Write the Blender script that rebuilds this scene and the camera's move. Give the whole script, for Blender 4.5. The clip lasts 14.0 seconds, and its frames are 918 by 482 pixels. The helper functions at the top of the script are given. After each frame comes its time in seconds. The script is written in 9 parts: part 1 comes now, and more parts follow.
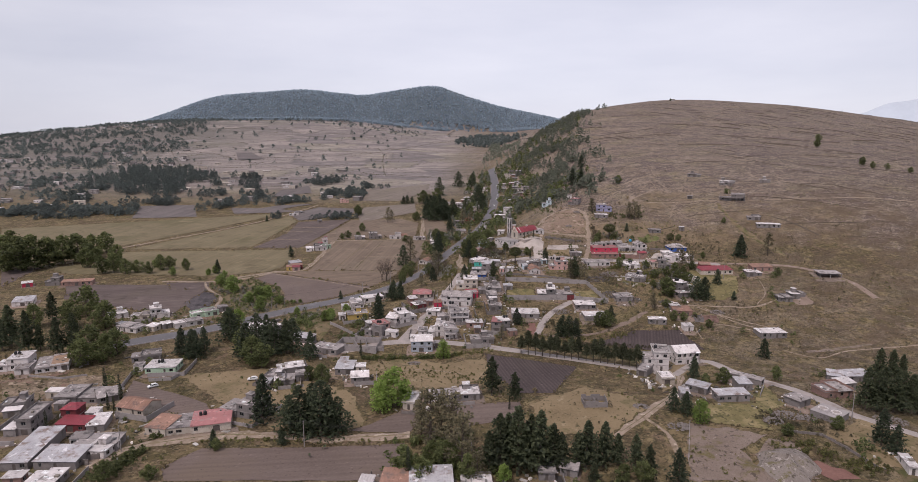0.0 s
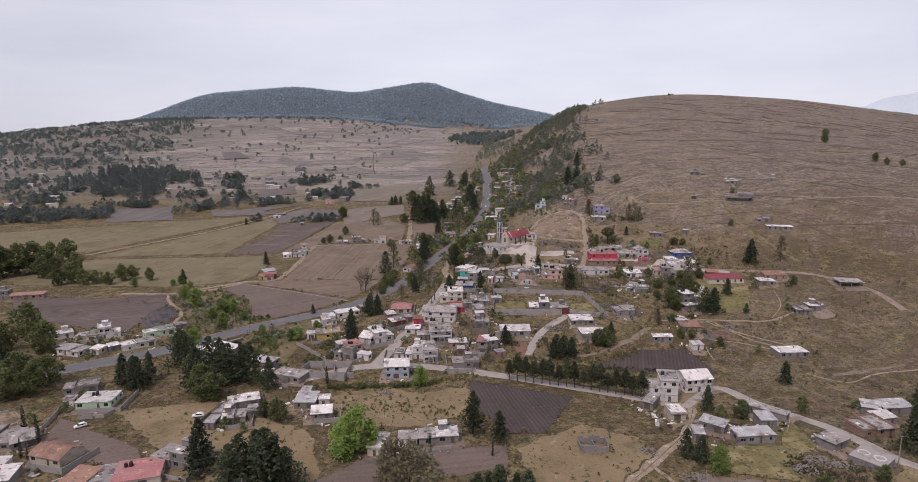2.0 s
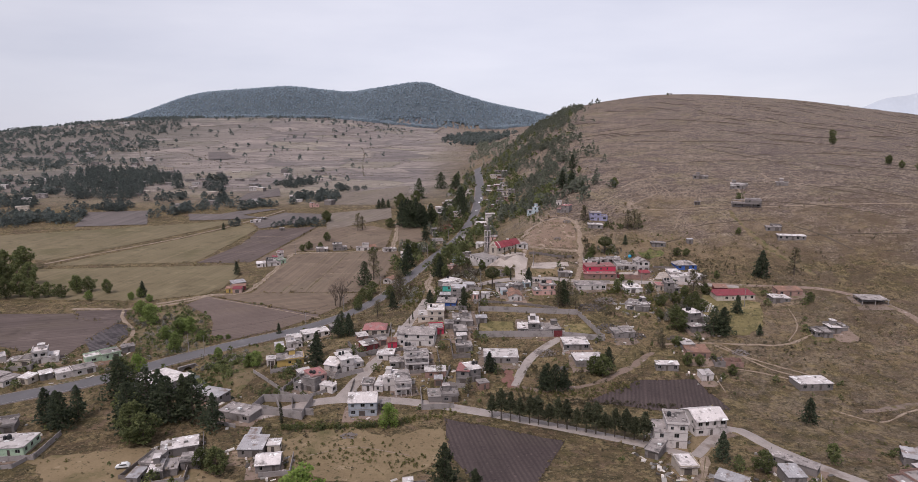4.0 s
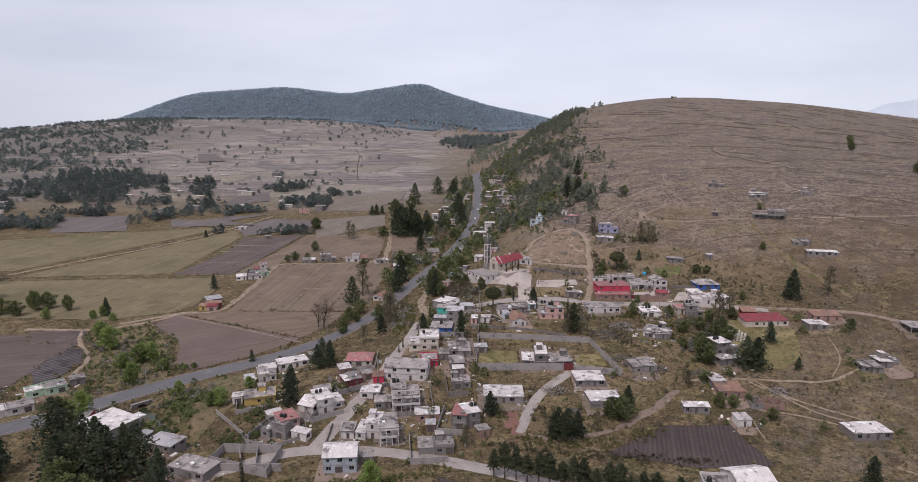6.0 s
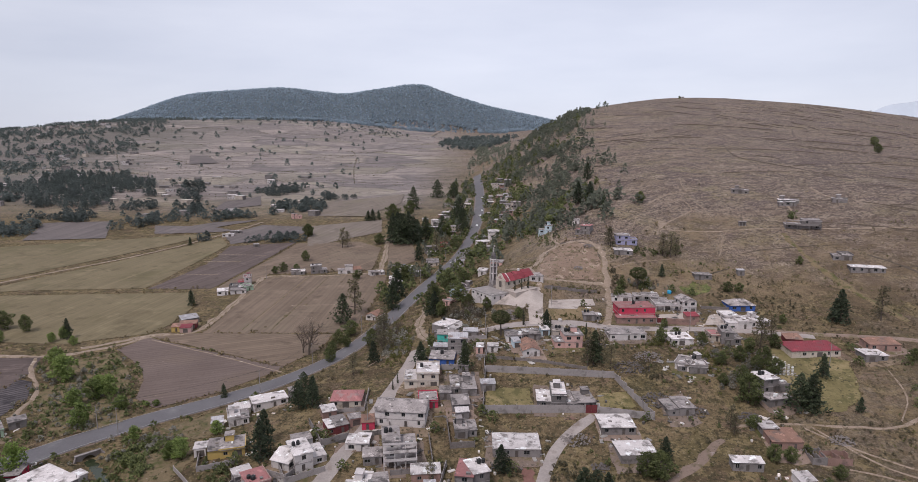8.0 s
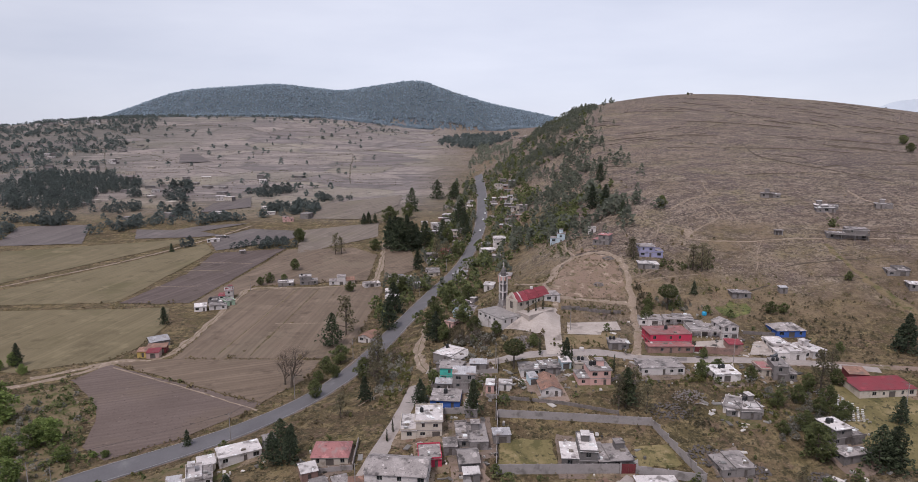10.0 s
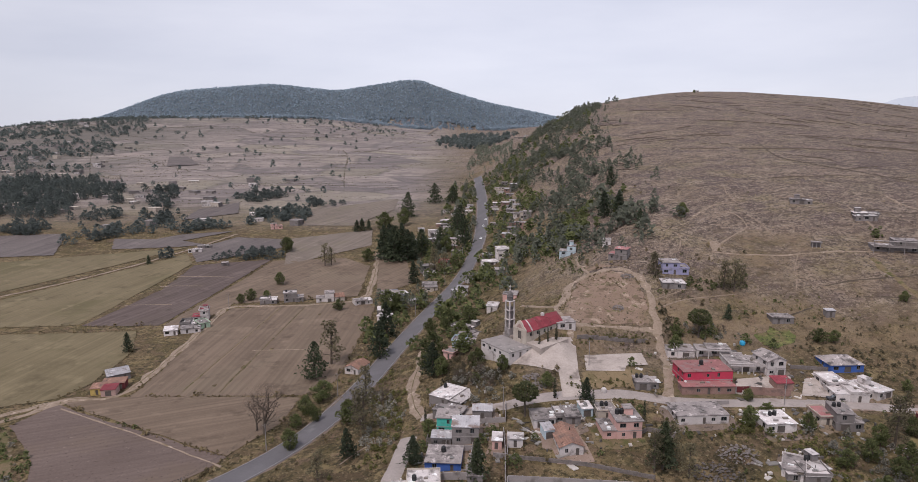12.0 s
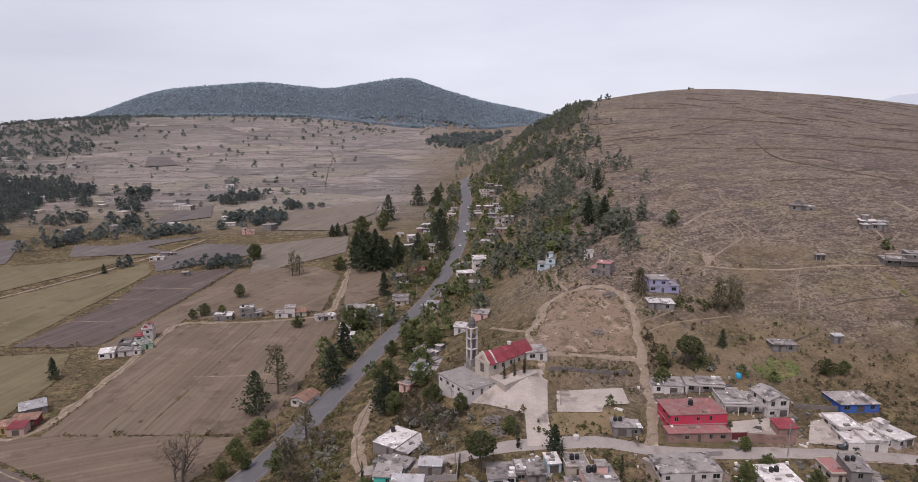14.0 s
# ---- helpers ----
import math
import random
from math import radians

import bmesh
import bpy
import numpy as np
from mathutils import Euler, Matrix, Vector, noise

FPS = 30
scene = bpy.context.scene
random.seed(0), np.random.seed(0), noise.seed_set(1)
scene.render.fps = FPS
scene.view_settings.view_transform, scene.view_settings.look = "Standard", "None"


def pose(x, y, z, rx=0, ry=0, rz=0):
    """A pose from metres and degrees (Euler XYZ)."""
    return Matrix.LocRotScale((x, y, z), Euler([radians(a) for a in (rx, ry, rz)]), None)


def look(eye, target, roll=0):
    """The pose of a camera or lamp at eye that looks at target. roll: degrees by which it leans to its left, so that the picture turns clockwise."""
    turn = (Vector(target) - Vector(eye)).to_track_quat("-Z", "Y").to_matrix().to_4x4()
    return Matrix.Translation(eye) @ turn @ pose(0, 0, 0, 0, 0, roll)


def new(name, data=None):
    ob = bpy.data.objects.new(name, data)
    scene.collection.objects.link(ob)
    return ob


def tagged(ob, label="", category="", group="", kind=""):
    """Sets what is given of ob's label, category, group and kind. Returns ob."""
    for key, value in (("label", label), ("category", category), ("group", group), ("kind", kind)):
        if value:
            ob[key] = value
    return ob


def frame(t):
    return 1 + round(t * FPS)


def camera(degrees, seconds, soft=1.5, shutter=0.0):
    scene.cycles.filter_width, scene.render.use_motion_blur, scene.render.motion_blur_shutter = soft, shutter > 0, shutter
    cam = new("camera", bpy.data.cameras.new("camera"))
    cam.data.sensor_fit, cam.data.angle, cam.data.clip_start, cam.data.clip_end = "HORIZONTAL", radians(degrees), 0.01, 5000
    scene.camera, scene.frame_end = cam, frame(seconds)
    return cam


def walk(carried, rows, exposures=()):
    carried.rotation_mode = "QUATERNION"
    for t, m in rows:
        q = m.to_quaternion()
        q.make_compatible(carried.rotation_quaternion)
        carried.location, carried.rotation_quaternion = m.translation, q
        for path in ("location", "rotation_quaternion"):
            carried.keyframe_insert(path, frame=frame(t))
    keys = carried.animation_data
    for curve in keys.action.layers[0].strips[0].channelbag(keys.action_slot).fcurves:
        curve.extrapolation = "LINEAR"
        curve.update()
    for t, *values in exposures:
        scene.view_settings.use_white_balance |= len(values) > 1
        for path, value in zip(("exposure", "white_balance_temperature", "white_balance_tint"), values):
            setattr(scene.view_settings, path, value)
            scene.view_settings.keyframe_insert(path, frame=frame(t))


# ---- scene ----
from mathutils import geometry

cam = camera(72.0, 14.0, soft=0.7)
# seconds, eye x, y, z, yaw, pitch, roll
ROWS = [
    (0, 0.00, 0.00, 110.00, -0.000, -10.397, 0.000),
    (0.5, 1.52, 9.14, 109.81, -0.063, -10.451, 0.091),
    (1, 3.21, 18.16, 109.52, -0.20, -10.495, 0.251),
    (1.5, 5.31, 27.07, 109.38, -0.177, -10.571, 0.342),
    (2, 7.53, 35.97, 109.25, -0.257, -10.641, 0.363),
    (2.5, 10.01, 44.60, 109.13, -0.327, -10.643, 0.422),
    (3, 12.69, 53.09, 108.98, -0.398, -10.659, 0.418),
    (5.5, 16.15, 98.10, 108.68, -0.744, -10.462, -0.092),
    (6, 16.06, 107.28, 108.52, -0.768, -10.372, -0.131),
    (6.5, 15.78, 116.45, 108.30, -0.819, -10.252, -0.169),
    (7, 15.40, 125.79, 108.26, -0.881, -10.205, -0.181),
    (7.5, 15.35, 135.22, 108.34, -0.853, -10.228, -0.174),
    (8, 14.91, 144.95, 108.40, -0.841, -10.293, -0.171),
    (10.5, 12.60, 193.84, 108.67, -0.974, -10.552, -0.182),
    (11, 12.45, 203.02, 108.92, -0.957, -10.553, -0.161),
    (11.5, 12.18, 212.20, 109.08, -1.015, -10.554, -0.024),
    (12, 13.25, 221.48, 109.24, -1.064, -10.574, 0.151),
    (12.5, 15.49, 229.85, 109.38, -1.201, -10.576, 0.282),
    (13, 18.98, 237.51, 109.63, -1.281, -10.637, 0.326),
    (13.5, 23.42, 244.60, 109.79, -1.346, -10.696, 0.408),
    (14, 27.74, 252.48, 109.81, -1.334, -10.723, 0.225),
]
walk(cam, [(t, pose(x, y, z, 90 + pitch, 0, yaw) @ pose(0, 0, 0, 0, 0, -roll)) for t, x, y, z, yaw, pitch, roll in ROWS],
     exposures=((0.0, 0.2, 6230, 18), (3.0, 0.2, 6230, 18), (5.5, 0.2, 6100, 16.5), (7.0, 0.2, 6020, 15), (8.2, 0.2, 6020, 15), (11.0, 0.2, 6000, 16), (12.0, 0.2, 6150, 16.5), (12.6, 0.2, 6200, 18), (14.0, 0.2, 6200, 18)))

# ---- light ----
SUN_ELEVATION, SUN_ROTATION = radians(58), radians(215)
world = bpy.data.worlds.new("overcast_sky")
scene.world = world
world.use_nodes = True
wn, wl = world.node_tree.nodes, world.node_tree.links
wn.clear()
sky = wn.new("ShaderNodeTexSky")
sky.sky_type, sky.sun_disc = "NISHITA", False
sky.sun_elevation, sky.sun_rotation = SUN_ELEVATION, SUN_ROTATION
sky.air_density, sky.dust_density, sky.ozone_density, sky.altitude = 1.0, 5.0, 1.0, 2500
# a thin, even cloud sheet whitens the sky
sky_strength = wn.new("ShaderNodeVectorMath")
sky_strength.operation = "SCALE"
sky_strength.inputs["Scale"].default_value = 0.07
coords = wn.new("ShaderNodeTexCoord")
stretch = wn.new("ShaderNodeMapping")
stretch.inputs["Scale"].default_value = (1.6, 1.6, 7)
cloud = wn.new("ShaderNodeTexNoise")
cloud.inputs["Scale"].default_value, cloud.inputs["Detail"].default_value = 2.2, 5
cloud_ramp = wn.new("ShaderNodeValToRGB")
cloud_ramp.color_ramp.elements[0].position, cloud_ramp.color_ramp.elements[1].position = .3, .75
cloud_ramp.color_ramp.elements[0].color = (.655, .668, .71, 1)
cloud_ramp.color_ramp.elements[1].color = (.765, .768, .79, 1)
veil = wn.new("ShaderNodeMix")
veil.data_type = "RGBA"
veil.inputs["Factor"].default_value = 0.86
background = wn.new("ShaderNodeBackground")
background.inputs["Strength"].default_value = 1.0
world_out = wn.new("ShaderNodeOutputWorld")
wl.new(sky.outputs["Color"], sky_strength.inputs[0])
wl.new(coords.outputs["Generated"], stretch.inputs["Vector"])
wl.new(stretch.outputs["Vector"], cloud.inputs["Vector"])
wl.new(cloud.outputs["Fac"], cloud_ramp.inputs["Fac"])
wl.new(sky_strength.outputs["Vector"], veil.inputs["A"])
wl.new(cloud_ramp.outputs["Color"], veil.inputs["B"])
side = wn.new("ShaderNodeSeparateXYZ")
wl.new(coords.outputs["Generated"], side.inputs[0])
bow, thin = wn.new("ShaderNodeMath"), wn.new("ShaderNodeMath")
bow.operation, thin.operation = "POWER", "MULTIPLY_ADD"
offset = wn.new("ShaderNodeMath")
offset.operation, offset.inputs[1].default_value = "SUBTRACT", .12
wl.new(side.outputs["X"], offset.inputs[0])
wl.new(offset.outputs[0], bow.inputs[0])
bow.inputs[1].default_value = 2.0
thin.inputs[1].default_value, thin.inputs[2].default_value = -.32, 1.03
wl.new(bow.outputs[0], thin.inputs[0])
sheet_tone = wn.new("ShaderNodeVectorMath")
sheet_tone.operation = "SCALE"
wl.new(veil.outputs["Result"], sheet_tone.inputs[0])
wl.new(thin.outputs[0], sheet_tone.inputs["Scale"])
wl.new(sheet_tone.outputs["Vector"], background.inputs["Color"])
wl.new(background.outputs["Background"], world_out.inputs["Surface"])
sun_data = bpy.data.lights.new("sun", "SUN")
sun_data.energy, sun_data.angle, sun_data.color = 2.15, radians(12), (1.0, .91, .81)
sun = new("sun", sun_data)
sun.matrix_world = look((0, 0, 0), (-math.sin(SUN_ROTATION) * math.cos(SUN_ELEVATION), -math.cos(SUN_ROTATION) * math.cos(SUN_ELEVATION), -math.sin(SUN_ELEVATION)))

# ---- materials ----


ARCH_X, ARCH = 265.0, .0006


def surface(name, dark, light, size, fine=None, rough=.9, bump=0.0, metal=0.0, stain=None, stain_size=30.0, stain_at=.55, rows=None, vary=0.0, spec=.3, patches=()):
    """A weathered surface: two colours mixed by a fine and a coarse grain, with stains or furrows where it has them."""
    m = bpy.data.materials.new(name)
    m.use_nodes = True
    n, l = m.node_tree.nodes, m.node_tree.links
    p = n["Principled BSDF"]
    p.inputs["Roughness"].default_value, p.inputs["Metallic"].default_value = rough, metal
    p.inputs["Specular IOR Level"].default_value = spec
    tc = n.new("ShaderNodeTexCoord")
    geo = n.new("ShaderNodeNewGeometry")

    def noise_at(scale, detail=6.0, roughness=.6):
        t = n.new("ShaderNodeTexNoise")
        t.inputs["Scale"].default_value, t.inputs["Detail"].default_value, t.inputs["Roughness"].default_value = 1 / scale, detail, roughness
        l.new(geo.outputs["Position"], t.inputs["Vector"])
        return t

    def ramp(src, lo, hi):
        r = n.new("ShaderNodeMapRange")
        r.inputs["From Min"].default_value, r.inputs["From Max"].default_value = lo, hi
        l.new(src, r.inputs["Value"])
        return r.outputs["Result"]

    def mix(fac, a, b, blend="MIX"):
        x = n.new("ShaderNodeMix")
        x.data_type, x.blend_type = "RGBA", blend
        for sock, v in (("Factor", fac), ("A", a), ("B", b)):
            if isinstance(v, (tuple, float, int)):
                x.inputs[sock].default_value = (*v, 1) if isinstance(v, tuple) else v
            else:
                l.new(v, x.inputs[sock])
        return x.outputs["Result"]

    coarse = ramp(noise_at(size).outputs["Fac"], .3, .7)
    grain = ramp(noise_at(fine or size / 12, 4).outputs["Fac"], .3, .7)
    both = n.new("ShaderNodeMath")
    both.operation = "MULTIPLY_ADD"
    l.new(grain, both.inputs[0])
    both.inputs[1].default_value = .45
    half = n.new("ShaderNodeMath")
    half.operation = "MULTIPLY"
    half.inputs[1].default_value = .6
    l.new(coarse, half.inputs[0])
    l.new(half.outputs[0], both.inputs[2])
    colour = mix(both.outputs[0], dark, light)
    relief = both.outputs[0]
    if stain:
        colour = mix(ramp(noise_at(stain_size, 7).outputs["Fac"], stain_at, stain_at + .12), colour, stain)
    for tone, wide, at, soft_edge in patches:
        share = ramp(noise_at(wide, 8, .65).outputs["Fac"], at, at + soft_edge)
        colour = mix(share, colour, tone)
    if rows:
        angle, pitch, deep, streaks = rows
        turn = n.new("ShaderNodeMapping")
        turn.vector_type = "POINT"
        turn.inputs["Rotation"].default_value = (0, 0, -radians(angle))
        l.new(geo.outputs["Position"], turn.inputs["Vector"])
        wave = n.new("ShaderNodeTexWave")
        wave.bands_direction = "Y"
        wave.inputs["Scale"].default_value, wave.inputs["Distortion"].default_value = .314 / pitch, 1.2
        wave.inputs["Detail"].default_value, wave.inputs["Detail Scale"].default_value = 3, .6
        l.new(turn.outputs["Vector"], wave.inputs["Vector"])
        colour = mix(ramp(wave.outputs["Fac"], .2, 1), colour, mix(deep, colour, dark))
        # uneven passes of the plough: long streaks beside the furrows
        for wide, long, at, share, tone in ((2.2, 90, .50, .5, tuple(v * .78 for v in dark)), (3.4, 130, .54, .45, tuple(v * 1.22 for v in light)), (11, 260, .52, .4, tuple(v * .88 for v in dark))):
            streak, pull = n.new("ShaderNodeTexNoise"), n.new("ShaderNodeMapping")
            pull.inputs["Scale"].default_value, pull.inputs["Location"].default_value = (1 / long, 1 / wide, 0), (wide * 9, long, 0)
            streak.inputs["Scale"].default_value, streak.inputs["Detail"].default_value = 1.0, 3
            l.new(turn.outputs["Vector"], pull.inputs["Vector"])
            l.new(pull.outputs["Vector"], streak.inputs["Vector"])
            soft_share = n.new("ShaderNodeMath")
            soft_share.operation, soft_share.inputs[1].default_value = "MULTIPLY", share * streaks
            l.new(ramp(streak.outputs["Fac"], at, at + .12), soft_share.inputs[0])
            colour = mix(soft_share.outputs[0], colour, tone)
        relief = wave.outputs["Fac"]
    if vary:
        info = n.new("ShaderNodeObjectInfo")
        hsv = n.new("ShaderNodeHueSaturation")
        value = n.new("ShaderNodeMapRange")
        value.inputs["To Min"].default_value, value.inputs["To Max"].default_value = 1 - vary, 1 + vary
        l.new(info.outputs["Random"], value.inputs["Value"])
        l.new(value.outputs["Result"], hsv.inputs["Value"])
        l.new(colour, hsv.inputs["Color"])
        colour = hsv.outputs["Color"]
    l.new(colour, p.inputs["Base Color"])
    if bump:
        b = n.new("ShaderNodeBump")
        b.inputs["Strength"].default_value, b.inputs["Distance"].default_value = 1.0, bump
        l.new(relief, b.inputs["Height"])
        l.new(b.outputs["Normal"], p.inputs["Normal"])
    return m


def foliage(name, dark, light, rough=.75, soft=0.0):
    """Leaves whose tone changes from spray to spray and from tree to tree."""
    m = bpy.data.materials.new(name)
    m.use_nodes = True
    n, l = m.node_tree.nodes, m.node_tree.links
    p = n["Principled BSDF"]
    p.inputs["Roughness"].default_value, p.inputs["Specular IOR Level"].default_value = rough, .2
    geo, info = n.new("ShaderNodeNewGeometry"), n.new("ShaderNodeObjectInfo")
    x = n.new("ShaderNodeMix")
    x.data_type = "RGBA"
    x.inputs["A"].default_value, x.inputs["B"].default_value = (*dark, 1), (*light, 1)
    l.new(geo.outputs["Random Per Island"], x.inputs["Factor"])
    value = n.new("ShaderNodeMapRange")
    value.inputs["To Min"].default_value, value.inputs["To Max"].default_value = .75, 1.3
    l.new(info.outputs["Random"], value.inputs["Value"])
    hsv = n.new("ShaderNodeHueSaturation")
    l.new(value.outputs["Result"], hsv.inputs["Value"])
    l.new(x.outputs["Result"], hsv.inputs["Color"])
    l.new(hsv.outputs["Color"], p.inputs["Base Color"])
    if soft:
        # many fine needles together scatter the light upwards
        lean, unit = n.new("ShaderNodeVectorMath"), n.new("ShaderNodeVectorMath")
        lean.operation, unit.operation = "ADD", "NORMALIZE"
        lean.inputs[1].default_value = (0, 0, soft)
        l.new(geo.outputs["Normal"], lean.inputs[0])
        l.new(lean.outputs[0], unit.inputs[0])
        l.new(unit.outputs[0], p.inputs["Normal"])
    # thin leaves let part of the light through
    glow, both = n.new("ShaderNodeBsdfTranslucent"), n.new("ShaderNodeAddShader")
    l.new(hsv.outputs["Color"], glow.inputs["Color"])
    if soft:
        under, turned = n.new("ShaderNodeVectorMath"), n.new("ShaderNodeVectorMath")
        under.operation, turned.operation = "SUBTRACT", "NORMALIZE"
        under.inputs[1].default_value = (0, 0, soft)
        l.new(geo.outputs["Normal"], under.inputs[0])
        l.new(under.outputs[0], turned.inputs[0])
        l.new(turned.outputs[0], glow.inputs["Normal"])
    l.new(p.outputs[0], both.inputs[0])
    l.new(glow.outputs[0], both.inputs[1])
    l.new(both.outputs[0], n["Material Output"].inputs["Surface"])
    return m


def land(name):
    """Dry grassland: straw, olive and bare soil in the valley, banked and streaked pasture on the hill, small parcels on the far slope."""
    m = bpy.data.materials.new(name)
    m.use_nodes = True
    n, l = m.node_tree.nodes, m.node_tree.links
    p = n["Principled BSDF"]
    p.inputs["Roughness"].default_value, p.inputs["Specular IOR Level"].default_value = .95, .15
    geo = n.new("ShaderNodeNewGeometry")
    axes = n.new("ShaderNodeSeparateXYZ")
    l.new(geo.outputs["Position"], axes.inputs[0])

    def calc(kind, a, b, c=None):
        x = n.new("ShaderNodeMath")
        x.operation = kind
        for i, v in enumerate((a, b, c)):
            if isinstance(v, (int, float)):
                x.inputs[i].default_value = v
            elif v is not None:
                l.new(v, x.inputs[i])
        return x.outputs[0]

    def fit(src, lo, hi, top=1.0):
        r = n.new("ShaderNodeMapRange")
        r.inputs["From Min"].default_value, r.inputs["From Max"].default_value, r.inputs["To Max"].default_value = lo, hi, top
        l.new(src, r.inputs["Value"])
        return r.outputs["Result"]

    def grain(size, detail=6.0, rough=.62, src=None, shift=0.0, scale=None, twist=0.0):
        t = n.new("ShaderNodeTexNoise")
        t.inputs["Scale"].default_value, t.inputs["Detail"].default_value, t.inputs["Roughness"].default_value, t.inputs["Distortion"].default_value = (1 / size if size else 1.0), detail, rough, twist
        place = n.new("ShaderNodeMapping")
        place.inputs["Location"].default_value = (shift, shift * .7, shift * .3)
        place.inputs["Scale"].default_value = scale or (1, 1, 1)
        l.new(src or geo.outputs["Position"], place.inputs["Vector"])
        l.new(place.outputs["Vector"], t.inputs["Vector"])
        return t.outputs["Fac"]

    def mix(fac, a, b):
        x = n.new("ShaderNodeMix")
        x.data_type = "RGBA"
        for sock, v in (("Factor", fac), ("A", a), ("B", b)):
            if isinstance(v, (tuple, float, int)):
                x.inputs[sock].default_value = (*v, 1) if isinstance(v, tuple) else v
            else:
                l.new(v, x.inputs[sock])
        return x.outputs["Result"]

    # the valley: straw and olive grass with bare soil and dark tufts
    low = mix(fit(grain(26), .40, .60), (.090, .064, .039), (.172, .126, .072))
    low = mix(fit(grain(15, shift=40), .48, .58, .62), low, (.094, .079, .034))
    low = mix(fit(grain(9, 7, .68, shift=90), .54, .62, .75), low, (.165, .112, .080))
    low = mix(fit(grain(6, 7, .7, shift=130), .51, .60, .8), low, (.225, .172, .092))
    low = mix(fit(grain(3.4, 6, .7, shift=20), .51, .59, .8), low, (.056, .047, .025))
    low = mix(fit(grain(1.5, 5, .7, shift=70), .53, .60, .75), low, (.034, .031, .017))
    low = mix(fit(grain(1.0, 4, shift=11), .57, .66, .6), low, (.27, .215, .135))
    # paler, drier soil at the foot of the hill above the church
    foot = calc("MULTIPLY", calc("MULTIPLY", fit(axes.outputs["Y"], 420, 446), fit(axes.outputs["X"], 48, 64)), fit(grain(11, 7, .7, shift=160), .40, .54, .62))
    low = mix(foot, low, (.235, .172, .112))
    # the hill: worn pasture with broken banks that arch over it, its tones blued a little for haze
    away = calc("SUBTRACT", axes.outputs["X"], ARCH_X)
    rise = calc("MULTIPLY_ADD", calc("MULTIPLY", away, away), ARCH, axes.outputs["Z"])
    bent = n.new("ShaderNodeCombineXYZ")
    l.new(axes.outputs["X"], bent.inputs["X"])
    l.new(axes.outputs["Y"], bent.inputs["Y"])
    l.new(rise, bent.inputs["Z"])
    bent = bent.outputs[0]
    top = mix(fit(grain(80, 8), .38, .60), (0.166, 0.123, 0.096), (0.254, 0.194, 0.147))
    top = mix(fit(grain(42, 7, shift=300), .49, .57, .7), top, (0.205, 0.170, 0.096))
    top = mix(fit(grain(34, 8, .68, shift=500), .53, .58, .85), top, (0.112, 0.084, 0.083))
    # heavier, purplish soil towards the east
    top = mix(calc("MULTIPLY", fit(axes.outputs["X"], 190, 330), fit(grain(48, 8, .7, shift=560), .40, .54, .62)), top, (0.118, 0.090, 0.088))
    top = mix(fit(grain(0, 7, .72, bent, 7, (.014, .014, .30), .9), .48, .58, .6), top, (0.147, 0.109, 0.097))
    top = mix(fit(grain(0, 6, .75, bent, 31, (.022, .022, .50), 1.1), .53, .60, .62), top, (0.081, 0.061, 0.054))
    top = mix(fit(grain(0, 6, .75, bent, 57, (.026, .026, .46), 1.1), .53, .63, .6), top, (0.336, 0.271, 0.216))
    top = mix(fit(grain(0, 5, .75, bent, 83, (.06, .06, 1.1), 1.0), .54, .60, .65), top, (0.075, 0.058, 0.050))
    top = mix(fit(grain(9, 7, .75, shift=210), .53, .59, .55), top, (0.110, 0.086, 0.074))
    top = mix(fit(grain(5, 6, .75, shift=230), .53, .60, .65), top, (0.323, 0.261, 0.207))
    top = mix(fit(grain(2.4, 5, .75, shift=250), .515, .58, .8), top, (0.060, 0.047, 0.040))
    top = mix(fit(grain(1.1, 4, .7, shift=270), .54, .60, .8), top, (0.046, 0.036, 0.031))
    top = mix(fit(grain(1.3, 4, .7, shift=290), .56, .62, .7), top, (0.36, 0.29, 0.23))
    # the far slope: small ploughed and fallow parcels, their tones paled and blued to stand for haze
    turned = n.new("ShaderNodeMapping")
    turned.inputs["Rotation"].default_value = (0, 0, .5)
    turned.inputs["Scale"].default_value = (.009, .016, 0)
    l.new(geo.outputs["Position"], turned.inputs["Vector"])
    cells, edges = n.new("ShaderNodeTexVoronoi"), n.new("ShaderNodeTexVoronoi")
    edges.feature = "DISTANCE_TO_EDGE"
    for v in (cells, edges):
        v.inputs["Scale"].default_value, v.inputs["Randomness"].default_value = 1.0, .8
        l.new(turned.outputs["Vector"], v.inputs["Vector"])
    shade = n.new("ShaderNodeSeparateColor")
    l.new(cells.outputs["Color"], shade.inputs[0])
    far = mix(shade.outputs[0], (0.181, 0.154, 0.145), (0.298, 0.252, 0.228))
    far = mix(fit(shade.outputs[1], .66, .70, .6), far, (0.140, 0.122, 0.125))
    far = mix(fit(shade.outputs[2], .74, .78, .5), far, (0.261, 0.235, 0.167))
    far = mix(fit(grain(60, 8, shift=700), .44, .62, .5), far, (0.220, 0.186, 0.172))
    far = mix(fit(edges.outputs["Distance"], .05, .015, .5), far, (0.108, 0.097, 0.092))
    far = mix(fit(grain(0, 6, .72, None, 31, (.010, .040, .30), 1.1), .52, .58, .6), far, (0.131, 0.112, 0.109))
    far = mix(fit(grain(0, 6, .72, None, 77, (.010, .040, .30), 1.1), .54, .62, .65), far, (0.352, 0.302, 0.275))
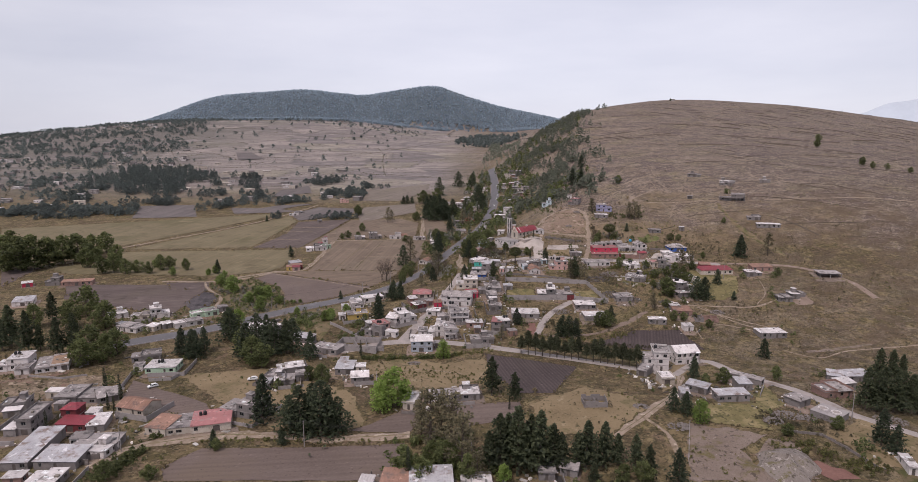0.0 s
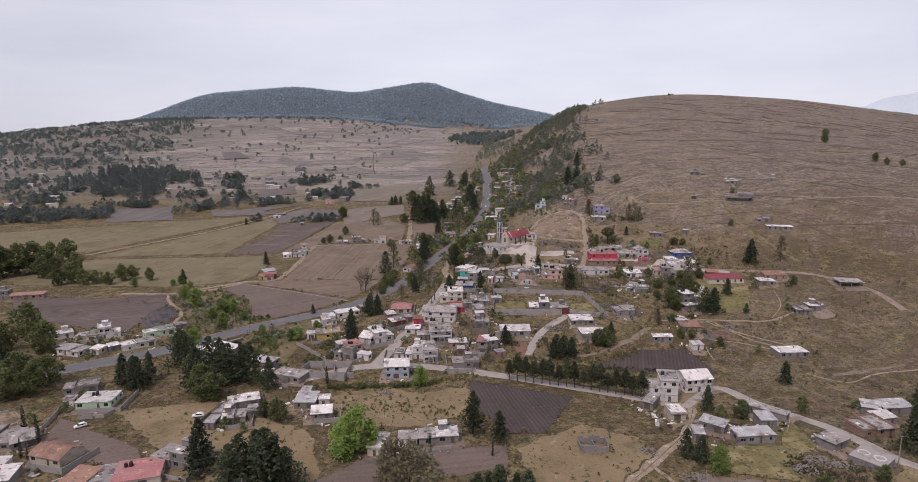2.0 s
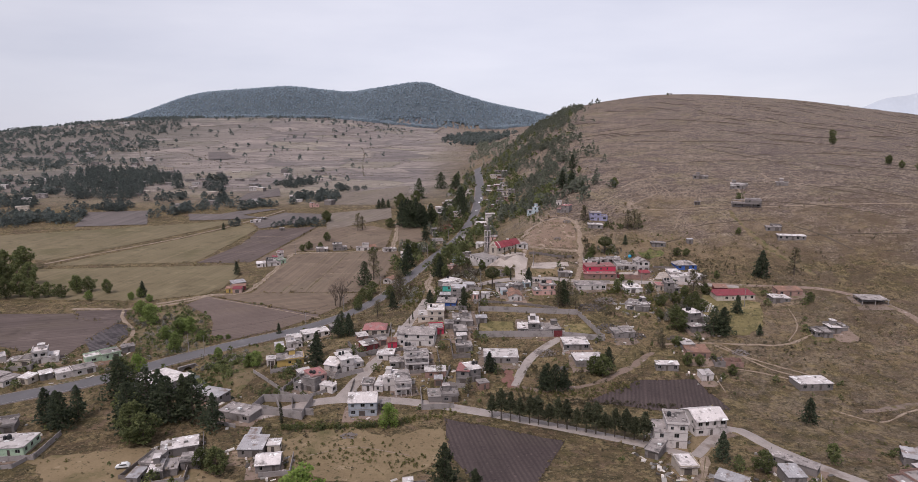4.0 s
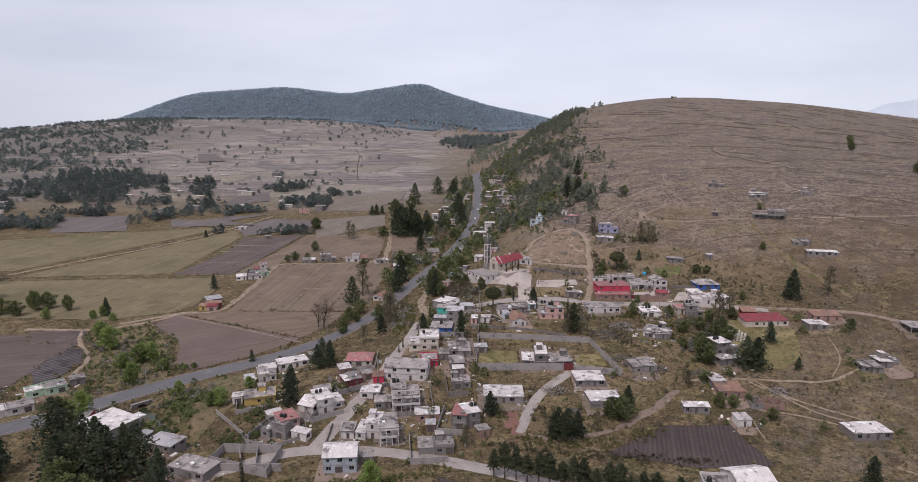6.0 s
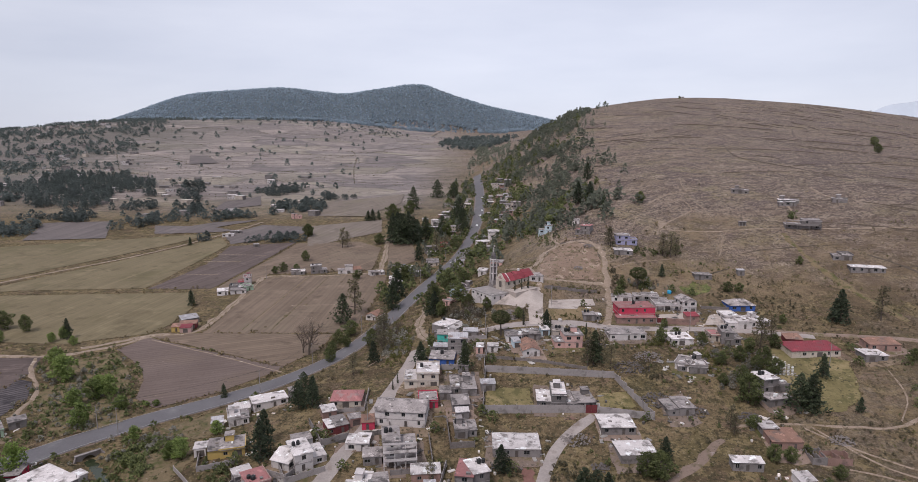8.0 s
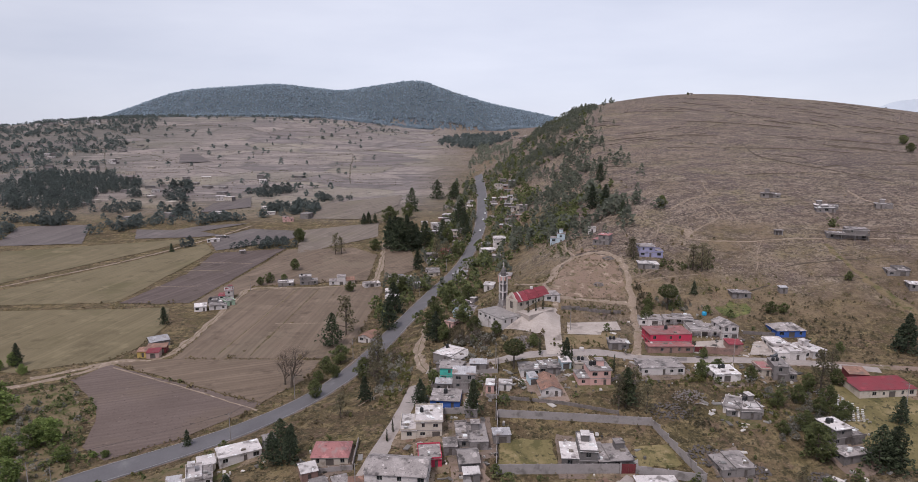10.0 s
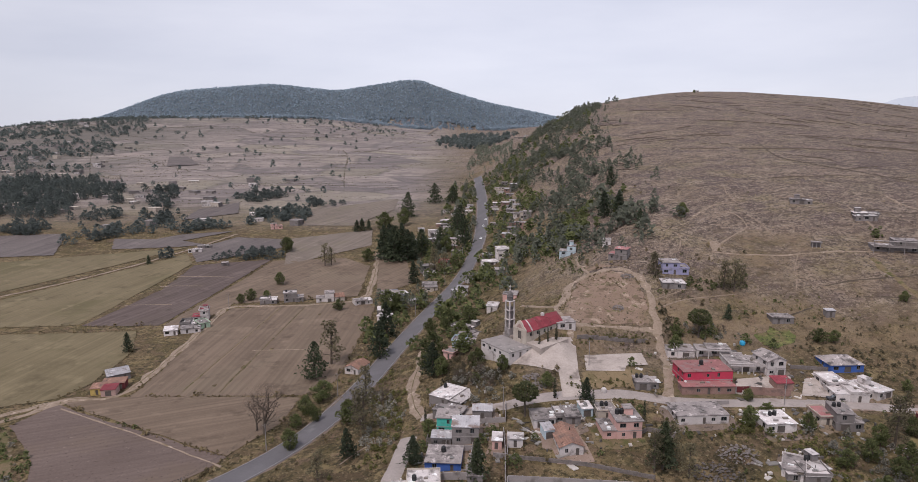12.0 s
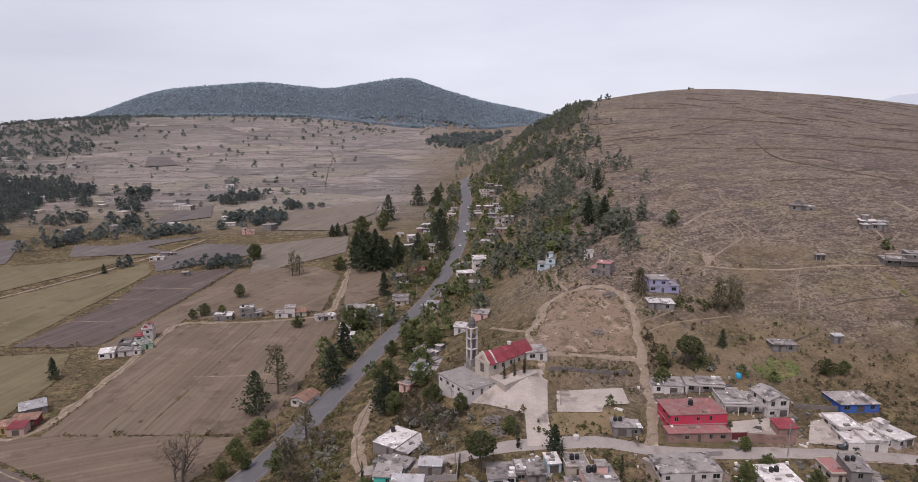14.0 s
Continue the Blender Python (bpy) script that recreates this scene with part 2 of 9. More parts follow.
    far = mix(calc("MULTIPLY", fit(axes.outputs["X"], -380, -620), fit(grain(90, 8, .7, shift=770), .40, .50, .7)), far, (0.121, 0.112, 0.097))
    far = mix(fit(grain(9, 6, .72, shift=810), .55, .61, .6), far, (0.112, 0.102, 0.095))
    east = calc("MULTIPLY", fit(axes.outputs["X"], 100, 150, .8), fit(axes.outputs["Y"], 395, 340))
    uneven = calc("MULTIPLY_ADD", grain(60, 8, .7, shift=900), 130, axes.outputs["Z"])
    patchy = calc("MULTIPLY", fit(grain(10, 7, .72, shift=940), .44, .52), fit(east, .2, .5, .4))
    high = calc("MAXIMUM", fit(uneven, 92, 118), patchy)
    west = calc("MULTIPLY", fit(axes.outputs["X"], 60, -40), fit(axes.outputs["Y"], 800, 960))
    colour = mix(west, mix(high, low, top), far)
    broken = calc("MULTIPLY", calc("MULTIPLY", fit(axes.outputs["X"], 140, 220), fit(axes.outputs["Y"], 560, 460)), fit(grain(15, 8, .72, shift=620), .45, .56, .6))
    colour = mix(broken, colour, (.096, .068, .047))
    l.new(colour, p.inputs["Base Color"])
    b = n.new("ShaderNodeBump")
    b.inputs["Strength"].default_value, b.inputs["Distance"].default_value = 1.0, 1.1
    l.new(grain(1.4, 5, .7, shift=5), b.inputs["Height"])
    l.new(b.outputs["Normal"], p.inputs["Normal"])
    return m


GROUND = land("dry_grassland")
ASPHALT = surface("asphalt", (.092, .086, .092), (.138, .130, .137), 9, .5, .85, .01, stain=(.17, .165, .165), stain_size=14, stain_at=.6)
CONCRETE_ROAD = surface("concrete_road", (0.215, 0.187, 0.174), (0.345, 0.300, 0.280), 5, .6, .9, .02, stain=(0.175, 0.14, 0.119), stain_size=9)
CONCRETE_YARD = surface("concrete_yard", (0.265, 0.225, 0.202), (0.45, 0.388, 0.350), 6, .7, .9, .02, stain=(0.184, 0.153, 0.135), stain_size=8)
DIRT = surface("dirt_track", (0.175, 0.130, 0.096), (0.300, 0.234, 0.182), 4, .5, .95, .06, stain=(0.165, 0.125, 0.078), stain_size=5, stain_at=.56, patches=(((.140, .104, .070), 2.2, .57, .06), ((.37, .30, .24), 3, .58, .06)))
BARE_EARTH = surface("bare_earth", (.15, .110, .076), (.245, .185, .130), 9, .8, .95, .1, stain=(.125, .092, .056), stain_size=11, stain_at=.56, patches=(((.120, .084, .058), 7, .50, .08), ((.100, .078, .042), 3.5, .54, .07), ((.290, .225, .165), 5, .55, .07), ((.16, .10, .075), 9, .55, .06), ((.055, .045, .028), 1.4, .56, .05)))
STONY_EARTH = surface("stony_earth", (0.125, 0.092, 0.0736), (0.215, 0.166, 0.138), 10, .6, .95, .25, stain=(0.11, 0.0874, 0.0506), stain_size=8, stain_at=.56, patches=(((0.075, 0.057, 0.046), 1.6, .57, .05), ((0.28, 0.23, 0.202), 1.2, .64, .04), ((0.115, 0.092, 0.0414), 6, .56, .08)))
SWEPT_EARTH = surface("swept_earth", (0.15, 0.106, 0.0828), (0.24, 0.179, 0.147), 5, .5, .95, .05, stain=(0.11, 0.092, 0.046), stain_size=4, stain_at=.54, vary=.2, patches=(((0.08, 0.0662, 0.0414), 1.5, .58, .06), ((0.3, 0.253, 0.23), 2.6, .62, .05)))
WEEDY_EARTH = surface("weedy_earth", (0.1, 0.0754, 0.0414), (0.18, 0.133, 0.0782), 5, .5, .95, .12, stain=(0.075, 0.0736, 0.0258), stain_size=4, stain_at=.5, vary=.2, patches=(((0.045, 0.046, 0.0184), 1.4, .57, .06), ((0.24, 0.193, 0.166), 2.2, .64, .05)))
SCRAPED_EARTH = surface("scraped_earth", (.158, .108, .080), (.245, .175, .132), 12, .8, .95, .1, stain=(.150, .112, .068), stain_size=9, stain_at=.54, patches=(((.125, .090, .060), 6, .53, .07), ((.300, .228, .176), 5, .56, .07), ((.125, .105, .055), 3, .57, .06), ((.070, .055, .036), 1.3, .58, .05)))
GRAVEL = surface("grey_gravel", (.135, .112, .098), (.235, .200, .178), 5, .4, .95, .2, stain=(.105, .086, .060), stain_size=5, stain_at=.55, patches=(((.075, .060, .050), 1.2, .56, .06), ((.30, .26, .235), 1.6, .57, .06), ((.125, .105, .055), 4, .58, .06)))
RED_EARTH = surface("red_earth", (.12, .06, .05), (.20, .105, .085), 6, .7, .95, .1)
DRY_GRASS = surface("dry_grass", (.135, .098, .054), (.225, .166, .098), 12, .8, .95, .12, stain=(.105, .088, .04), stain_size=14, patches=(((.07, .058, .028), 2.0, .58, .06), ((.26, .20, .13), 5, .61, .07)))
LAWN = surface("lawn", (.108, .090, .038), (.176, .143, .066), 8, .8, .95, .05, stain=(.215, .168, .085), stain_size=9, stain_at=.5, patches=(((.090, .080, .032), 5, .52, .08), ((.06, .052, .024), 1.8, .56, .06), ((.25, .20, .12), 3, .6, .06)))
BRIGHT_LAWN = surface("green_plot", (.058, .070, .022), (.112, .122, .038), 4, .6, .95, .08, stain=(.125, .098, .05), stain_size=5, stain_at=.5, patches=(((.036, .042, .016), 1.4, .54, .06), ((.15, .15, .055), 2.2, .57, .06)))
# bluish haze put into the colour of the layer under the mountain trees
HAZY_UNDERLAY = surface("forest_floor", (.066, .084, .098), (.084, .104, .122), 30, 3, .95, .3)
FIELD_TONES = {
    "TILLED_BROWN": ((.112, .081, .058), (.187, .139, .103), (.165, .127, .092)),
    "TILLED_GREY": ((0.092, 0.0665, 0.057), (0.165, 0.125, 0.109), (0.135, 0.0997, 0.0779)),
    "TILLED_DARK": ((0.076, 0.056, 0.051), (0.128, 0.097, 0.087), (0.104, 0.080, 0.066)),
    "TILLED_PURPLE": ((.036, .026, .026), (.100, .074, .070), (.072, .056, .050)),
    "PLOUGHED_BLACK": ((.028, .023, .026), (.150, .130, .132), (.07, .06, .06)),
    "FAR_TILLED": ((.100, .084, .082), (.150, .127, .120), (.125, .104, .098)),
    "FALLOW": ((.138, .112, .093), (.192, .158, .131), (.16, .135, .10)),
    "STUBBLE": ((.122, .097, .054), (.178, .144, .086), (.108, .092, .046)),
}
WALLS = {
    "block": ((0.146, 0.131, 0.126), (0.232, 0.207, 0.202), (0.103, 0.0912, 0.0869)),
    "white": ((0.43, 0.39, 0.38), (0.60, 0.55, 0.535), (0.24, 0.21, 0.198)),
    "cream": ((0.378, 0.323, 0.275), (0.499, 0.439, 0.378), (0.292, 0.245, 0.206)),
    "pink": ((.50, .30, .27), (.60, .38, .34), (.40, .27, .24)),
    "red": ((.36, .03, .062), (.46, .05, .088), (.30, .055, .075)),
    "maroon": ((.105, .022, .026), (.16, .038, .04), (.09, .035, .034)),
    "rosebrick": ((.30, .20, .18), (.42, .29, .26), (.24, .18, .16)),
    "brick": ((.20, .12, .10), (.31, .20, .17), (.16, .11, .10)),
    "blue": ((.04, .09, .30), (.06, .13, .40), (.06, .09, .22)),
    "bluegrey": ((.25, .27, .31), (.35, .37, .41), (.2, .21, .23)),
    "lightblue": ((.36, .44, .50), (.48, .56, .60), (.3, .34, .37)),
    "teal": ((.05, .32, .27), (.08, .42, .35), (.07, .26, .22)),
    "mint": ((.32, .44, .32), (.44, .55, .42), (.28, .34, .26)),
    "yellow": ((.40, .28, .09), (.50, .36, .13), (.33, .25, .1)),
    "charcoal": ((0.1, 0.092, 0.092), (0.17, 0.152, 0.147), (0.13, 0.115, 0.11)),
    "lilac": ((.24, .23, .36), (.33, .32, .46), (.2, .2, .27)),
}
ROOFS = {
    "slab": ((0.15, 0.13, 0.126), (0.32, 0.285, 0.275), (0.075, 0.066, 0.064), .9),
    "white": ((0.36, 0.325, 0.318), (0.62, 0.57, 0.56), (0.18, 0.16, 0.153), .8),
    "tin": ((0.22, 0.21, 0.218), (0.40, 0.382, 0.392), (0.163, 0.119, 0.103), .55),
    "redpaint": ((.235, .10, .098), (.33, .15, .145), (.26, .18, .17), .85),
    "redsheet": ((.165, .027, .037), (.225, .042, .053), (.15, .05, .053), .7),
    "tile": ((.17, .095, .07), (.28, .165, .125), (.14, .10, .085), .9),
    "earth": ((.24, .15, .10), (.34, .23, .16), (.2, .14, .10), .95),
    "cistern": ((0.189, 0.174, 0.166), (0.284, 0.253, 0.245), (0.138, 0.134, 0.119), .9),
}
MAT = {}


def wall_material(k):
    if k not in MAT:
        a, b, c = WALLS[k]
        MAT[k] = surface(k + "_wall", a, b, 3.5, .3, .9, .01, stain=c, stain_size=3, stain_at=.54, vary=.12, patches=(((*(v * .7 for v in a),), .9, .62, .08),))
    return MAT[k]


def roof_material(k):
    if "roof " + k not in MAT:
        a, b, c, r = ROOFS[k]
        MAT["roof " + k] = surface(k + "_roof", a, b, 4, .4, r, .015, stain=c, stain_size=3.2, stain_at=.52, vary=.2, patches=(((*(v * .55 for v in a),), 1.1, .6, .06), ((*(min(.7, v * 1.25) for v in b),), 2.4, .58, .05)))
    return MAT["roof " + k]


GLASS = bpy.data.materials.new("window_glass")
GLASS.use_nodes = True
glass_shader = GLASS.node_tree.nodes["Principled BSDF"]
glass_shader.inputs["Base Color"].default_value = (.03, .035, .04, 1)
glass_shader.inputs["Roughness"].default_value = .08
glass_shader.inputs["Transmission Weight"].default_value = .35
FRAME = surface("window_frame", (.10, .095, .09), (.22, .21, .20), 1, .1, .5)
IRON = surface("painted_iron_door", (.06, .05, .045), (.13, .11, .10), 1, .1, .55)
BLACK = surface("black_plastic", (.012, .012, .013), (.03, .03, .032), .6, .1, .45)
SKY_BLUE = surface("blue_plastic", (.03, .28, .5), (.05, .36, .6), .6, .1, .45)
CONCRETE = surface("bare_concrete", (0.221, 0.199, 0.195), (0.331, 0.296, 0.288), 2.5, .25, .9, .01, stain=(0.166, 0.148, 0.14), stain_size=3)
STREAM = surface("dark_stream_water", (.018, .024, .014), (.04, .048, .024), 3, .5, .12, .02)
# one dark tone for the weeds and for the shade along terrace edges
BANK = surface("overgrown_bank", (.058, .046, .036), (.112, .088, .066), 3, .5, .95, .1)
STONE = surface("rubble_stone", (0.1, 0.0874, 0.0828), (0.24, 0.207, 0.193), 1.2, .25, .95, .15)
RUBBLE = surface("dark_loose_stone", (.055, .048, .045), (.150, .130, .122), 1.0, .2, .95, .1)
TIMBER = surface("grey_timber", (.12, .10, .085), (.24, .21, .18), 1, .1, .9)
BARK = surface("bark", (.06, .047, .037), (.13, .105, .085), .8, .1, .95)
WHITE_PAINT = surface("white_paint", (.55, .55, .55), (.72, .72, .71), 1.5, .2, .5)
DARK_PAINT = surface("dark_car_paint", (.03, .032, .036), (.06, .062, .07), 1.5, .2, .3)
RUBBER = surface("rubber", (.012, .012, .012), (.03, .03, .03), .5, .1, .85)
WIRE = surface("cable", (.02, .02, .02), (.05, .05, .05), 1, .1, .7)
LINE = surface("road_paint", (.18, .175, .17), (.34, .33, .32), 2, .2, .8)
CLUTTER = foliage("weathered_junk", (.04, .035, .032), (.52, .49, .47), rough=.7)
LEAF = {
    "fir": foliage("fir_needles", (0.012, 0.017, 0.011), (0.045, 0.055, 0.031), soft=.35),
    "cedar": foliage("cedar_needles", (0.013, 0.017, 0.010), (0.048, 0.058, 0.031), soft=.35),
    "roadpine": foliage("thin_pine_needles", (0.018, 0.022, 0.013), (0.060, 0.063, 0.034), soft=.35),
    "pine": foliage("pine_needles", (0.014, 0.019, 0.011), (0.053, 0.060, 0.031), soft=.4),
    "gum": foliage("gum_leaves", (0.039, 0.036, 0.022), (0.118, 0.102, 0.061), soft=.35),
    "willow": foliage("willow_leaves", (.065, .098, .022), (.135, .175, .042), soft=.6),
    "broad": foliage("broad_leaves", (0.023, 0.030, 0.011), (0.089, 0.096, 0.037), soft=.5),
    "cypress": foliage("cypress_sprays", (0.012, 0.017, 0.010), (0.041, 0.045, 0.025), soft=.35),
    "umbrella": foliage("umbrella_pine_needles", (0.020, 0.024, 0.010), (0.064, 0.067, 0.028), soft=.35),
    "leafy": foliage("fresh_leaves", (0.034, 0.050, 0.014), (0.138, 0.168, 0.052), soft=.35),
    "bare": foliage("twigs", (0.07, 0.0512, 0.0405), (0.13, 0.0977, 0.0765)),
    "scrub": foliage("scrub_leaves", (0.042, 0.033, 0.018), (0.135, 0.104, 0.057), soft=.8),
    "bank": foliage("bank_weeds", (0.024, 0.022, 0.013), (0.076, 0.064, 0.038), soft=.8),
    "weeds": foliage("green_weeds", (0.030, 0.031, 0.010), (0.106, 0.101, 0.034), soft=.8),
    # needle tone lightened to stand for thin haze over the flank
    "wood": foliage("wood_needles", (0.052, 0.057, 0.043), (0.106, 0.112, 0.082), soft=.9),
    # slight haze of the middle distance greyed into the leaf colour
    "mid": foliage("hazy_grey_conifers", (.034, .041, .039), (.064, .074, .068), soft=1.0),
    "grey": foliage("grey_dry_leaves", (.052, .050, .042), (.150, .142, .118), soft=.6),
    # blue, lightened needles: haze over the distant mountain mixed into the leaf colour
    "far": foliage("haze_tinted_conifers", (.122, .150, .178), (.132, .163, .193), soft=2.0),
}

# ---- the lie of the land ----
def smooth(v, xs, zs, r):
    """Profile through (xs, zs), rounded over r metres."""
    return sum(np.interp(v + k * r, xs, zs) * w for k, w in ((-1, .17), (-.5, .2), (0, .26), (.5, .2), (1, .17)))


def softmin(a, b, k):
    return -k * np.logaddexp(-a / k, -b / k)


def softmax(a, b, k):
    return k * np.logaddexp(a / k, b / k)


def height(x, y):
    """The lie of the land, metres."""
    x, y = np.asarray(x, float), np.asarray(y, float)
    west = 1 / (1 + np.exp((x + 230) / 90))
    mid = smooth(y, (0, 240, 300, 420, 640, 760, 950, 1080, 1300, 1500, 1900, 2300), (5, 4, 1.5, 2, 4, 8, 18, 27, 47, 60, 72, 84), 60)
    far_west = smooth(y, (0, 250, 420, 700, 830, 956, 1290, 1490, 1744, 2100), (5, 5, 1, 1, 10, 25, 50, 77, 121, 128), 60)
    west_fall = smooth(x, (-2600, -1900, -1500, -1100, -900, -700), (-125, -100, -66, -24, -5, 0), 120) * np.clip((y - 900) / 700, 0, 1)
    valley = mid + (far_west - mid) * west + west_fall
    # the steep flank beside the road, the long front of the hill and its cap
    foot = smooth(y, (250, 300, 400, 450, 550, 700, 1000, 1300, 1800), (-130, -110, -55, -28, 0, 15, 40, 75, 200), 30)
    slope = smooth(y, (250, 350, 430, 520, 1000, 1300, 1700), (.1, .17, .3, .47, .72, .57, .3), 30)
    d = x - foot
    flank = valley + slope * 10 * np.logaddexp(0, d / 10)
    yy = y + np.clip(x - 170, 0, 140) * .45 - np.clip(x - 500, 0, 400) * .6
    front = smooth(yy, (0, 230, 292, 335, 376, 420, 450, 500, 560, 620, 829, 1060, 1360, 1500, 1900, 2500), (5, 5, 4, 11, 19.5, 24.5, 32, 47, 60, 70, 92, 124, 164, 162, 110, 85), 14)
    cap = smooth(x, (0, 120, 196, 280, 366, 430, 540, 690, 771, 892, 1200, 2000), (70, 100, 124, 143, 157, 164, 160, 153, 131, 97, 62, 45), 40)
    hill = softmin(softmin(flank, front, 2.0), cap, 4.0)
    z = np.where(d > -60, softmax(hill, np.minimum(valley, hill + 4), 1.0) - .4, valley)
    # the terraced school yard and the churchyard shelf
    z = z + 7 * np.exp(-((x - 45) / 22) ** 2 - ((y - 452) / 24) ** 2) - 5 * np.exp(-((x - 88) / 24) ** 2 - ((y - 446) / 14) ** 2)
    z = z + 4 * np.exp(-((x - 40) / 60) ** 2 - ((y - 218) / 40) ** 2) + 4 * np.exp(-((x - 130) / 60) ** 2 - ((y - 210) / 45) ** 2)
    # the level terrace of the ball court
    z = z + (26.2 - z) * np.exp(-((x - 72.5) / 16) ** 6 - ((y - 433) / 11.5) ** 6)
    # the stream gully below the highway
    u, v = (x + 103) * .683 - (y - 336.5) * .73, (x + 103) * .73 + (y - 336.5) * .683
    z = z - 4.9 * np.exp(-(v / 4.2) ** 4) / (1 + np.exp(-np.clip(u + .3, -20, 20) / .4)) / (1 + np.exp(np.clip((u - 50) / 5, -60, 60)))
    # the wooded mountain behind
    ridge = smooth(x, (-2600, -1900, -1400, -1125, -1030, -935, -610, -380, -194, -90, 37, 153, 300, 430, 800), (0, 30, 70, 156, 192, 217, 240, 214, 243, 256, 212, 174, 145, 118, 40), 40)
    fall = np.where(y < 2560, np.exp(-((y - 2560) / 250) ** 2), np.exp(-((y - 2560) / 700) ** 2))
    return softmax(z, ridge * fall, 3.0)


def z_at(x, y):
    return float(height(x, y))


def mesh(name, verts, faces, material, smooth_shade=False):
    me = bpy.data.meshes.new(name)
    me.from_pydata([tuple(map(float, v)) for v in verts], [], [tuple(map(int, q)) for q in faces])
    if material:
        me.materials.append(material)
    if smooth_shade:
        me.shade_smooth()
    return me


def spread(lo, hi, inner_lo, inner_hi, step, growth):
    """Grid lines, fine between inner_lo and inner_hi, wider and wider outside."""
    mid = list(np.arange(inner_lo, inner_hi, step))
    up, s, v = [], step, inner_hi
    while v < hi:
        up.append(v)
        s *= growth
        v += s
    down, s, v = [], step, inner_lo
    while v > lo:
        s *= growth
        v -= s
        down.append(v)
    return np.array(down[::-1] + mid + up + [hi])


gx, gy = spread(-4200, 4200, -230, 360, 3, 1.06), spread(-900, 4700, 150, 620, 3, 1.022)
GX, GY = np.meshgrid(gx, gy)
GZ = height(GX, GY)
nx, ny = len(gx), len(gy)
cell = np.arange(nx * ny).reshape(ny, nx)
quads = np.stack([cell[:-1, :-1], cell[:-1, 1:], cell[1:, 1:], cell[1:, :-1]], -1).reshape(-1, 4)
tagged(new("ground", mesh("ground", np.stack([GX, GY, GZ], -1).reshape(-1, 3), quads, GROUND, True)), "dry brown grassland rising to bare and wooded hills", "ground", kind="structure")



def distant_ridge():
    """Pale mountains on the rim of the valley, far beyond the hill, with haze mixed into their colour."""
    xs = np.linspace(1900, 4100, 60)
    crest = 110 + 215 * np.clip((xs - 1950) / 1100, 0, 1) ** .8 + 14 * np.sin(xs / 130) + 9 * np.sin(xs / 47)
    verts = [(x, 3550 + 60 * math.sin(x / 200), 30) for x in xs] + [(x, 3680, c) for x, c in zip(xs, crest)] + [(x, 3900, 30) for x in xs]
    n = len(xs)
    faces = [(r * n + i, r * n + i + 1, (r + 1) * n + i + 1, (r + 1) * n + i) for r in range(2) for i in range(n - 1)]
    tagged(new("backdrop", mesh("backdrop", verts, faces, surface("haze_pale_rock", (.46, .50, .56), (.52, .56, .62), 200, 20, .95), True)), "mountains on the horizon in haze-pale blue-grey", "mountain", kind="structure")


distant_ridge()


def lift(y):
    """How far a sheet lies above the coarser ground mesh under it."""
    return .12 + max(0.0, y - 560) * .0022


TAKEN, PLOTS = [], []


def curve_through(pts, step=4.0):
    """A smooth line through the points, sampled every few metres."""
    p = [Vector(q).to_2d() for q in pts]
    p = [p[0] * 2 - p[1]] + p + [p[-1] * 2 - p[-2]]
    line = []
    for a, b, c, d in zip(p, p[1:], p[2:], p[3:]):
        k = max(2, int((c - b).length / step))
        for i in range(k):
            t = i / k
            line.append(.5 * (2 * b + (c - a) * t + (2 * a - 5 * b + 4 * c - d) * t * t + (3 * b - a - 3 * c + d) * t ** 3))
    return line + [p[-2]]


def ribbon(name, pts, width, material, up=.1, ragged=0.0, across=4, thick=.25):
    """A strip of road draped on the land, its edges turned down into the soil."""
    line = curve_through(pts)
    TAKEN.extend((q.x, q.y, width / 2 + 1.0) for q in line)
    verts, faces = [], []
    rng = random.Random(len(pts) * 7 + int(pts[0][0]))
    for i, q in enumerate(line):
        way = (line[min(i + 1, len(line) - 1)] - line[max(i - 1, 0)]).normalized()
        side = Vector((way.y, -way.x))
        a, b = (width / 2 + rng.uniform(-ragged, ragged) for _ in range(2))
        for k in range(across + 1):
            s = -a + (a + b) * k / across
            v = q + side * s
            z = z_at(v.x, v.y) + lift(v.y) + up
            verts.append((v.x, v.y, z - (thick if k in (0, across) else 0)))
    n = across + 1
    for i in range(len(line) - 1):
        for k in range(across):
            faces.append((i * n + k, i * n + k + 1, (i + 1) * n + k + 1, (i + 1) * n + k))
    return new(name, mesh(name, verts, faces, material, True))


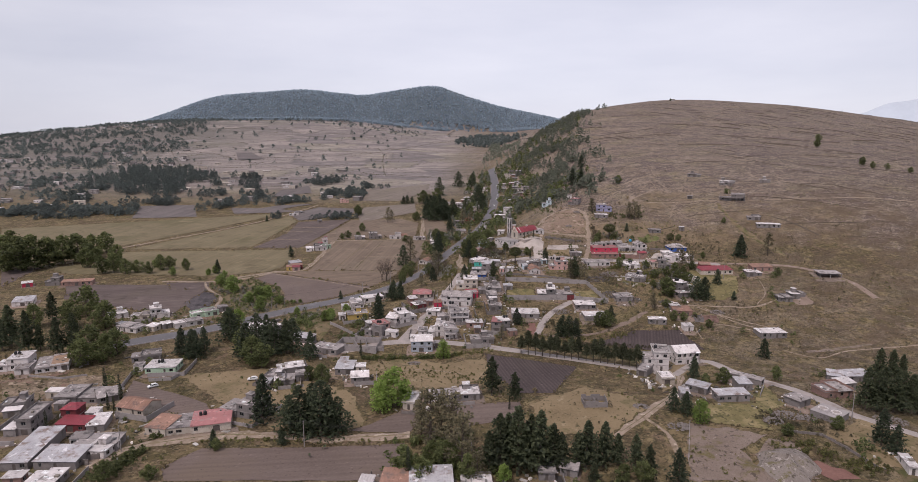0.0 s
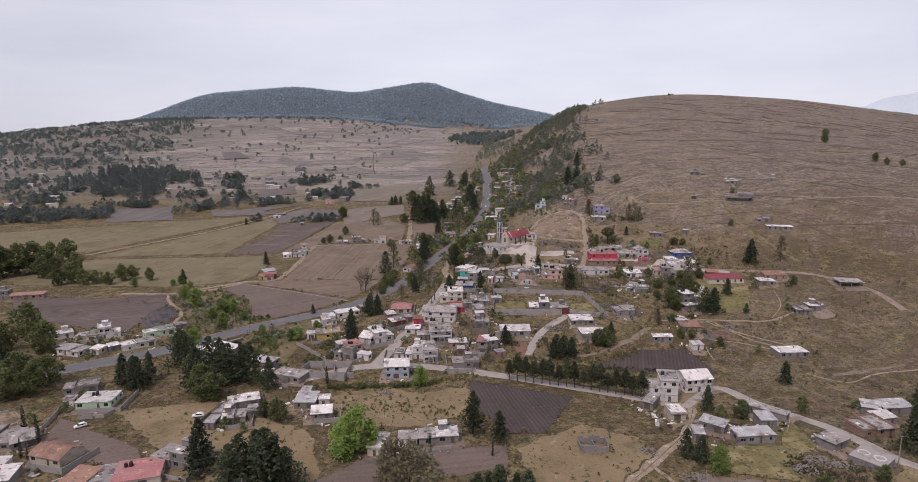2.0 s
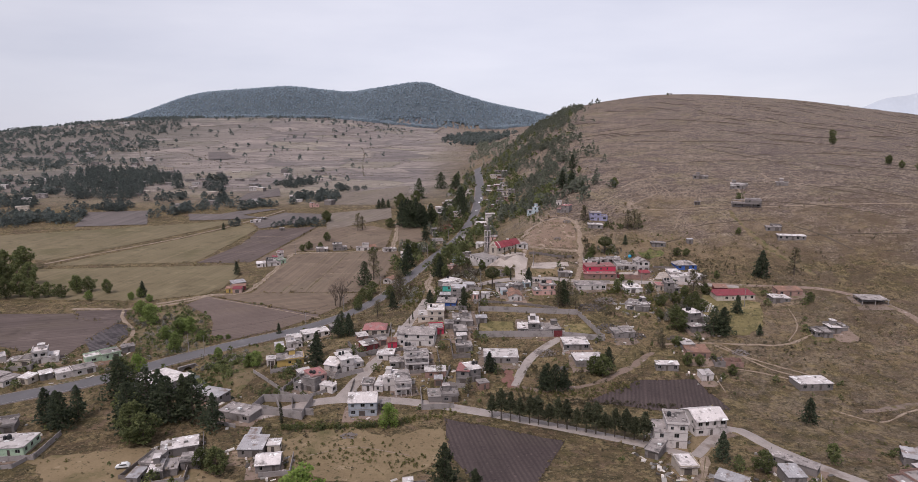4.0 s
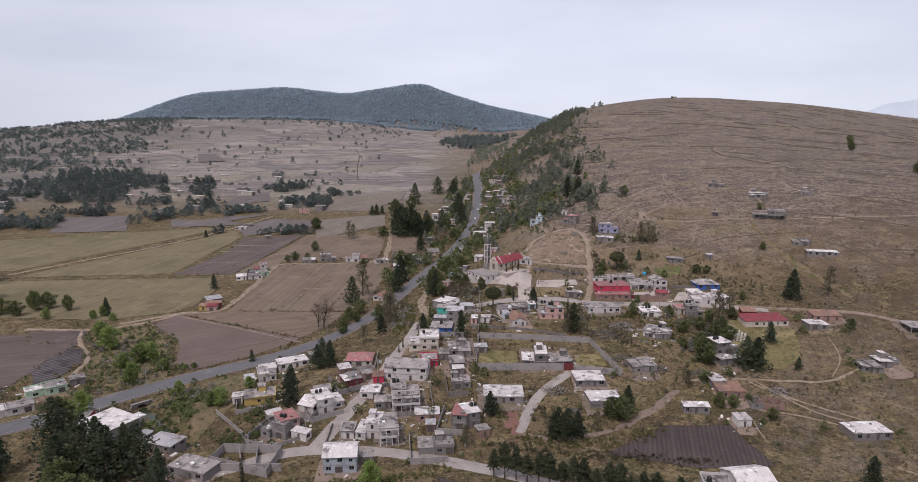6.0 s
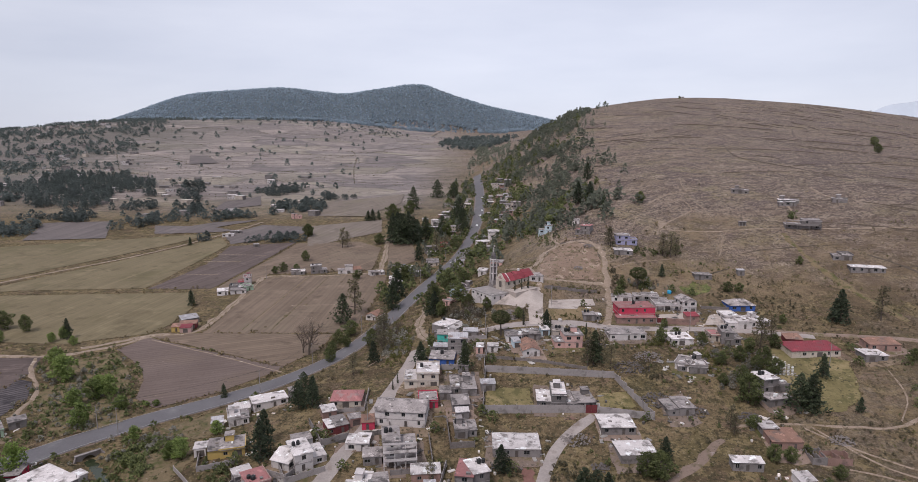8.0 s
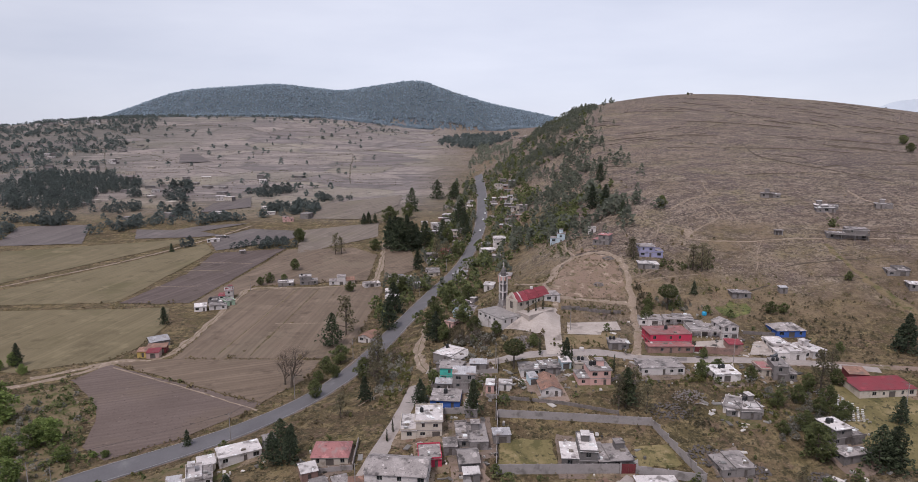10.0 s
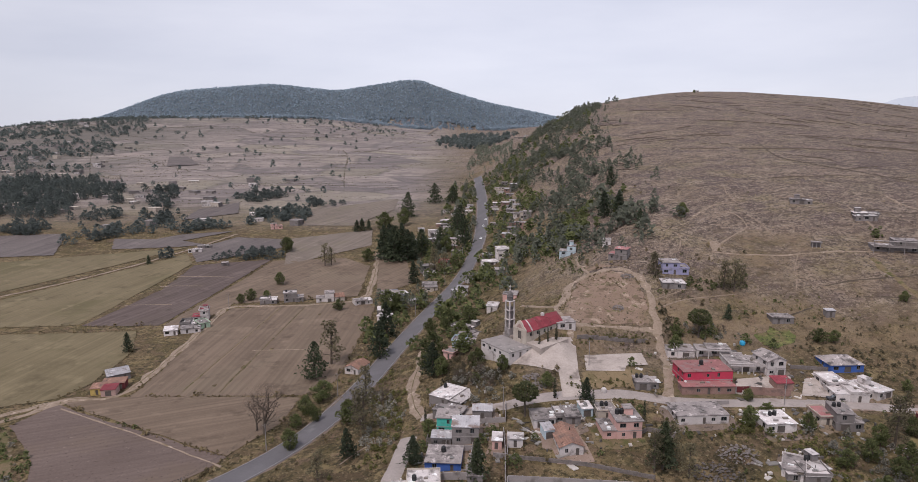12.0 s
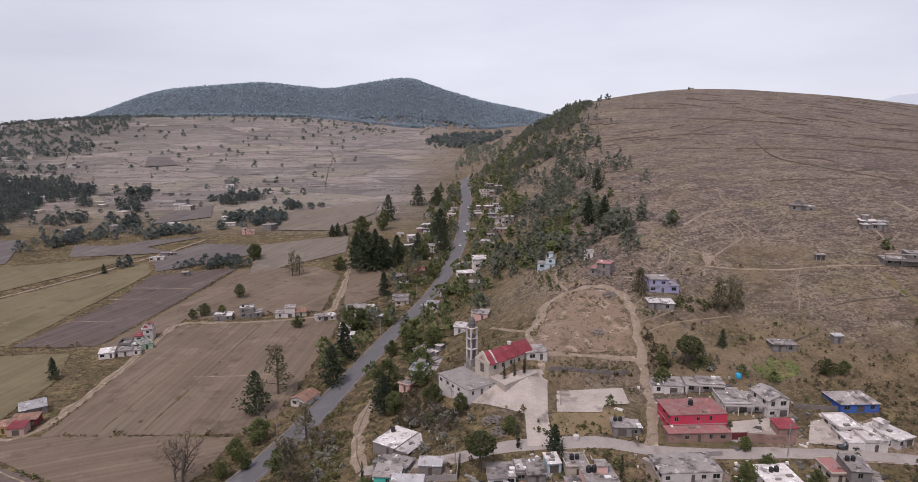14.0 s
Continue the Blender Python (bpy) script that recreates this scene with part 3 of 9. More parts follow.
def draped(name, pts, material, up=0.0, step=5.0, plot=True, ragged=.5):
    """A plot of land that lies on the ground inside the given outline."""
    if plot:
        PLOTS.append(pts)
    ring = []
    for a, b in zip(pts, list(pts[1:]) + [pts[0]]):
        k = max(1, int(math.hypot(b[0] - a[0], b[1] - a[1]) / step))
        ring += [Vector((a[0] + (b[0] - a[0]) * i / k, a[1] + (b[1] - a[1]) * i / k)) for i in range(k)]
    rng = random.Random(int(pts[0][0] * 10))
    ring = [q + Vector((rng.uniform(-ragged, ragged), rng.uniform(-ragged, ragged))) for q in ring]
    xs, ys = [q.x for q in ring], [q.y for q in ring]
    area = (max(xs) - min(xs)) * (max(ys) - min(ys))
    step = max(step, math.sqrt(area / 5000))
    inner = [Vector((x, y)) for x in np.arange(min(xs), max(xs), step) for y in np.arange(min(ys), max(ys), step)]
    n = len(ring)
    v, _, f, *_ = geometry.delaunay_2d_cdt(ring + inner, [(i, (i + 1) % n) for i in range(n)], [list(range(n))], 1, 1e-4)
    zs = height([q.x for q in v], [q.y for q in v])
    verts = [(q.x, q.y, z + lift(q.y) * .8 + up) for q, z in zip(v, zs)]
    return new(name, mesh(name, verts, [tuple(t) for t in f], material, True))

# ---- roads, yards and fields ----


def road(pts, width, material, label, ragged=0.0):
    return tagged(ribbon("road", pts, width, material, .12, ragged), label, "road", kind="structure")


def highway(pts, width, material):
    road(pts, width + 1.3, SWEPT_EARTH, "dusty gravel shoulder beside the highway", .5)
    tagged(ribbon("road", pts, width, material, .2), "grey asphalt two-lane highway through the valley", "road", kind="structure")
    line = curve_through(pts)
    for side in (-width / 2 + .45, width / 2 - .45):
        shifted = []
        for i, q in enumerate(line[::4]):
            j = min(i * 4 + 1, len(line) - 1)
            way = (line[j] - line[max(j - 2, 0)]).normalized()
            shifted.append((q.x + way.y * side, q.y - way.x * side))
        tagged(ribbon("road_marking", shifted, .22, LINE, .24, across=2, thick=.0), "worn white edge line on the asphalt", "road marking", kind="structure")


def street(pts, width, material):
    road(pts, width, material, "narrow pale concrete village street", .15)


def track(pts, width, material):
    road(pts, width, material, "pale dusty dirt track", min(1.1, width * .32))
    if width >= 3.2:
        tagged(ribbon("road", pts, width * .12, WEEDY_EARTH, .135, width * .05, 2, .02), "strip of dry grass between wheel ruts", "road", kind="structure")


def yard(pts, material):
    return tagged(draped("pavement", pts, material, .16, 3, True, .06), "pale concrete paving of a yard", "pavement", kind="structure")


def earth(pts, material):
    tagged(draped("bare_plot", pts, material, .035, 2.2, False, 1.1), "bare dusty plot of earth and dry grass", "plot", kind="structure")


def forest_floor(pts, material):
    # lifted 3.5 m to fill the dark gaps between the trees
    tagged(draped("forest_floor", pts, material, 3.5, 20, False), "haze-tinted sheet raised among the trees of the mountain forest", "forest floor", kind="structure")


def apron(x, y, rot, w, d, rng, i):
    """Trodden ground and paving round a house."""
    c, s = math.cos(radians(rot)), math.sin(radians(rot))
    a, b, e, g = (rng.uniform(.6, 3.4) for _ in range(4))
    e += rng.uniform(0, 3.5)
    ring = [(x + u * c - v * s, y + u * s + v * c) for u, v in ((-w / 2 - a, -e), (w * rng.uniform(-.2, .2), -e - rng.uniform(-.8, 1.5)), (w / 2 + b, -e + rng.uniform(0, 1.5)), (w / 2 + b * .7, d + g), (-w / 2 - a * .8, d + g * rng.uniform(.3, 1)))]
    kind = rng.choice((SWEPT_EARTH, SWEPT_EARTH, STONY_EARTH, WEEDY_EARTH, BARE_EARTH))
    tagged(draped("bare_plot", ring, kind, -.02 + (i % 14) * .004, 2.5, False), "trodden yard ground round a house", "plot", kind="structure")


def bare_ground(pts, material):
    tagged(draped("bare_plot", pts, material, .03, 2.2, True, 1.1), "bare pale earth scraped clear of plants", "plot", kind="structure")


def lawn(pts, material):
    tagged(draped("lawn", pts, material, .06, 2.5, True, .7), "dry yellow-green mown grass", "lawn", kind="structure")


FIELD_MATERIALS = {}
FIELD_WORDS = {"TILLED_BROWN": "brown tilled field with faint furrows", "TILLED_GREY": "grey-brown rough tilled field", "TILLED_DARK": "dark brown tilled field",
               "TILLED_PURPLE": "dark purplish ploughed plot", "PLOUGHED_BLACK": "black freshly ploughed strip", "FAR_TILLED": "grey-brown ploughed field on the far slope", "FALLOW": "pale tan fallow field", "STUBBLE": "straw-coloured stubble field"}


def field(pts, kind, angle):
    key = (kind, angle)
    if key not in FIELD_MATERIALS:
        a, b, c = FIELD_TONES[kind]
        pitch, deep = {"PLOUGHED_BLACK": (2.2, .9), "TILLED_PURPLE": (1.5, .6)}.get(kind, (2.6, .3))
        FIELD_MATERIALS[key] = surface(kind.lower(), a, b, 26, .7, .95, .05, patches=(((*(v * .62 for v in a),), 1.1, .59, .08), ((*(v * 1.15 for v in b),), 2.0, .63, .05)) if kind in ("TILLED_PURPLE", "TILLED_GREY") else (((*(v * .8 for v in a),), 10, .54, .14), ((*(v * 1.1 for v in b),), 16, .57, .1), ((*(v * .8 for v in a),), 1.2, .66, .1)), stain=c, stain_size=48, stain_at=.52, rows=(angle, pitch, deep, {"TILLED_PURPLE": .35, "PLOUGHED_BLACK": .2, "TILLED_GREY": .3, "STUBBLE": .6, "TILLED_BROWN": .6}.get(kind, .9)))
    tagged(draped("field", pts, FIELD_MATERIALS[key], .04, 6), FIELD_WORDS[kind], "field", kind="structure")


TILLED_BROWN, TILLED_GREY, TILLED_DARK, TILLED_PURPLE, PLOUGHED_BLACK, STUBBLE, FAR_TILLED, FALLOW = "TILLED_BROWN", "TILLED_GREY", "TILLED_DARK", "TILLED_PURPLE", "PLOUGHED_BLACK", "STUBBLE", "FAR_TILLED", "FALLOW"
highway(((-171, 293.6), (-154.6, 305.2), (-131, 322), (-108.9, 346), (-92.4, 361.4), (-74, 375.1), (-53.9, 392.4), (-37, 414.4), (-24.1, 447.5), (-9.2, 506.7), (4.1, 558), (22.6, 614.9), (34.4, 680), (42.1, 748.9), (49.6, 880.8), (55.4, 1091.8)), 10.8, ASPHALT)
street(((-61.2, 280.3), (-51.3, 286.4), (-35.5, 295), (-18.4, 296.3), (1.7, 293.4), (26.6, 285), (52.1, 272.6), (76.3, 259.2), (89.5, 249.3)), 5.5, CONCRETE_ROAD)
street(((89.5, 249.3), (109.7, 270.1), (117.5, 254.5), (124.8, 241), (130.4, 232.7), (134.6, 222.9), (137.6, 213), (141, 206.6), (148, 199.4), (158, 191)), 5.0, CONCRETE_ROAD)
street(((-28.3, 295.8), (-25.4, 304.9), (-19.2, 322.1), (-11.7, 341.7), (-3.2, 372.8), (1.3, 398.7)), 5.5, CONCRETE_ROAD)
street(((39.3, 305.1), (43.7, 317.4), (49.1, 328.2), (55.5, 336.2), (63.2, 343.3)), 3.8, CONCRETE_ROAD)
street(((4.6, 410.7), (19.2, 407.7), (31.3, 407.3), (40.6, 409.6), (60.3, 411.2), (72.6, 411), (82, 407.9), (99.5, 405.9), (119.7, 405.7), (131.2, 404.4), (148.1, 402.4), (168.4, 397.7)), 5.0, CONCRETE_ROAD)
track(((4.6, 410.7), (1.6, 422.7), (-0.2, 441.1), (1.6, 467.6), (3.8, 488.5)), 4.5, DIRT)
track(((39.3, 305.1), (56.8, 302.1), (77.2, 310.6), (89.9, 320.2), (101.8, 331.2)), 2.4, SWEPT_EARTH)
track(((83.3, 409.1), (90.2, 432), (93.2, 445.5), (95, 458.1), (96.4, 468.3), (97.6, 480.7), (97.3, 487.9), (94.7, 492.2), (90.5, 496.7), (83.6, 498.8), (77.6, 499.4), (72.6, 497.6), (67.1, 494.2), (64.8, 484.7), (57.7, 470.5)), 3.1, DIRT)
track(((57.7, 470.5), (57.2, 458), (60.5, 450.8), (59.6, 446.5), (58.2, 444.2)), 2.2, DIRT)
track(((60.5, 450.8), (66, 452.4), (75.7, 455), (83.4, 455.5), (92.5, 455.4)), 2.0, DIRT)
track(((46.3, 494), (48.3, 489.9), (52.9, 478.8), (57.7, 470.5)), 1.6, DIRT)
track(((79.1, 535), (76.9, 523.7), (76.8, 512.2), (77.6, 500)), 1.2, DIRT)
track(((96.4, 470), (106.5, 474.5), (113.1, 477.9)), 0.4, DIRT)
track(((96, 464.5), (100.8, 466.6), (110.5, 470.4), (121.9, 472.2), (133.5, 473.9)), 0.4, DIRT)
bare_ground(((77, 514.3), (83.5, 506.2), (90.3, 500.5), (92, 498.8), (81.5, 502.3), (76.7, 504.5)), SCRAPED_EARTH)
track(((-161.7, 435.8), (-146.4, 447.7), (-136.7, 456), (-118.3, 458.2), (-114.9, 479.1), (-114, 511.2), (-114.9, 557), (-113.5, 579.1), (-83.6, 581.2), (-41.6, 590.4), (-37, 632.3), (-41.9, 716.7)), 3.5, DIRT)
track(((-205.8, 426.3), (-168.5, 425.9), (-152.9, 434.6), (-134.5, 453.5)), 3, DIRT)
track(((-299.3, 548.5), (-272.1, 597.3), (-236.7, 656.8), (-201.2, 737.6), (-179.2, 795.3)), 2.5, DIRT)
track(((145.4, 557.1), (156.8, 569.2), (166.6, 578.5), (178, 580.9)), 1.3, DIRT)
track(((137.9, 511.5), (148.6, 508.8), (167.9, 507.3), (185, 506.5), (206.9, 502.5), (236, 494.9)), 1.0, DIRT)
bare_ground(((142.3, 525.3), (145, 524), (146.2, 519.6), (143.5, 513), (137.6, 512), (139.2, 518.4)), DIRT)
track(((121, 545.3), (126.9, 537.8), (130.7, 532.9), (135.3, 530.6), (142, 523.7)), 0.45, DIRT)
track(((130.2, 533.4), (127.5, 523.4), (122.9, 513.7)), 0.6, DIRT)
track(((175.9, 558.3), (177.3, 551.7), (177.3, 542.9), (176.2, 532.1), (176.3, 524.2)), 0.5, DIRT)
track(((186.4, 612.5), (182.2, 598.7), (180, 581)), 0.7, DIRT)
track(((107.4, 337.7), (128, 338.6), (158.7, 336.3), (168.9, 339.1), (181.6, 345.3)), 1.2, DIRT)
track(((131.3, 336.5), (142, 325.6), (164.2, 309.1)), 0.6, DIRT)
track(((51.6, 194.2), (64.9, 206.9), (82, 227.2), (93.2, 249.4)), 3.5, DIRT)
track(((-115.3, 180.3), (-110, 191.1), (-99, 196.4), (-77.2, 201.3), (-46.3, 198.1), (-16.7, 199)), 5, DIRT)
track(((64.9, 206.9), (69.7, 196.1), (69.3, 184.4)), 1.5, DIRT)
track(((-175, 422.6), (-165.8, 405.1), (-150, 385.3), (-144.9, 361.3)), 2, DIRT)
track(((-37, 1930.9), (-16.2, 2322.3), (30.1, 2344)), 5, DIRT)
CHURCHYARD = yard(((35.1, 430.2), (43.1, 436.5), (54.4, 441.5), (58.6, 444.2), (60.4, 442.5), (57.3, 422.6), (56.8, 409.8), (49.8, 409.6), (50.6, 422.6), (43, 426)), CONCRETE_YARD)
yard(((62.5, 437.8), (84, 439.9), (82.8, 428.4), (75, 427.7), (73.3, 423.4), (60, 423.6)), CONCRETE_YARD)
yard(((126.5, 409.2), (132.5, 419), (139.9, 420.2), (140.9, 406.7)), CONCRETE_YARD)
yard(((109.4, 419.3), (121.4, 420.7), (119.5, 412), (106.5, 412.1)), CONCRETE_YARD)
bare_ground(((57.9, 462.7), (59.9, 453), (66, 454), (75.4, 456.8), (92.6, 457.5), (94.2, 468.7), (95.2, 484), (92.4, 491.4), (83.9, 496.2), (76, 496.8), (69.3, 491.8), (66.2, 482)), SCRAPED_EARTH)
earth(((58, 422.7), (80.3, 425.8), (77.8, 414.7), (57.9, 413.7)), DRY_GRASS)
earth(((35.5, 318.1), (39.9, 318.1), (40.3, 305.7), (35.6, 304.3)), RED_EARTH)
earth(((-192.9, 250.5), (-170.9, 250.8), (-152.4, 257.5), (-143.7, 241.6), (-156.2, 227.6), (-178.3, 230.2)), BARE_EARTH)
earth(((105.7, 179.1), (111.4, 179.7), (119.1, 171.7), (123.1, 169.7), (109.4, 169.8)), RED_EARTH)
lawn(((28.3, 358.7), (42.9, 359.3), (44.3, 347.4), (26.1, 346.4)), LAWN)
lawn(((67.3, 355.2), (78.2, 356.3), (79.8, 347.5), (66.1, 346.9)), LAWN)
lawn(((144.6, 387.3), (170.5, 376.3), (161.8, 354.7), (150.9, 345.3), (139.4, 344.3), (133.6, 362.9)), LAWN)
earth(((128.5, 446.5), (137, 450), (142.9, 449.8), (142.3, 441.3), (133.1, 438.1), (128.6, 440.4)), BRIGHT_LAWN)
field(((-143.4, 434.5), (-120.3, 409.3), (-112.9, 396.8), (-107.8, 378.1), (-95.8, 369.5), (-76.9, 383.8), (-61.8, 402.7), (-58.1, 409.4), (-137.4, 451.5)), TILLED_GREY, 20)
field(((-136, 452.5), (-58.3, 410.3), (-46.2, 433.5), (-44.5, 454.3), (-105, 458.3), (-121.6, 456.4)), TILLED_BROWN, 20)
field(((-112.5, 457.5), (-111.7, 479), (-113.8, 555.8), (-111.6, 576.5), (-41.8, 586.3), (-28.4, 576.7), (-33.2, 468.4), (-43.6, 456.1)), TILLED_BROWN, 86)
field(((-292.7, 530.2), (-148.3, 537.8), (-135.5, 508), (-135, 471.6), (-139.9, 457.2), (-172.2, 442.3), (-288.8, 450.5), (-321.4, 474.1), (-269.2, 486.1)), STUBBLE, 80)
field(((-291, 540.4), (-197.1, 724.5), (-179.6, 691), (-183.8, 549.2)), STUBBLE, 80)
field(((-478.7, 651.9), (-382.8, 687.5), (-217.7, 741.7), (-206.6, 746.7), (-304.1, 559.5), (-430.6, 584.4)), STUBBLE, 80)
field(((-181.6, 547), (-171, 618.6), (-176.3, 686.9), (-122.8, 701.2), (-140.6, 546.2)), TILLED_DARK, 70)
field(((-138.6, 546.2), (-119.9, 697), (-66.1, 703.8), (-44.1, 676.5), (-42, 598.8), (-113.7, 585.6), (-116.6, 570.2), (-127, 540.6)), TILLED_BROWN, 65)
field(((-177.9, 694.9), (-124.8, 741.7), (-129.5, 772.1), (-175.4, 782.9), (-198.6, 737.5)), FAR_TILLED, 70)
field(((-108.7, 683.7), (-51.1, 746.1), (-57.4, 809.1), (-125.9, 773.9)), FALLOW, 70)
field(((-40.7, 711.8), (-22.4, 728.5), (-9.5, 627.2), (-31, 599.9)), TILLED_BROWN, 60)
field(((-79.2, 826.4), (-44.6, 905), (-44.7, 969.5), (-129.5, 906), (-127.8, 828.4)), FALLOW, 60)
field(((-375.4, 717.4), (-304.5, 726.5), (-338.6, 803.4), (-404.3, 796.8)), FAR_TILLED, 80)
field(((-254.6, 856.3), (-207.2, 887.2), (-223.6, 942.7), (-255.5, 905.4)), FAR_TILLED, 80)
field(((-212.8, 779), (-184.5, 808.5), (-230.3, 796.2), (-265.1, 759.3), (-252, 743.6)), FAR_TILLED, 80)
field(((-202.9, 422.9), (-172.7, 423.4), (-165.7, 403.6), (-190.7, 405.3)), TILLED_DARK, 10)
field(((-167.5, 371.7), (-165.7, 398.5), (-158.3, 394.9), (-148.7, 375.8), (-151, 347.8)), PLOUGHED_BLACK, 35)
field(((-267.7, 417.4), (-169.5, 417), (-164.8, 397.1), (-164.4, 345.4), (-203.8, 363.3), (-246.4, 381.5)), TILLED_DARK, 15)
field(((-305.9, 409.5), (-317.9, 462.1), (-316.5, 470), (-343.5, 462.3)), TILLED_DARK, 15)
field(((11.5, 281.1), (51.4, 261.6), (36.1, 227.4), (23.4, 227.8), (14.3, 252)), TILLED_PURPLE, 100)
field(((66.2, 293.4), (89.7, 309.2), (112.9, 309), (116.5, 285.6), (93.3, 284.7)), TILLED_PURPLE, 75)
field(((-137, 250.9), (-96.1, 226.6), (-89.5, 213.5), (-114.3, 220.9), (-132.6, 231.8)), TILLED_GREY, 20)
field(((-92.4, 180), (-84.4, 191.8), (-18.2, 193), (-15.7, 171.9), (-88.2, 172.7)), TILLED_GREY, 5)
field(((-37.2, 202.7), (-20.2, 217.2), (-13.2, 214.6), (-16.8, 200.2)), TILLED_GREY, 5)
field(((-3.1, 220.3), (23, 219.9), (22.2, 207.1), (3.2, 203.8)), TILLED_GREY, 5)
earth(((-120.2, 255.9), (-85.9, 263), (-42.6, 234.9), (-33.3, 206.3), (-61.1, 201.4), (-93.9, 230.8)), DRY_GRASS)
earth(((26, 217.1), (49.6, 233.5), (64.9, 222.2), (66.4, 212.1), (51, 195.6), (29.6, 196.3)), DRY_GRASS)
earth(((79, 201.6), (92.3, 198.8), (101.8, 193.8), (89, 185.7), (91.4, 179.4), (88.9, 170.1), (67.5, 170.5)), STONY_EARTH)
earth(((94.2, 185.6), (100.7, 191.4), (107.8, 190.3), (109.5, 184.7), (104.8, 179.1), (106, 169.9), (92.3, 170.1)), STONY_EARTH)
lawn(((89.3, 217.1), (108.6, 217), (121.5, 239.5), (119.4, 217.1), (105.2, 205.3), (105.5, 197.4), (92.9, 200.3), (85.2, 203.5)), LAWN)
earth(((120.7, 194.7), (140.4, 206.1), (152.6, 194.9), (139.3, 176.2), (127.1, 176), (124.7, 186.9)), DRY_GRASS)
field(((-421, 1214.3), (-377.5, 1231.9), (-427.5, 1314.1), (-459.3, 1312.5)), FAR_TILLED, 5)
field(((-284.2, 782.9), (-227.8, 777.1), (-193.6, 756.2), (-212.8, 749.2), (-267.1, 743.9)), FAR_TILLED, 80)
field(((-422, 572.4), (-402.5, 590.3), (-307.7, 548.6), (-299.4, 538), (-331.4, 482.5), (-352.1, 474.4)), STUBBLE, 10)
track(((-93.6, 462), (-90.5, 500), (-83.6, 579)), 0.7, WEEDY_EARTH)
track(((-78.3, 460), (-75, 510), (-69.9, 579.2)), 1.0, WEEDY_EARTH)
track(((-79.3, 507.5), (-52.2, 507.8), (-38.1, 510.9)), 0.7, DIRT)
track(((-133.3, 447.6), (-88.6, 422.8), (-57.6, 403.7)), 0.9, DIRT)
track(((133.7, 338), (140.9, 324.5), (146.8, 316.6), (153.8, 311.7)), 0.6, DIRT)
track(((180.3, 368.2), (176.4, 352.4), (165.7, 339.7)), 0.6, DIRT)
track(((126.4, 318.4), (138.8, 315), (150.2, 309.2)), 0.5, DIRT)
track(((121.9, 311.3), (121.2, 306.3), (120.8, 299.1)), 0.5, DIRT)
track(((-18.7, 391.1), (-12.1, 399), (-0.7, 403.6)), 0.6, DIRT)
track(((-31, 254.7), (-16.3, 259.9), (1.5, 252.9)), 0.6, DIRT)
track(((153.8, 284.3), (165.2, 274.9), (184.1, 284), (218.8, 287.3)), 0.8, DIRT)
earth(((-42.6, 265.7), (-22.6, 275.3), (-6.3, 267.1), (11, 274.7), (16.3, 251.9), (-3.3, 236.5), (-19.7, 238.2), (-35.1, 248.1)), DRY_GRASS)
earth(((83.8, 263.4), (107.6, 292.3), (98.9, 257.3), (77.9, 227.3)), DRY_GRASS)
track(((-175, 653.6), (-153.7, 652.1), (-134.4, 649.3)), 0.6, DIRT)
track(((-175.8, 627.9), (-162, 628.3), (-147.2, 627.3)), 0.6, DIRT)
track(((-177.7, 585.3), (-165, 585.6), (-150.3, 585.8)), 0.6, DIRT)
track(((144.9, 520.1), (152.7, 527.5), (160.3, 534.4), (168.6, 542), (170.7, 550.3), (171, 558.9), (169.6, 565.3)), 0.8, DIRT)
track(((176.7, 507), (168, 493.5), (165.1, 485.8), (159.8, 476.3)), 0.5, DIRT)
track(((231.4, 559.5), (223.4, 522.6), (210.3, 500.8)), 0.9, DIRT)
track(((260.3, 570.8), (258.8, 553.6), (261.3, 540.3)), 1.6, DIRT)
track(((240, 494.5), (262, 490), (300, 482), (340, 470)), 1.1, DIRT)
track(((203.5, 496), (202.8, 470), (204.1, 450.6), (207.5, 431.9), (213, 405)), 3.2, WEEDY_EARTH)
track(((231, 462.5), (240.7, 447.4), (247.7, 427.9)), 1.2, BANK)
track(((286.2, 777), (267.4, 707.7), (272.1, 673.8), (283, 642), (298.3, 592.1)), 0.8, BANK)
track(((241.6, 827.2), (303.2, 878.9), (360.3, 920.8)), 0.9, BANK)
street(((154.1, 403), (184.5, 396.4), (211.7, 386.4), (227.5, 361.4), (229.5, 335.5)), 3.6, SWEPT_EARTH)
track(((163.6, 283.1), (179.8, 286.8), (198.5, 290.9)), 2.2, STONY_EARTH)
earth(((-168, 412), (-152, 402), (-146, 374), (-119, 347), (-103, 357), (-111, 378), (-121, 402), (-141, 430)), WEEDY_EARTH)
earth(((-99, 328), (-84, 343), (-64, 332), (-68, 304), (-84, 310)), WEEDY_EARTH)
earth(((-86, 352), (-62, 374), (-48, 362), (-60, 345), (-74, 340)), WEEDY_EARTH)
forest_floor(((-1150, 2400), (-900, 2345), (-400, 2350), (0, 2345), (300, 2360), (620, 2450), (620, 2700), (-1150, 2700)), HAZY_UNDERLAY)

# ---- building blocks ----


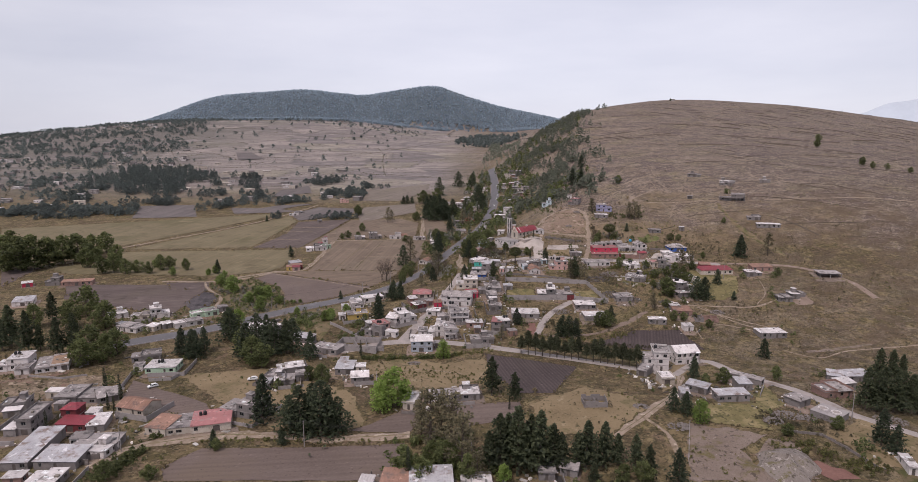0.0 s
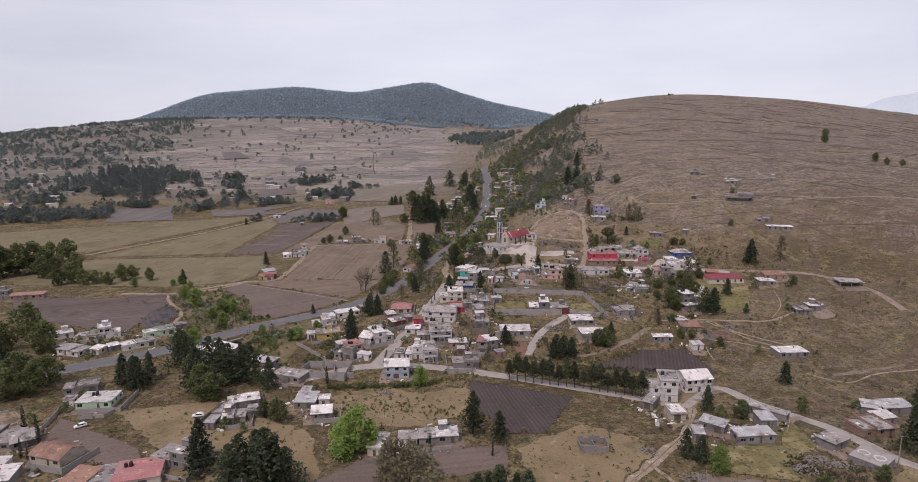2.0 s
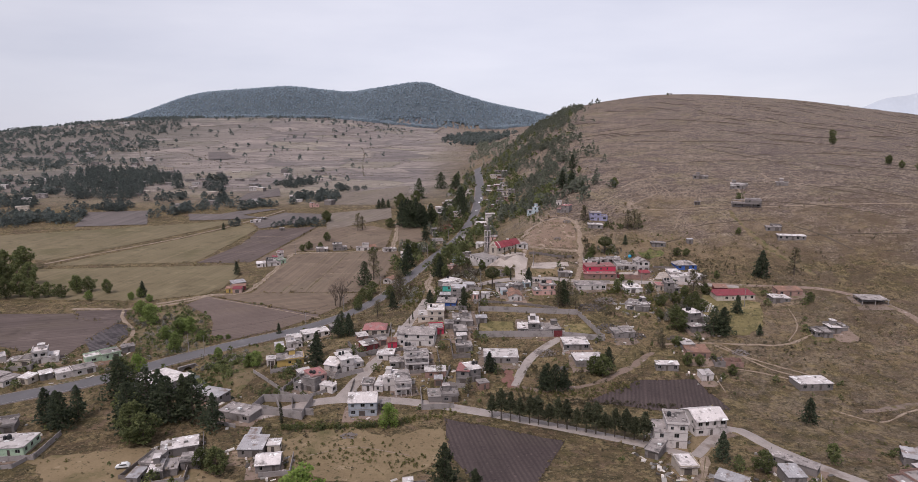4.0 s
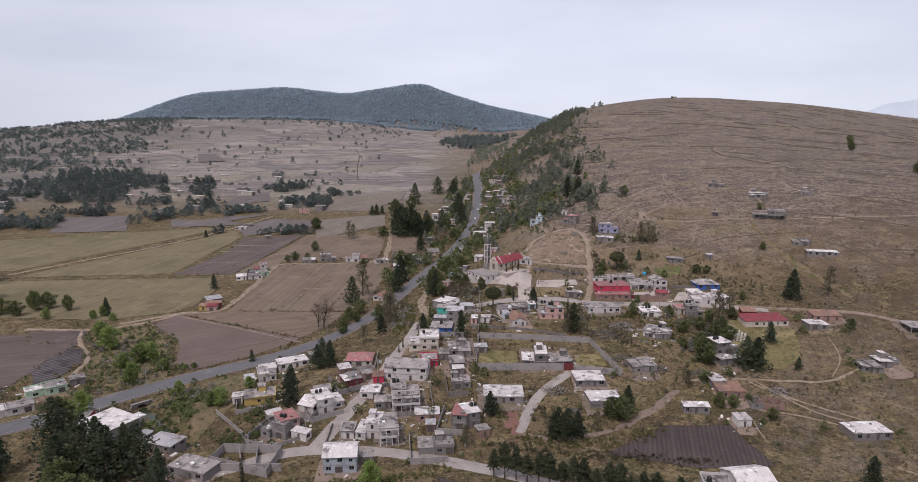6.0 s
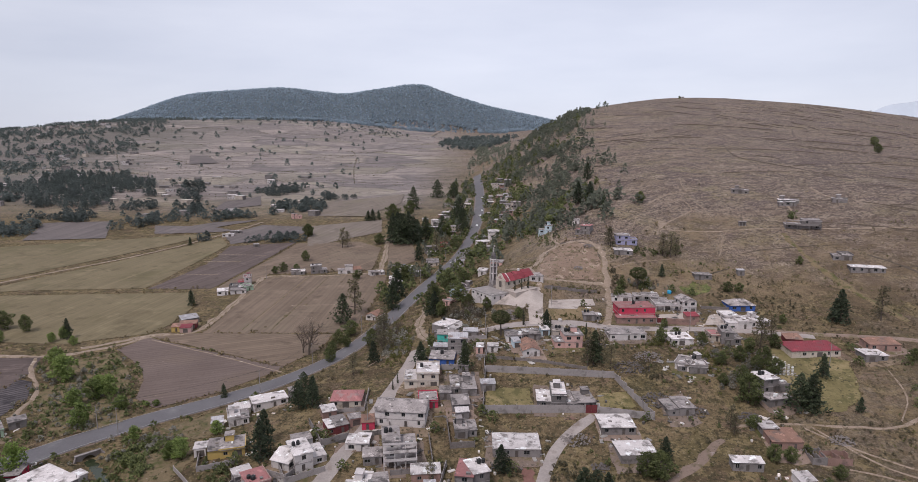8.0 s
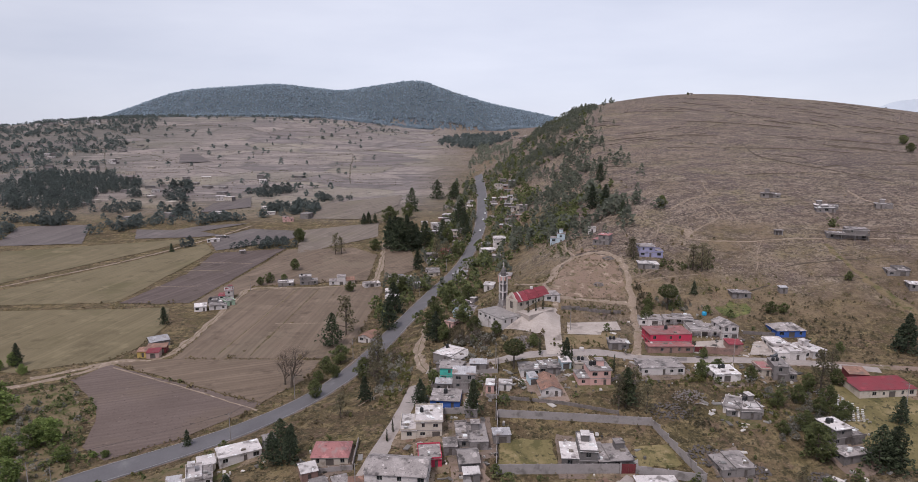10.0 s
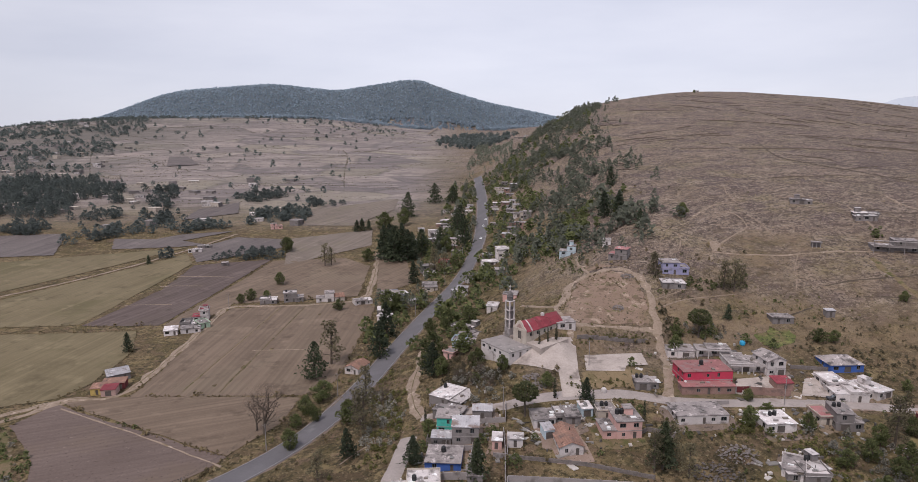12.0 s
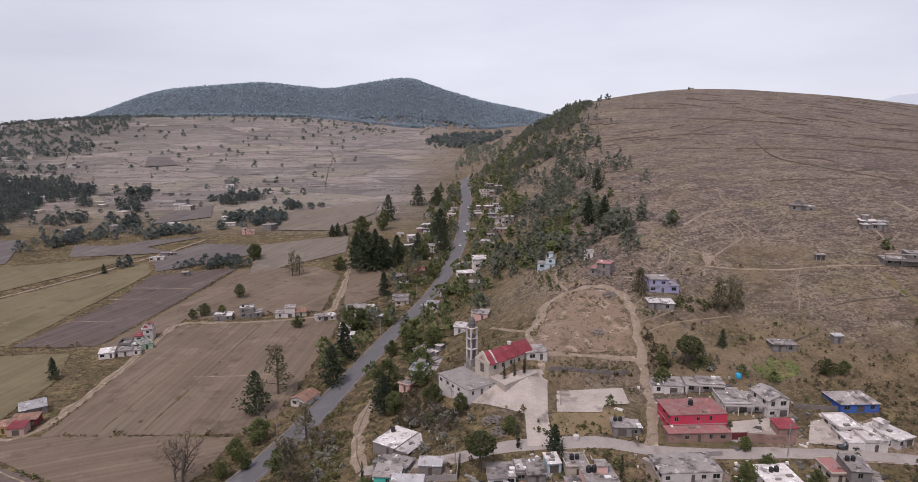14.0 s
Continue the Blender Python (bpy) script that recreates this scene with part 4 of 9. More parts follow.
def box(bm, x0, x1, y0, y1, z0, z1):
    v = [bm.verts.new(c) for c in ((x0, y0, z0), (x1, y0, z0), (x1, y1, z0), (x0, y1, z0), (x0, y0, z1), (x1, y0, z1), (x1, y1, z1), (x0, y1, z1))]
    for q in ((0, 3, 2, 1), (4, 5, 6, 7), (0, 1, 5, 4), (1, 2, 6, 5), (2, 3, 7, 6), (3, 0, 4, 7)):
        bm.faces.new([v[i] for i in q])


def prism(bm, poly, axis_len):
    """A solid from an outline in x and z, drawn out along y from axis_len[0] to axis_len[1]."""
    a = [bm.verts.new((x, axis_len[0], z)) for x, z in poly]
    b = [bm.verts.new((x, axis_len[1], z)) for x, z in poly]
    bm.faces.new(a)
    bm.faces.new(b[::-1])
    for i in range(len(poly)):
        j = (i + 1) % len(poly)
        bm.faces.new((a[j], a[i], b[i], b[j]))


def tube(bm, x, y, z0, z1, r0, r1, n=10):
    a = [bm.verts.new((x + r0 * math.cos(i * math.tau / n), y + r0 * math.sin(i * math.tau / n), z0)) for i in range(n)]
    b = [bm.verts.new((x + r1 * math.cos(i * math.tau / n), y + r1 * math.sin(i * math.tau / n), z1)) for i in range(n)]
    for i in range(n):
        j = (i + 1) % n
        bm.faces.new((a[i], a[j], b[j], b[i]))
    bm.faces.new(b)
    bm.faces.new(a[::-1])


def done(name, bm, material):
    me = bpy.data.meshes.new(name)
    bmesh.ops.recalc_face_normals(bm, faces=bm.faces)
    bm.to_mesh(me)
    bm.free()
    if material:
        me.materials.append(material)
    return me


def part(name, bm, material, parent, label="", m=None):
    ob = new(name, bm if isinstance(bm, bpy.types.Mesh) else done(name, bm, material))
    ob.parent = parent
    if m:
        ob.matrix_basis = m
    return tagged(ob, label)


SHARED = {}


def window_mesh(w, h):
    key = ("window", w, h)
    if key not in SHARED:
        bm = bmesh.new()
        t = .09
        box(bm, -w / 2, w / 2, 0, .07, 0, t)
        box(bm, -w / 2, w / 2, 0, .07, h - t, h)
        box(bm, -w / 2, -w / 2 + t, 0, .07, t, h - t)
        box(bm, w / 2 - t, w / 2, 0, .07, t, h - t)
        box(bm, -.04, .04, 0, .07, t, h - t)
        frame_mesh = done("window", bm, FRAME)
        bm = bmesh.new()
        box(bm, -w / 2 + t, w / 2 - t, .075, .095, t, h - t)
        SHARED[key] = frame_mesh, done("pane", bm, GLASS)
    return SHARED[key]


def door_mesh(w, h):
    key = ("door", w, h)
    if key not in SHARED:
        bm = bmesh.new()
        box(bm, -w / 2, w / 2, .02, .1, 0, h)
        bm.faces.ensure_lookup_table()
        front = min(bm.faces, key=lambda q: q.calc_center_median().y)
        bmesh.ops.inset_region(bm, faces=[front], thickness=.12, depth=-.035)
        SHARED[key] = done("door", bm, IRON)
    return SHARED[key]


def shell(bm, w, d, z0, z1, holes):
    """Four outer walls with openings cut through and their reveals. holes: side -> (u0, u1, z0, z1); side 0 is the front, then right, back, left."""
    corners = ((-w / 2, 0), (w / 2, 0), (w / 2, d), (-w / 2, d))
    for s in range(4):
        (ax, ay), (bx, by) = corners[s], corners[(s + 1) % 4]
        length = math.hypot(bx - ax, by - ay)
        dx, dy = (bx - ax) / length, (by - ay) / length
        inx, iny = -dy, dx
        cut = holes.get(s, ())
        us = sorted({0.0, length, *(u for q in cut for u in q[:2])})
        zs = sorted({z0, z1, *(z for q in cut for z in q[2:])})
        grid = {}

        def at(u, z, depth=0.0):
            k = (round(u, 4), round(z, 4), depth)
            if k not in grid:
                grid[k] = bm.verts.new((ax + dx * u + inx * depth, ay + dy * u + iny * depth, z))
            return grid[k]
        for u0, u1 in zip(us, us[1:]):
            for a0, a1 in zip(zs, zs[1:]):
                cu, cz = (u0 + u1) / 2, (a0 + a1) / 2
                if any(q[0] < cu < q[1] and q[2] < cz < q[3] for q in cut):
                    continue
                bm.faces.new((at(u0, a0), at(u1, a0), at(u1, a1), at(u0, a1)))
        for u0, u1, a0, a1 in cut:
            e = ((u0, a0), (u1, a0), (u1, a1), (u0, a1))
            for (p0, q0), (p1, q1) in zip(e, e[1:] + e[:1]):
                bm.faces.new((at(p0, q0), at(p1, q1), at(p1, q1, .2), at(p0, q0, .2)))
    bmesh.ops.remove_doubles(bm, verts=bm.verts, dist=1e-4)


def side_pose(side, u, z, w, d):
    """The pose of a window or door on a wall, set back in its opening."""
    x, y, r = ((-w / 2 + u, .08, 0), (w / 2 - .08, u, 90), (w / 2 - u, d - .08, 180), (-w / 2 + .08, d - u, 270))[side]
    return pose(x, y, z, 0, 0, r)


def water_tank(x, y, z, rng, material=None):
    key = ("tank", rng.randrange(3))
    if key not in SHARED:
        k = 1 + key[1] * .12
        bm = bmesh.new()
        prof = ((.0, .52), (.08, .56), (.5, .55), (.54, .58), (.6, .55), (1.05, .54), (1.2, .42), (1.28, .24))
        rings = [[bm.verts.new((r * k * math.cos(i * math.tau / 12), r * k * math.sin(i * math.tau / 12), q * k)) for i in range(12)] for q, r in prof]
        for a, b in zip(rings, rings[1:]):
            for i in range(12):
                bm.faces.new((a[i], a[(i + 1) % 12], b[(i + 1) % 12], b[i]))
        bm.faces.new(rings[0][::-1])
        bm.faces.new(rings[-1])
        body = done("water_tank", bm, BLACK)
        bm = bmesh.new()
        tube(bm, 0, 0, 1.281 * k, 1.36 * k, .25 * k, .2 * k, 12)
        SHARED[key] = body, done("lid", bm, BLACK)
    body, lid = SHARED[key]
    ob = tagged(new("water_tank", body), "black plastic water tank standing on a roof", "water tank", "roof water tanks")
    ob.matrix_basis = pose(x, y, z, 0, 0, rng.uniform(0, 360))
    part("lid", lid, None, ob)
    return ob


WALL_WORDS = {"block": "bare grey block", "white": "white-painted", "cream": "cream-painted", "pink": "pink-painted", "red": "bright red", "maroon": "maroon",
              "rosebrick": "rose-coloured", "brick": "brown brick", "blue": "blue", "bluegrey": "grey-blue", "lightblue": "pale blue", "teal": "turquoise",
              "mint": "pale green", "yellow": "yellow", "charcoal": "charcoal grey", "lilac": "lilac"}
ROOF_WORDS = {"slab": "a stained grey slab roof", "white": "a whitewashed roof", "tin": "a rusty tin roof", "redpaint": "a faded red roof", "redsheet": "a red sheet roof",
              "tile": "an old clay-tile roof", "earth": "an earth-coloured roof", "cistern": "an open tank on top"}
house_rng = random.Random(5)
HOUSES_BUILT = []


def volume(thing, rng, x0, v0, w, d, low, base, floors, wm, rm, front_door, sides=(0, 1, 3), prefix="", over=.25, parapet=None):
    """One block of a house: walls with openings, fittings, floor slabs and a flat roof. Returns the height of its roof."""
    storey = 2.65
    top = base + storey * floors + .1
    holes, fittings = {}, []
    for side in sides:
        length = w if side in (0, 2) else d
        for f in range(floors):
            z = base + f * storey + .1
            n = max(1, int(length / rng.uniform(2.6, 3.6)))
            if side and rng.random() < .3:
                continue
            for i in range(n):
                c = length * (i + .5) / n + rng.uniform(-.25, .25)
                door = front_door and f == 0 and side == 0 and i == n // 2
                if not door and rng.random() < .18:
                    continue
                ww, hh = (rng.choice((.9, 1.0, 2.3)), 2.1) if door else (rng.choice((.9, 1.2, 1.5, 1.8)), rng.choice((1.1, 1.3, 1.4)))
                ww = round(min(ww, length / n - .55), 1)
                if ww < .5:
                    continue
                a0 = z if door else z + .85
                c = min(max(c, ww / 2 + .15), length - ww / 2 - .15)
                holes.setdefault(side, []).append((c - ww / 2, c + ww / 2, a0, a0 + hh))
                fittings.append((door, side, c, a0, ww, hh))
    shift = Matrix.Translation((x0, v0, 0))
    bm = bmesh.new()
    shell(bm, w, d, low, top, holes)
    part(prefix + "wall", bm, wm, thing, "", shift)
    for is_door, side, c, a0, ww, hh in fittings:
        m = shift @ side_pose(side, c, a0, w, d)
        if is_door:
            part("door", door_mesh(ww, hh), None, thing, "", m)
        else:
            fm, pm = window_mesh(ww, hh)
            win = part("window", fm, None, thing, "", m)
            part("pane", pm, None, win)
    for f in range(1, floors):
        bm = bmesh.new()
        z = base + f * storey
        box(bm, -w / 2 - .06, w / 2 + .06, -.06, d + .06, z - .12, z + .08)
        part("floor_slab", bm, CONCRETE, thing, "", shift)
    if rm:
        a, b, e, g = (rng.uniform(.05, over + .25) for _ in range(4))
        bm = bmesh.new()
        box(bm, -w / 2 - a, w / 2 + b, -e, d + g, top + .002, top + .2)
        part(prefix + "roof", bm, rm, thing, "", shift)
        if parapet:
            for u0, u1, q0, q1 in ((-w / 2 - a, w / 2 + b, -e, -e + .15), (-w / 2 - a, w / 2 + b, d + g - .15, d + g), (-w / 2 - a, -w / 2 - a + .15, -e + .15, d + g - .15), (w / 2 + b - .15, w / 2 + b, -e + .15, d + g - .15)):
                if parapet > .9 or rng.random() < .8:
                    bm = bmesh.new()
                    box(bm, u0, u1, q0, q1, top + .2, top + .2 + parapet)
                    part("parapet", bm, wm, thing, "", shift)
    return top + .2


def roof_clutter(thing, rng, x0, v0, w, d, z, bars):
    """Starter bars, blocks and odds and ends left on a flat roof."""
    for u in (-w / 2 + .2, w / 2 - .2) if bars else ():
        for v in (.2, d - .2):
            if rng.random() < .7:
                bm = bmesh.new()
                box(bm, x0 + u - .06, x0 + u + .06, v0 + v - .06, v0 + v + .06, z, z + rng.uniform(.4, 1.0))
                part("starter_bar", bm, FRAME, thing)
    for _ in range(rng.randrange(1, 4)):
        bm = bmesh.new()
        u, v = x0 + rng.uniform(-w * .42, w * .25), v0 + rng.uniform(.4, d * .75)
        box(bm, u, u + rng.uniform(.4, 1.6), v, v + rng.uniform(.3, 1.2), z, z + rng.uniform(.12, .6))
        part("roof_block", bm, rng.choice((CONCRETE, FRAME, WHITE_PAINT, TIMBER)), thing)


def house(x, y, rot, w, d, floors, wall, roof="slab", shape="flat", tank=0, label="", detail=True, kind="house"):
    """A small masonry house; (x, y) is the middle of its front, which faces the valley."""
    rng = house_rng
    if detail:
        HOUSES_BUILT.append((x, y, rot, w, d))
    TAKEN.append((x - math.sin(radians(rot)) * d / 2, y + math.cos(radians(rot)) * d / 2, max(w, d) * .62 + .6))
    base = z_at(x, y)
    turn = Matrix.Rotation(radians(rot), 4, "Z")
    low = min(z_at(*(Vector((x, y, 0)) + turn @ Vector((u, v, 0)))[:2]) for u in (-w / 2, w / 2) for v in (0, d)) - base - .6
    storey = 2.65
    words = label or f"{('', 'two-storey ', 'three-storey ')[floors - 1]}{WALL_WORDS[wall]} house with {ROOF_WORDS[roof]}"
    thing = tagged(new(kind), words, kind, "village houses" if kind == "house" else "yard sheds")
    thing.matrix_basis = pose(x, y, base, 0, 0, rot)
    wm, rm = wall_material(wall), roof_material(roof)
    flat = shape in ("flat", "balcony", "plain")
    top = storey * floors + .1
    tank_at = None
    if shape == "frame":
        # a slab on columns, not yet walled in
        for i in range(3):
            for v in (.3, d - .3):
                bm = bmesh.new()
                u = -w / 2 + .3 + i * (w - .6) / 2
                box(bm, u - .15, u + .15, v - .15, v + .15, low, top)
                part("column", bm, CONCRETE, thing)
        bm = bmesh.new()
        box(bm, -w / 2 + .1, w / 2 - .1, d * .45, d * .45 + .15, low, top)
        part("wall", bm, wm, thing)
        bm = bmesh.new()
        box(bm, -w / 2 - .25, w / 2 + .25, -.25, d + .25, top, top + .2)
        part("roof", bm, rm, thing)
    elif flat and detail and w > 6.5 and shape != "plain":
        # a lower wing and a taller block beside or behind it
        k = rng.uniform(.5, .68)
        left = rng.random() < .5
        tall_w = w * k
        wing_w = w - tall_w
        tx, wx = ((-w / 2 + tall_w / 2, w / 2 - wing_w / 2) if left else (w / 2 - tall_w / 2, -w / 2 + wing_w / 2))
        back = rng.uniform(0, d * .18)
        par = rng.choice((None, None, .4, .7))
        zt = volume(thing, rng, tx, back * (floors > 1), tall_w, d - back, low, 0, floors, wm, rm, True, (0, 1, 3) if floors > 1 else ((0, 3) if left else (0, 1)), "", parapet=1.0 if roof == "cistern" else par)
        wing_floors = max(1, floors - 1)
        drop = 0 if floors > 1 else -rng.uniform(.25, .5)
        wing_d = d * rng.uniform(.72, .98)
        zw = volume(thing, rng, wx + (.004 if left else -.004), rng.uniform(.05, d - wing_d), wing_w - .01, wing_d, low, drop, wing_floors, wm, roof_material(roof if rng.random() < .6 else rng.choice(("slab", "white"))), False, (0, 1) if left else (0, 3), "wing_", .1, rng.choice((None, None, .5)))
        roof_clutter(thing, rng, tx, back, tall_w, d - back, zt, wall == "block" or rng.random() < .3)
        roof_clutter(thing, rng, wx, 0, wing_w, d * .7, zw, wall == "block")
        if rng.random() < .35 and floors < 3:
            bm = bmesh.new()
            a, b = min(2.6, tall_w * .45), min(2.8, d * .4)
            u = tx + rng.uniform(-.2, .2) * tall_w
            box(bm, u - a / 2, u + a / 2, d * .5, d * .5 + b, zt, zt + 2.0)
            part("stair_head", bm, wm, thing)
            bm = bmesh.new()
            box(bm, u - a / 2 - .2, u + a / 2 + .2, d * .5 - .25, d * .5 + b + .2, zt + 2.0, zt + 2.14)
            part("stair_head_roof", bm, rm, thing)
        tank_at = Vector((tx - tall_w * .3, d * .62, zt))
    else:
        zt = volume(thing, rng, 0, 0, w, d, low, 0, floors, wm, rm if flat else None, True, parapet=rng.choice((None, .4)) if flat and detail and shape != "plain" else None)
        if flat and detail:
            roof_clutter(thing, rng, 0, 0, w, d, zt, wall == "block")
        tank_at = Vector((rng.uniform(-.3, .3) * w, d * .6, zt))
    if shape == "balcony":
        for f in range(1, floors + 1):
            bm = bmesh.new()
            z = f * storey
            box(bm, -w / 2, w / 2, -1.7, -.065 - .5 * (f == floors), z - .1, z + .1)
            part("balcony", bm, CONCRETE, thing)
            for i in range(4):
                bm = bmesh.new()
                u = -w / 2 + .2 + i * (w - .4) / 3
                box(bm, u - .13, u + .13, -1.6, -1.34, z - storey + (.1 if f > 1 else low), z - .1)
                part("column", bm, wm, thing)
            if f < floors:
                bm = bmesh.new()
                box(bm, -w / 2, w / 2, -1.7, -1.62, z + .1, z + .9)
                part("railing", bm, wm, thing)
    o = .25
    bm = bmesh.new()
    if shape == "lean":
        rise = min(1.0, d * .1)
        n = max(8, int(w / .35)) // 2 * 2
        sheet = [[bm.verts.new((-w / 2 - o + (w + 2 * o) * i / n, v, z + e + (.07 if i % 2 else 0))) for i in range(n + 1)] for e in (.12, .02) for v, z in ((-o, top), (d + o, top + rise))]
        for i in range(n):
            bm.faces.new((sheet[0][i], sheet[0][i + 1], sheet[1][i + 1], sheet[1][i]))
            bm.faces.new((sheet[2][i + 1], sheet[2][i], sheet[3][i], sheet[3][i + 1]))
            bm.faces.new((sheet[0][i + 1], sheet[0][i], sheet[2][i], sheet[2][i + 1]))
            bm.faces.new((sheet[1][i], sheet[1][i + 1], sheet[3][i + 1], sheet[3][i]))
        for i in (0, n):
            bm.faces.new((sheet[0][i], sheet[1][i], sheet[3][i], sheet[2][i]))
        part("roof", bm, rm, thing)
        for u in (-w / 2, w / 2 - .15):
            bm = bmesh.new()
            q = [(0, top), (d, top), (d, top + rise)]
            a = [bm.verts.new((u, v, z)) for v, z in q]
            b = [bm.verts.new((u + .15, v, z)) for v, z in q]
            bm.faces.new(a)
            bm.faces.new(b)
            for i in range(3):
                bm.faces.new((a[i], a[(i + 1) % 3], b[(i + 1) % 3], b[i]))
            part("gable_wall", bm, wm, thing)
    elif shape in ("gable", "endgable"):
        along = shape == "gable"
        span = d if along else w
        rise = span * .2
        sec = ((-span / 2 - .4, top - .16), (0, top + rise), (span / 2 + .4, top - .16), (span / 2 + .4, top - .02), (0, top + rise + .16), (-span / 2 - .4, top - .02))
        length = (-w / 2 - .3, w / 2 + .3) if along else (-.3, d + .3)
        spin = Matrix.Translation((0, d / 2, 0)) @ Matrix.Rotation(radians(90), 4, "Z") if along else Matrix.Identity(4)
        prism(bm, sec, (-length[1], -length[0]) if along else length)
        bm.transform(spin)
        roof_ob = part("roof", bm, rm, thing)
        if roof == "tile":
            n = max(4, int((length[1] - length[0]) / .6))
            for i in range(n):
                v = length[0] + (length[1] - length[0]) * (i + .5) / n
                bm = bmesh.new()
                q = [[bm.verts.new((s * (span / 2 + .4), v + e, top + (.04 if e == 0 else -.01))) for e in (-.16, 0, .16)] if s else [bm.verts.new((0, v + e, top + rise + (.22 if e == 0 else .17))) for e in (-.16, 0, .16)] for s in (-1, 0, 1)]
                for a, b in zip(q, q[1:]):
                    bm.faces.new((a[0], a[1], b[1], b[0]))
                    bm.faces.new((a[1], a[2], b[2], b[1]))
                bm.transform(spin)
                part("tile_course", bm, rm, roof_ob)
        for e in (length[0] + .32, length[1] - .47):
            bm = bmesh.new()
            e0 = -e - .15 if along else e
            prism(bm, ((-span / 2, top), (span / 2, top), (0, top + rise - .02)), (e0, e0 + .15))
            bm.transform(spin)
            part("gable_wall", bm, wm, thing)
    elif shape == "hip":
        rise = min(w, d) * .24
        a = [bm.verts.new(c) for c in ((-w / 2 - .4, -.4, top), (w / 2 + .4, -.4, top), (w / 2 + .4, d + .4, top), (-w / 2 - .4, d + .4, top))]
        b = [bm.verts.new(c) for c in ((-w * .18, d / 2, top + rise), (w * .18, d / 2, top + rise))]
        for q in ((a[0], a[1], b[1], b[0]), (a[1], a[2], b[1]), (a[2], a[3], b[0], b[1]), (a[3], a[0], b[0]), (a[3], a[2], a[1], a[0])):
            bm.faces.new(q)
        part("roof", bm, rm, thing)
    else:
        bm.free()
    if tank and flat and tank_at:
        q = thing.matrix_basis @ tank_at
        water_tank(q.x, q.y, q.z, rng)
        if rng.random() < .4:
            q = q + turn @ Vector((1.4, .1, 0))
            water_tank(q.x, q.y, q.z, rng)
    return thing


def hamlet(name, sites, rng, label):
    """Houses too far off to count, a few pale walls and roofs each."""
    bm = bmesh.new()
    for x, y in sites:
        w, d, h = rng.uniform(7, 13), rng.uniform(6, 9), rng.choice((2.8, 2.8, 5.4))
        z = z_at(x, y)
        m = pose(x, y, z, 0, 0, rng.uniform(-30, 30))
        k = len(bm.verts)
        box(bm, -w / 2, w / 2, 0, d, -2, h)
        for i in range(int(w / 3)):
            u = -w / 2 + .9 + i * 3
            box(bm, u, u + 1.2, -.06, -.01, .9, 2.1)
        box(bm, -w / 2 - .3, w / 2 + .3, -.3, d + .3, h + .01, h + .25)
        bm.verts.ensure_lookup_table()
        bmesh.ops.transform(bm, matrix=m, verts=bm.verts[k:])
    me = done(name, bm, None)
    pool = ("white", "block", "slab", "cream")
    for q in pool:
        me.materials.append(roof_material(q) if q == "slab" else wall_material(q))
    me.materials.append(FRAME)
    for i, poly in enumerate(me.polygons):
        tall = max(me.vertices[v].co.z for v in poly.vertices) - min(me.vertices[v].co.z for v in poly.vertices)
        poly.material_index = (int(poly.center.x / 17) + int(poly.center.y / 17)) % 4
        if .9 < tall < 1.25:
            poly.material_index = 4
    tagged(new(name, me), label, "houses", kind="stuff")


def garden_wall(pts, h=2.4, material=None, label="grey concrete block wall with piers", step=4.0):
    """A masonry wall with piers that follows the ground."""
    thing = tagged(new("garden_wall"), label, "wall")
    thing.location = (*pts[0], z_at(*pts[0]))
    for a, b in zip(pts, pts[1:]):
        length = math.hypot(b[0] - a[0], b[1] - a[1])
        n = max(1, round(length / step))
        ang = math.atan2(b[1] - a[1], b[0] - a[0])
        for i in range(n):
            t0, t1 = i / n, (i + 1) / n
            p0 = (a[0] + (b[0] - a[0]) * t0, a[1] + (b[1] - a[1]) * t0)
            p1 = (a[0] + (b[0] - a[0]) * t1, a[1] + (b[1] - a[1]) * t1)
            g0, g1 = z_at(*p0), z_at(*p1)
            top = (g0 + g1) / 2 + h
            local = pose(p0[0] - pts[0][0], p0[1] - pts[0][1], -z_at(*pts[0]), 0, 0, math.degrees(ang))
            bm = bmesh.new()
            box(bm, .15, length / n - .15, -.08, .08, min(g0, g1) - .4, top)
            part("panel", bm, material or CONCRETE, thing, "", local)
            bm = bmesh.new()
            box(bm, -.15, .15, -.14, .14, min(g0, g1) - .4, top + .12)
            part("pier", bm, material or CONCRETE, thing, "", local)
    return thing


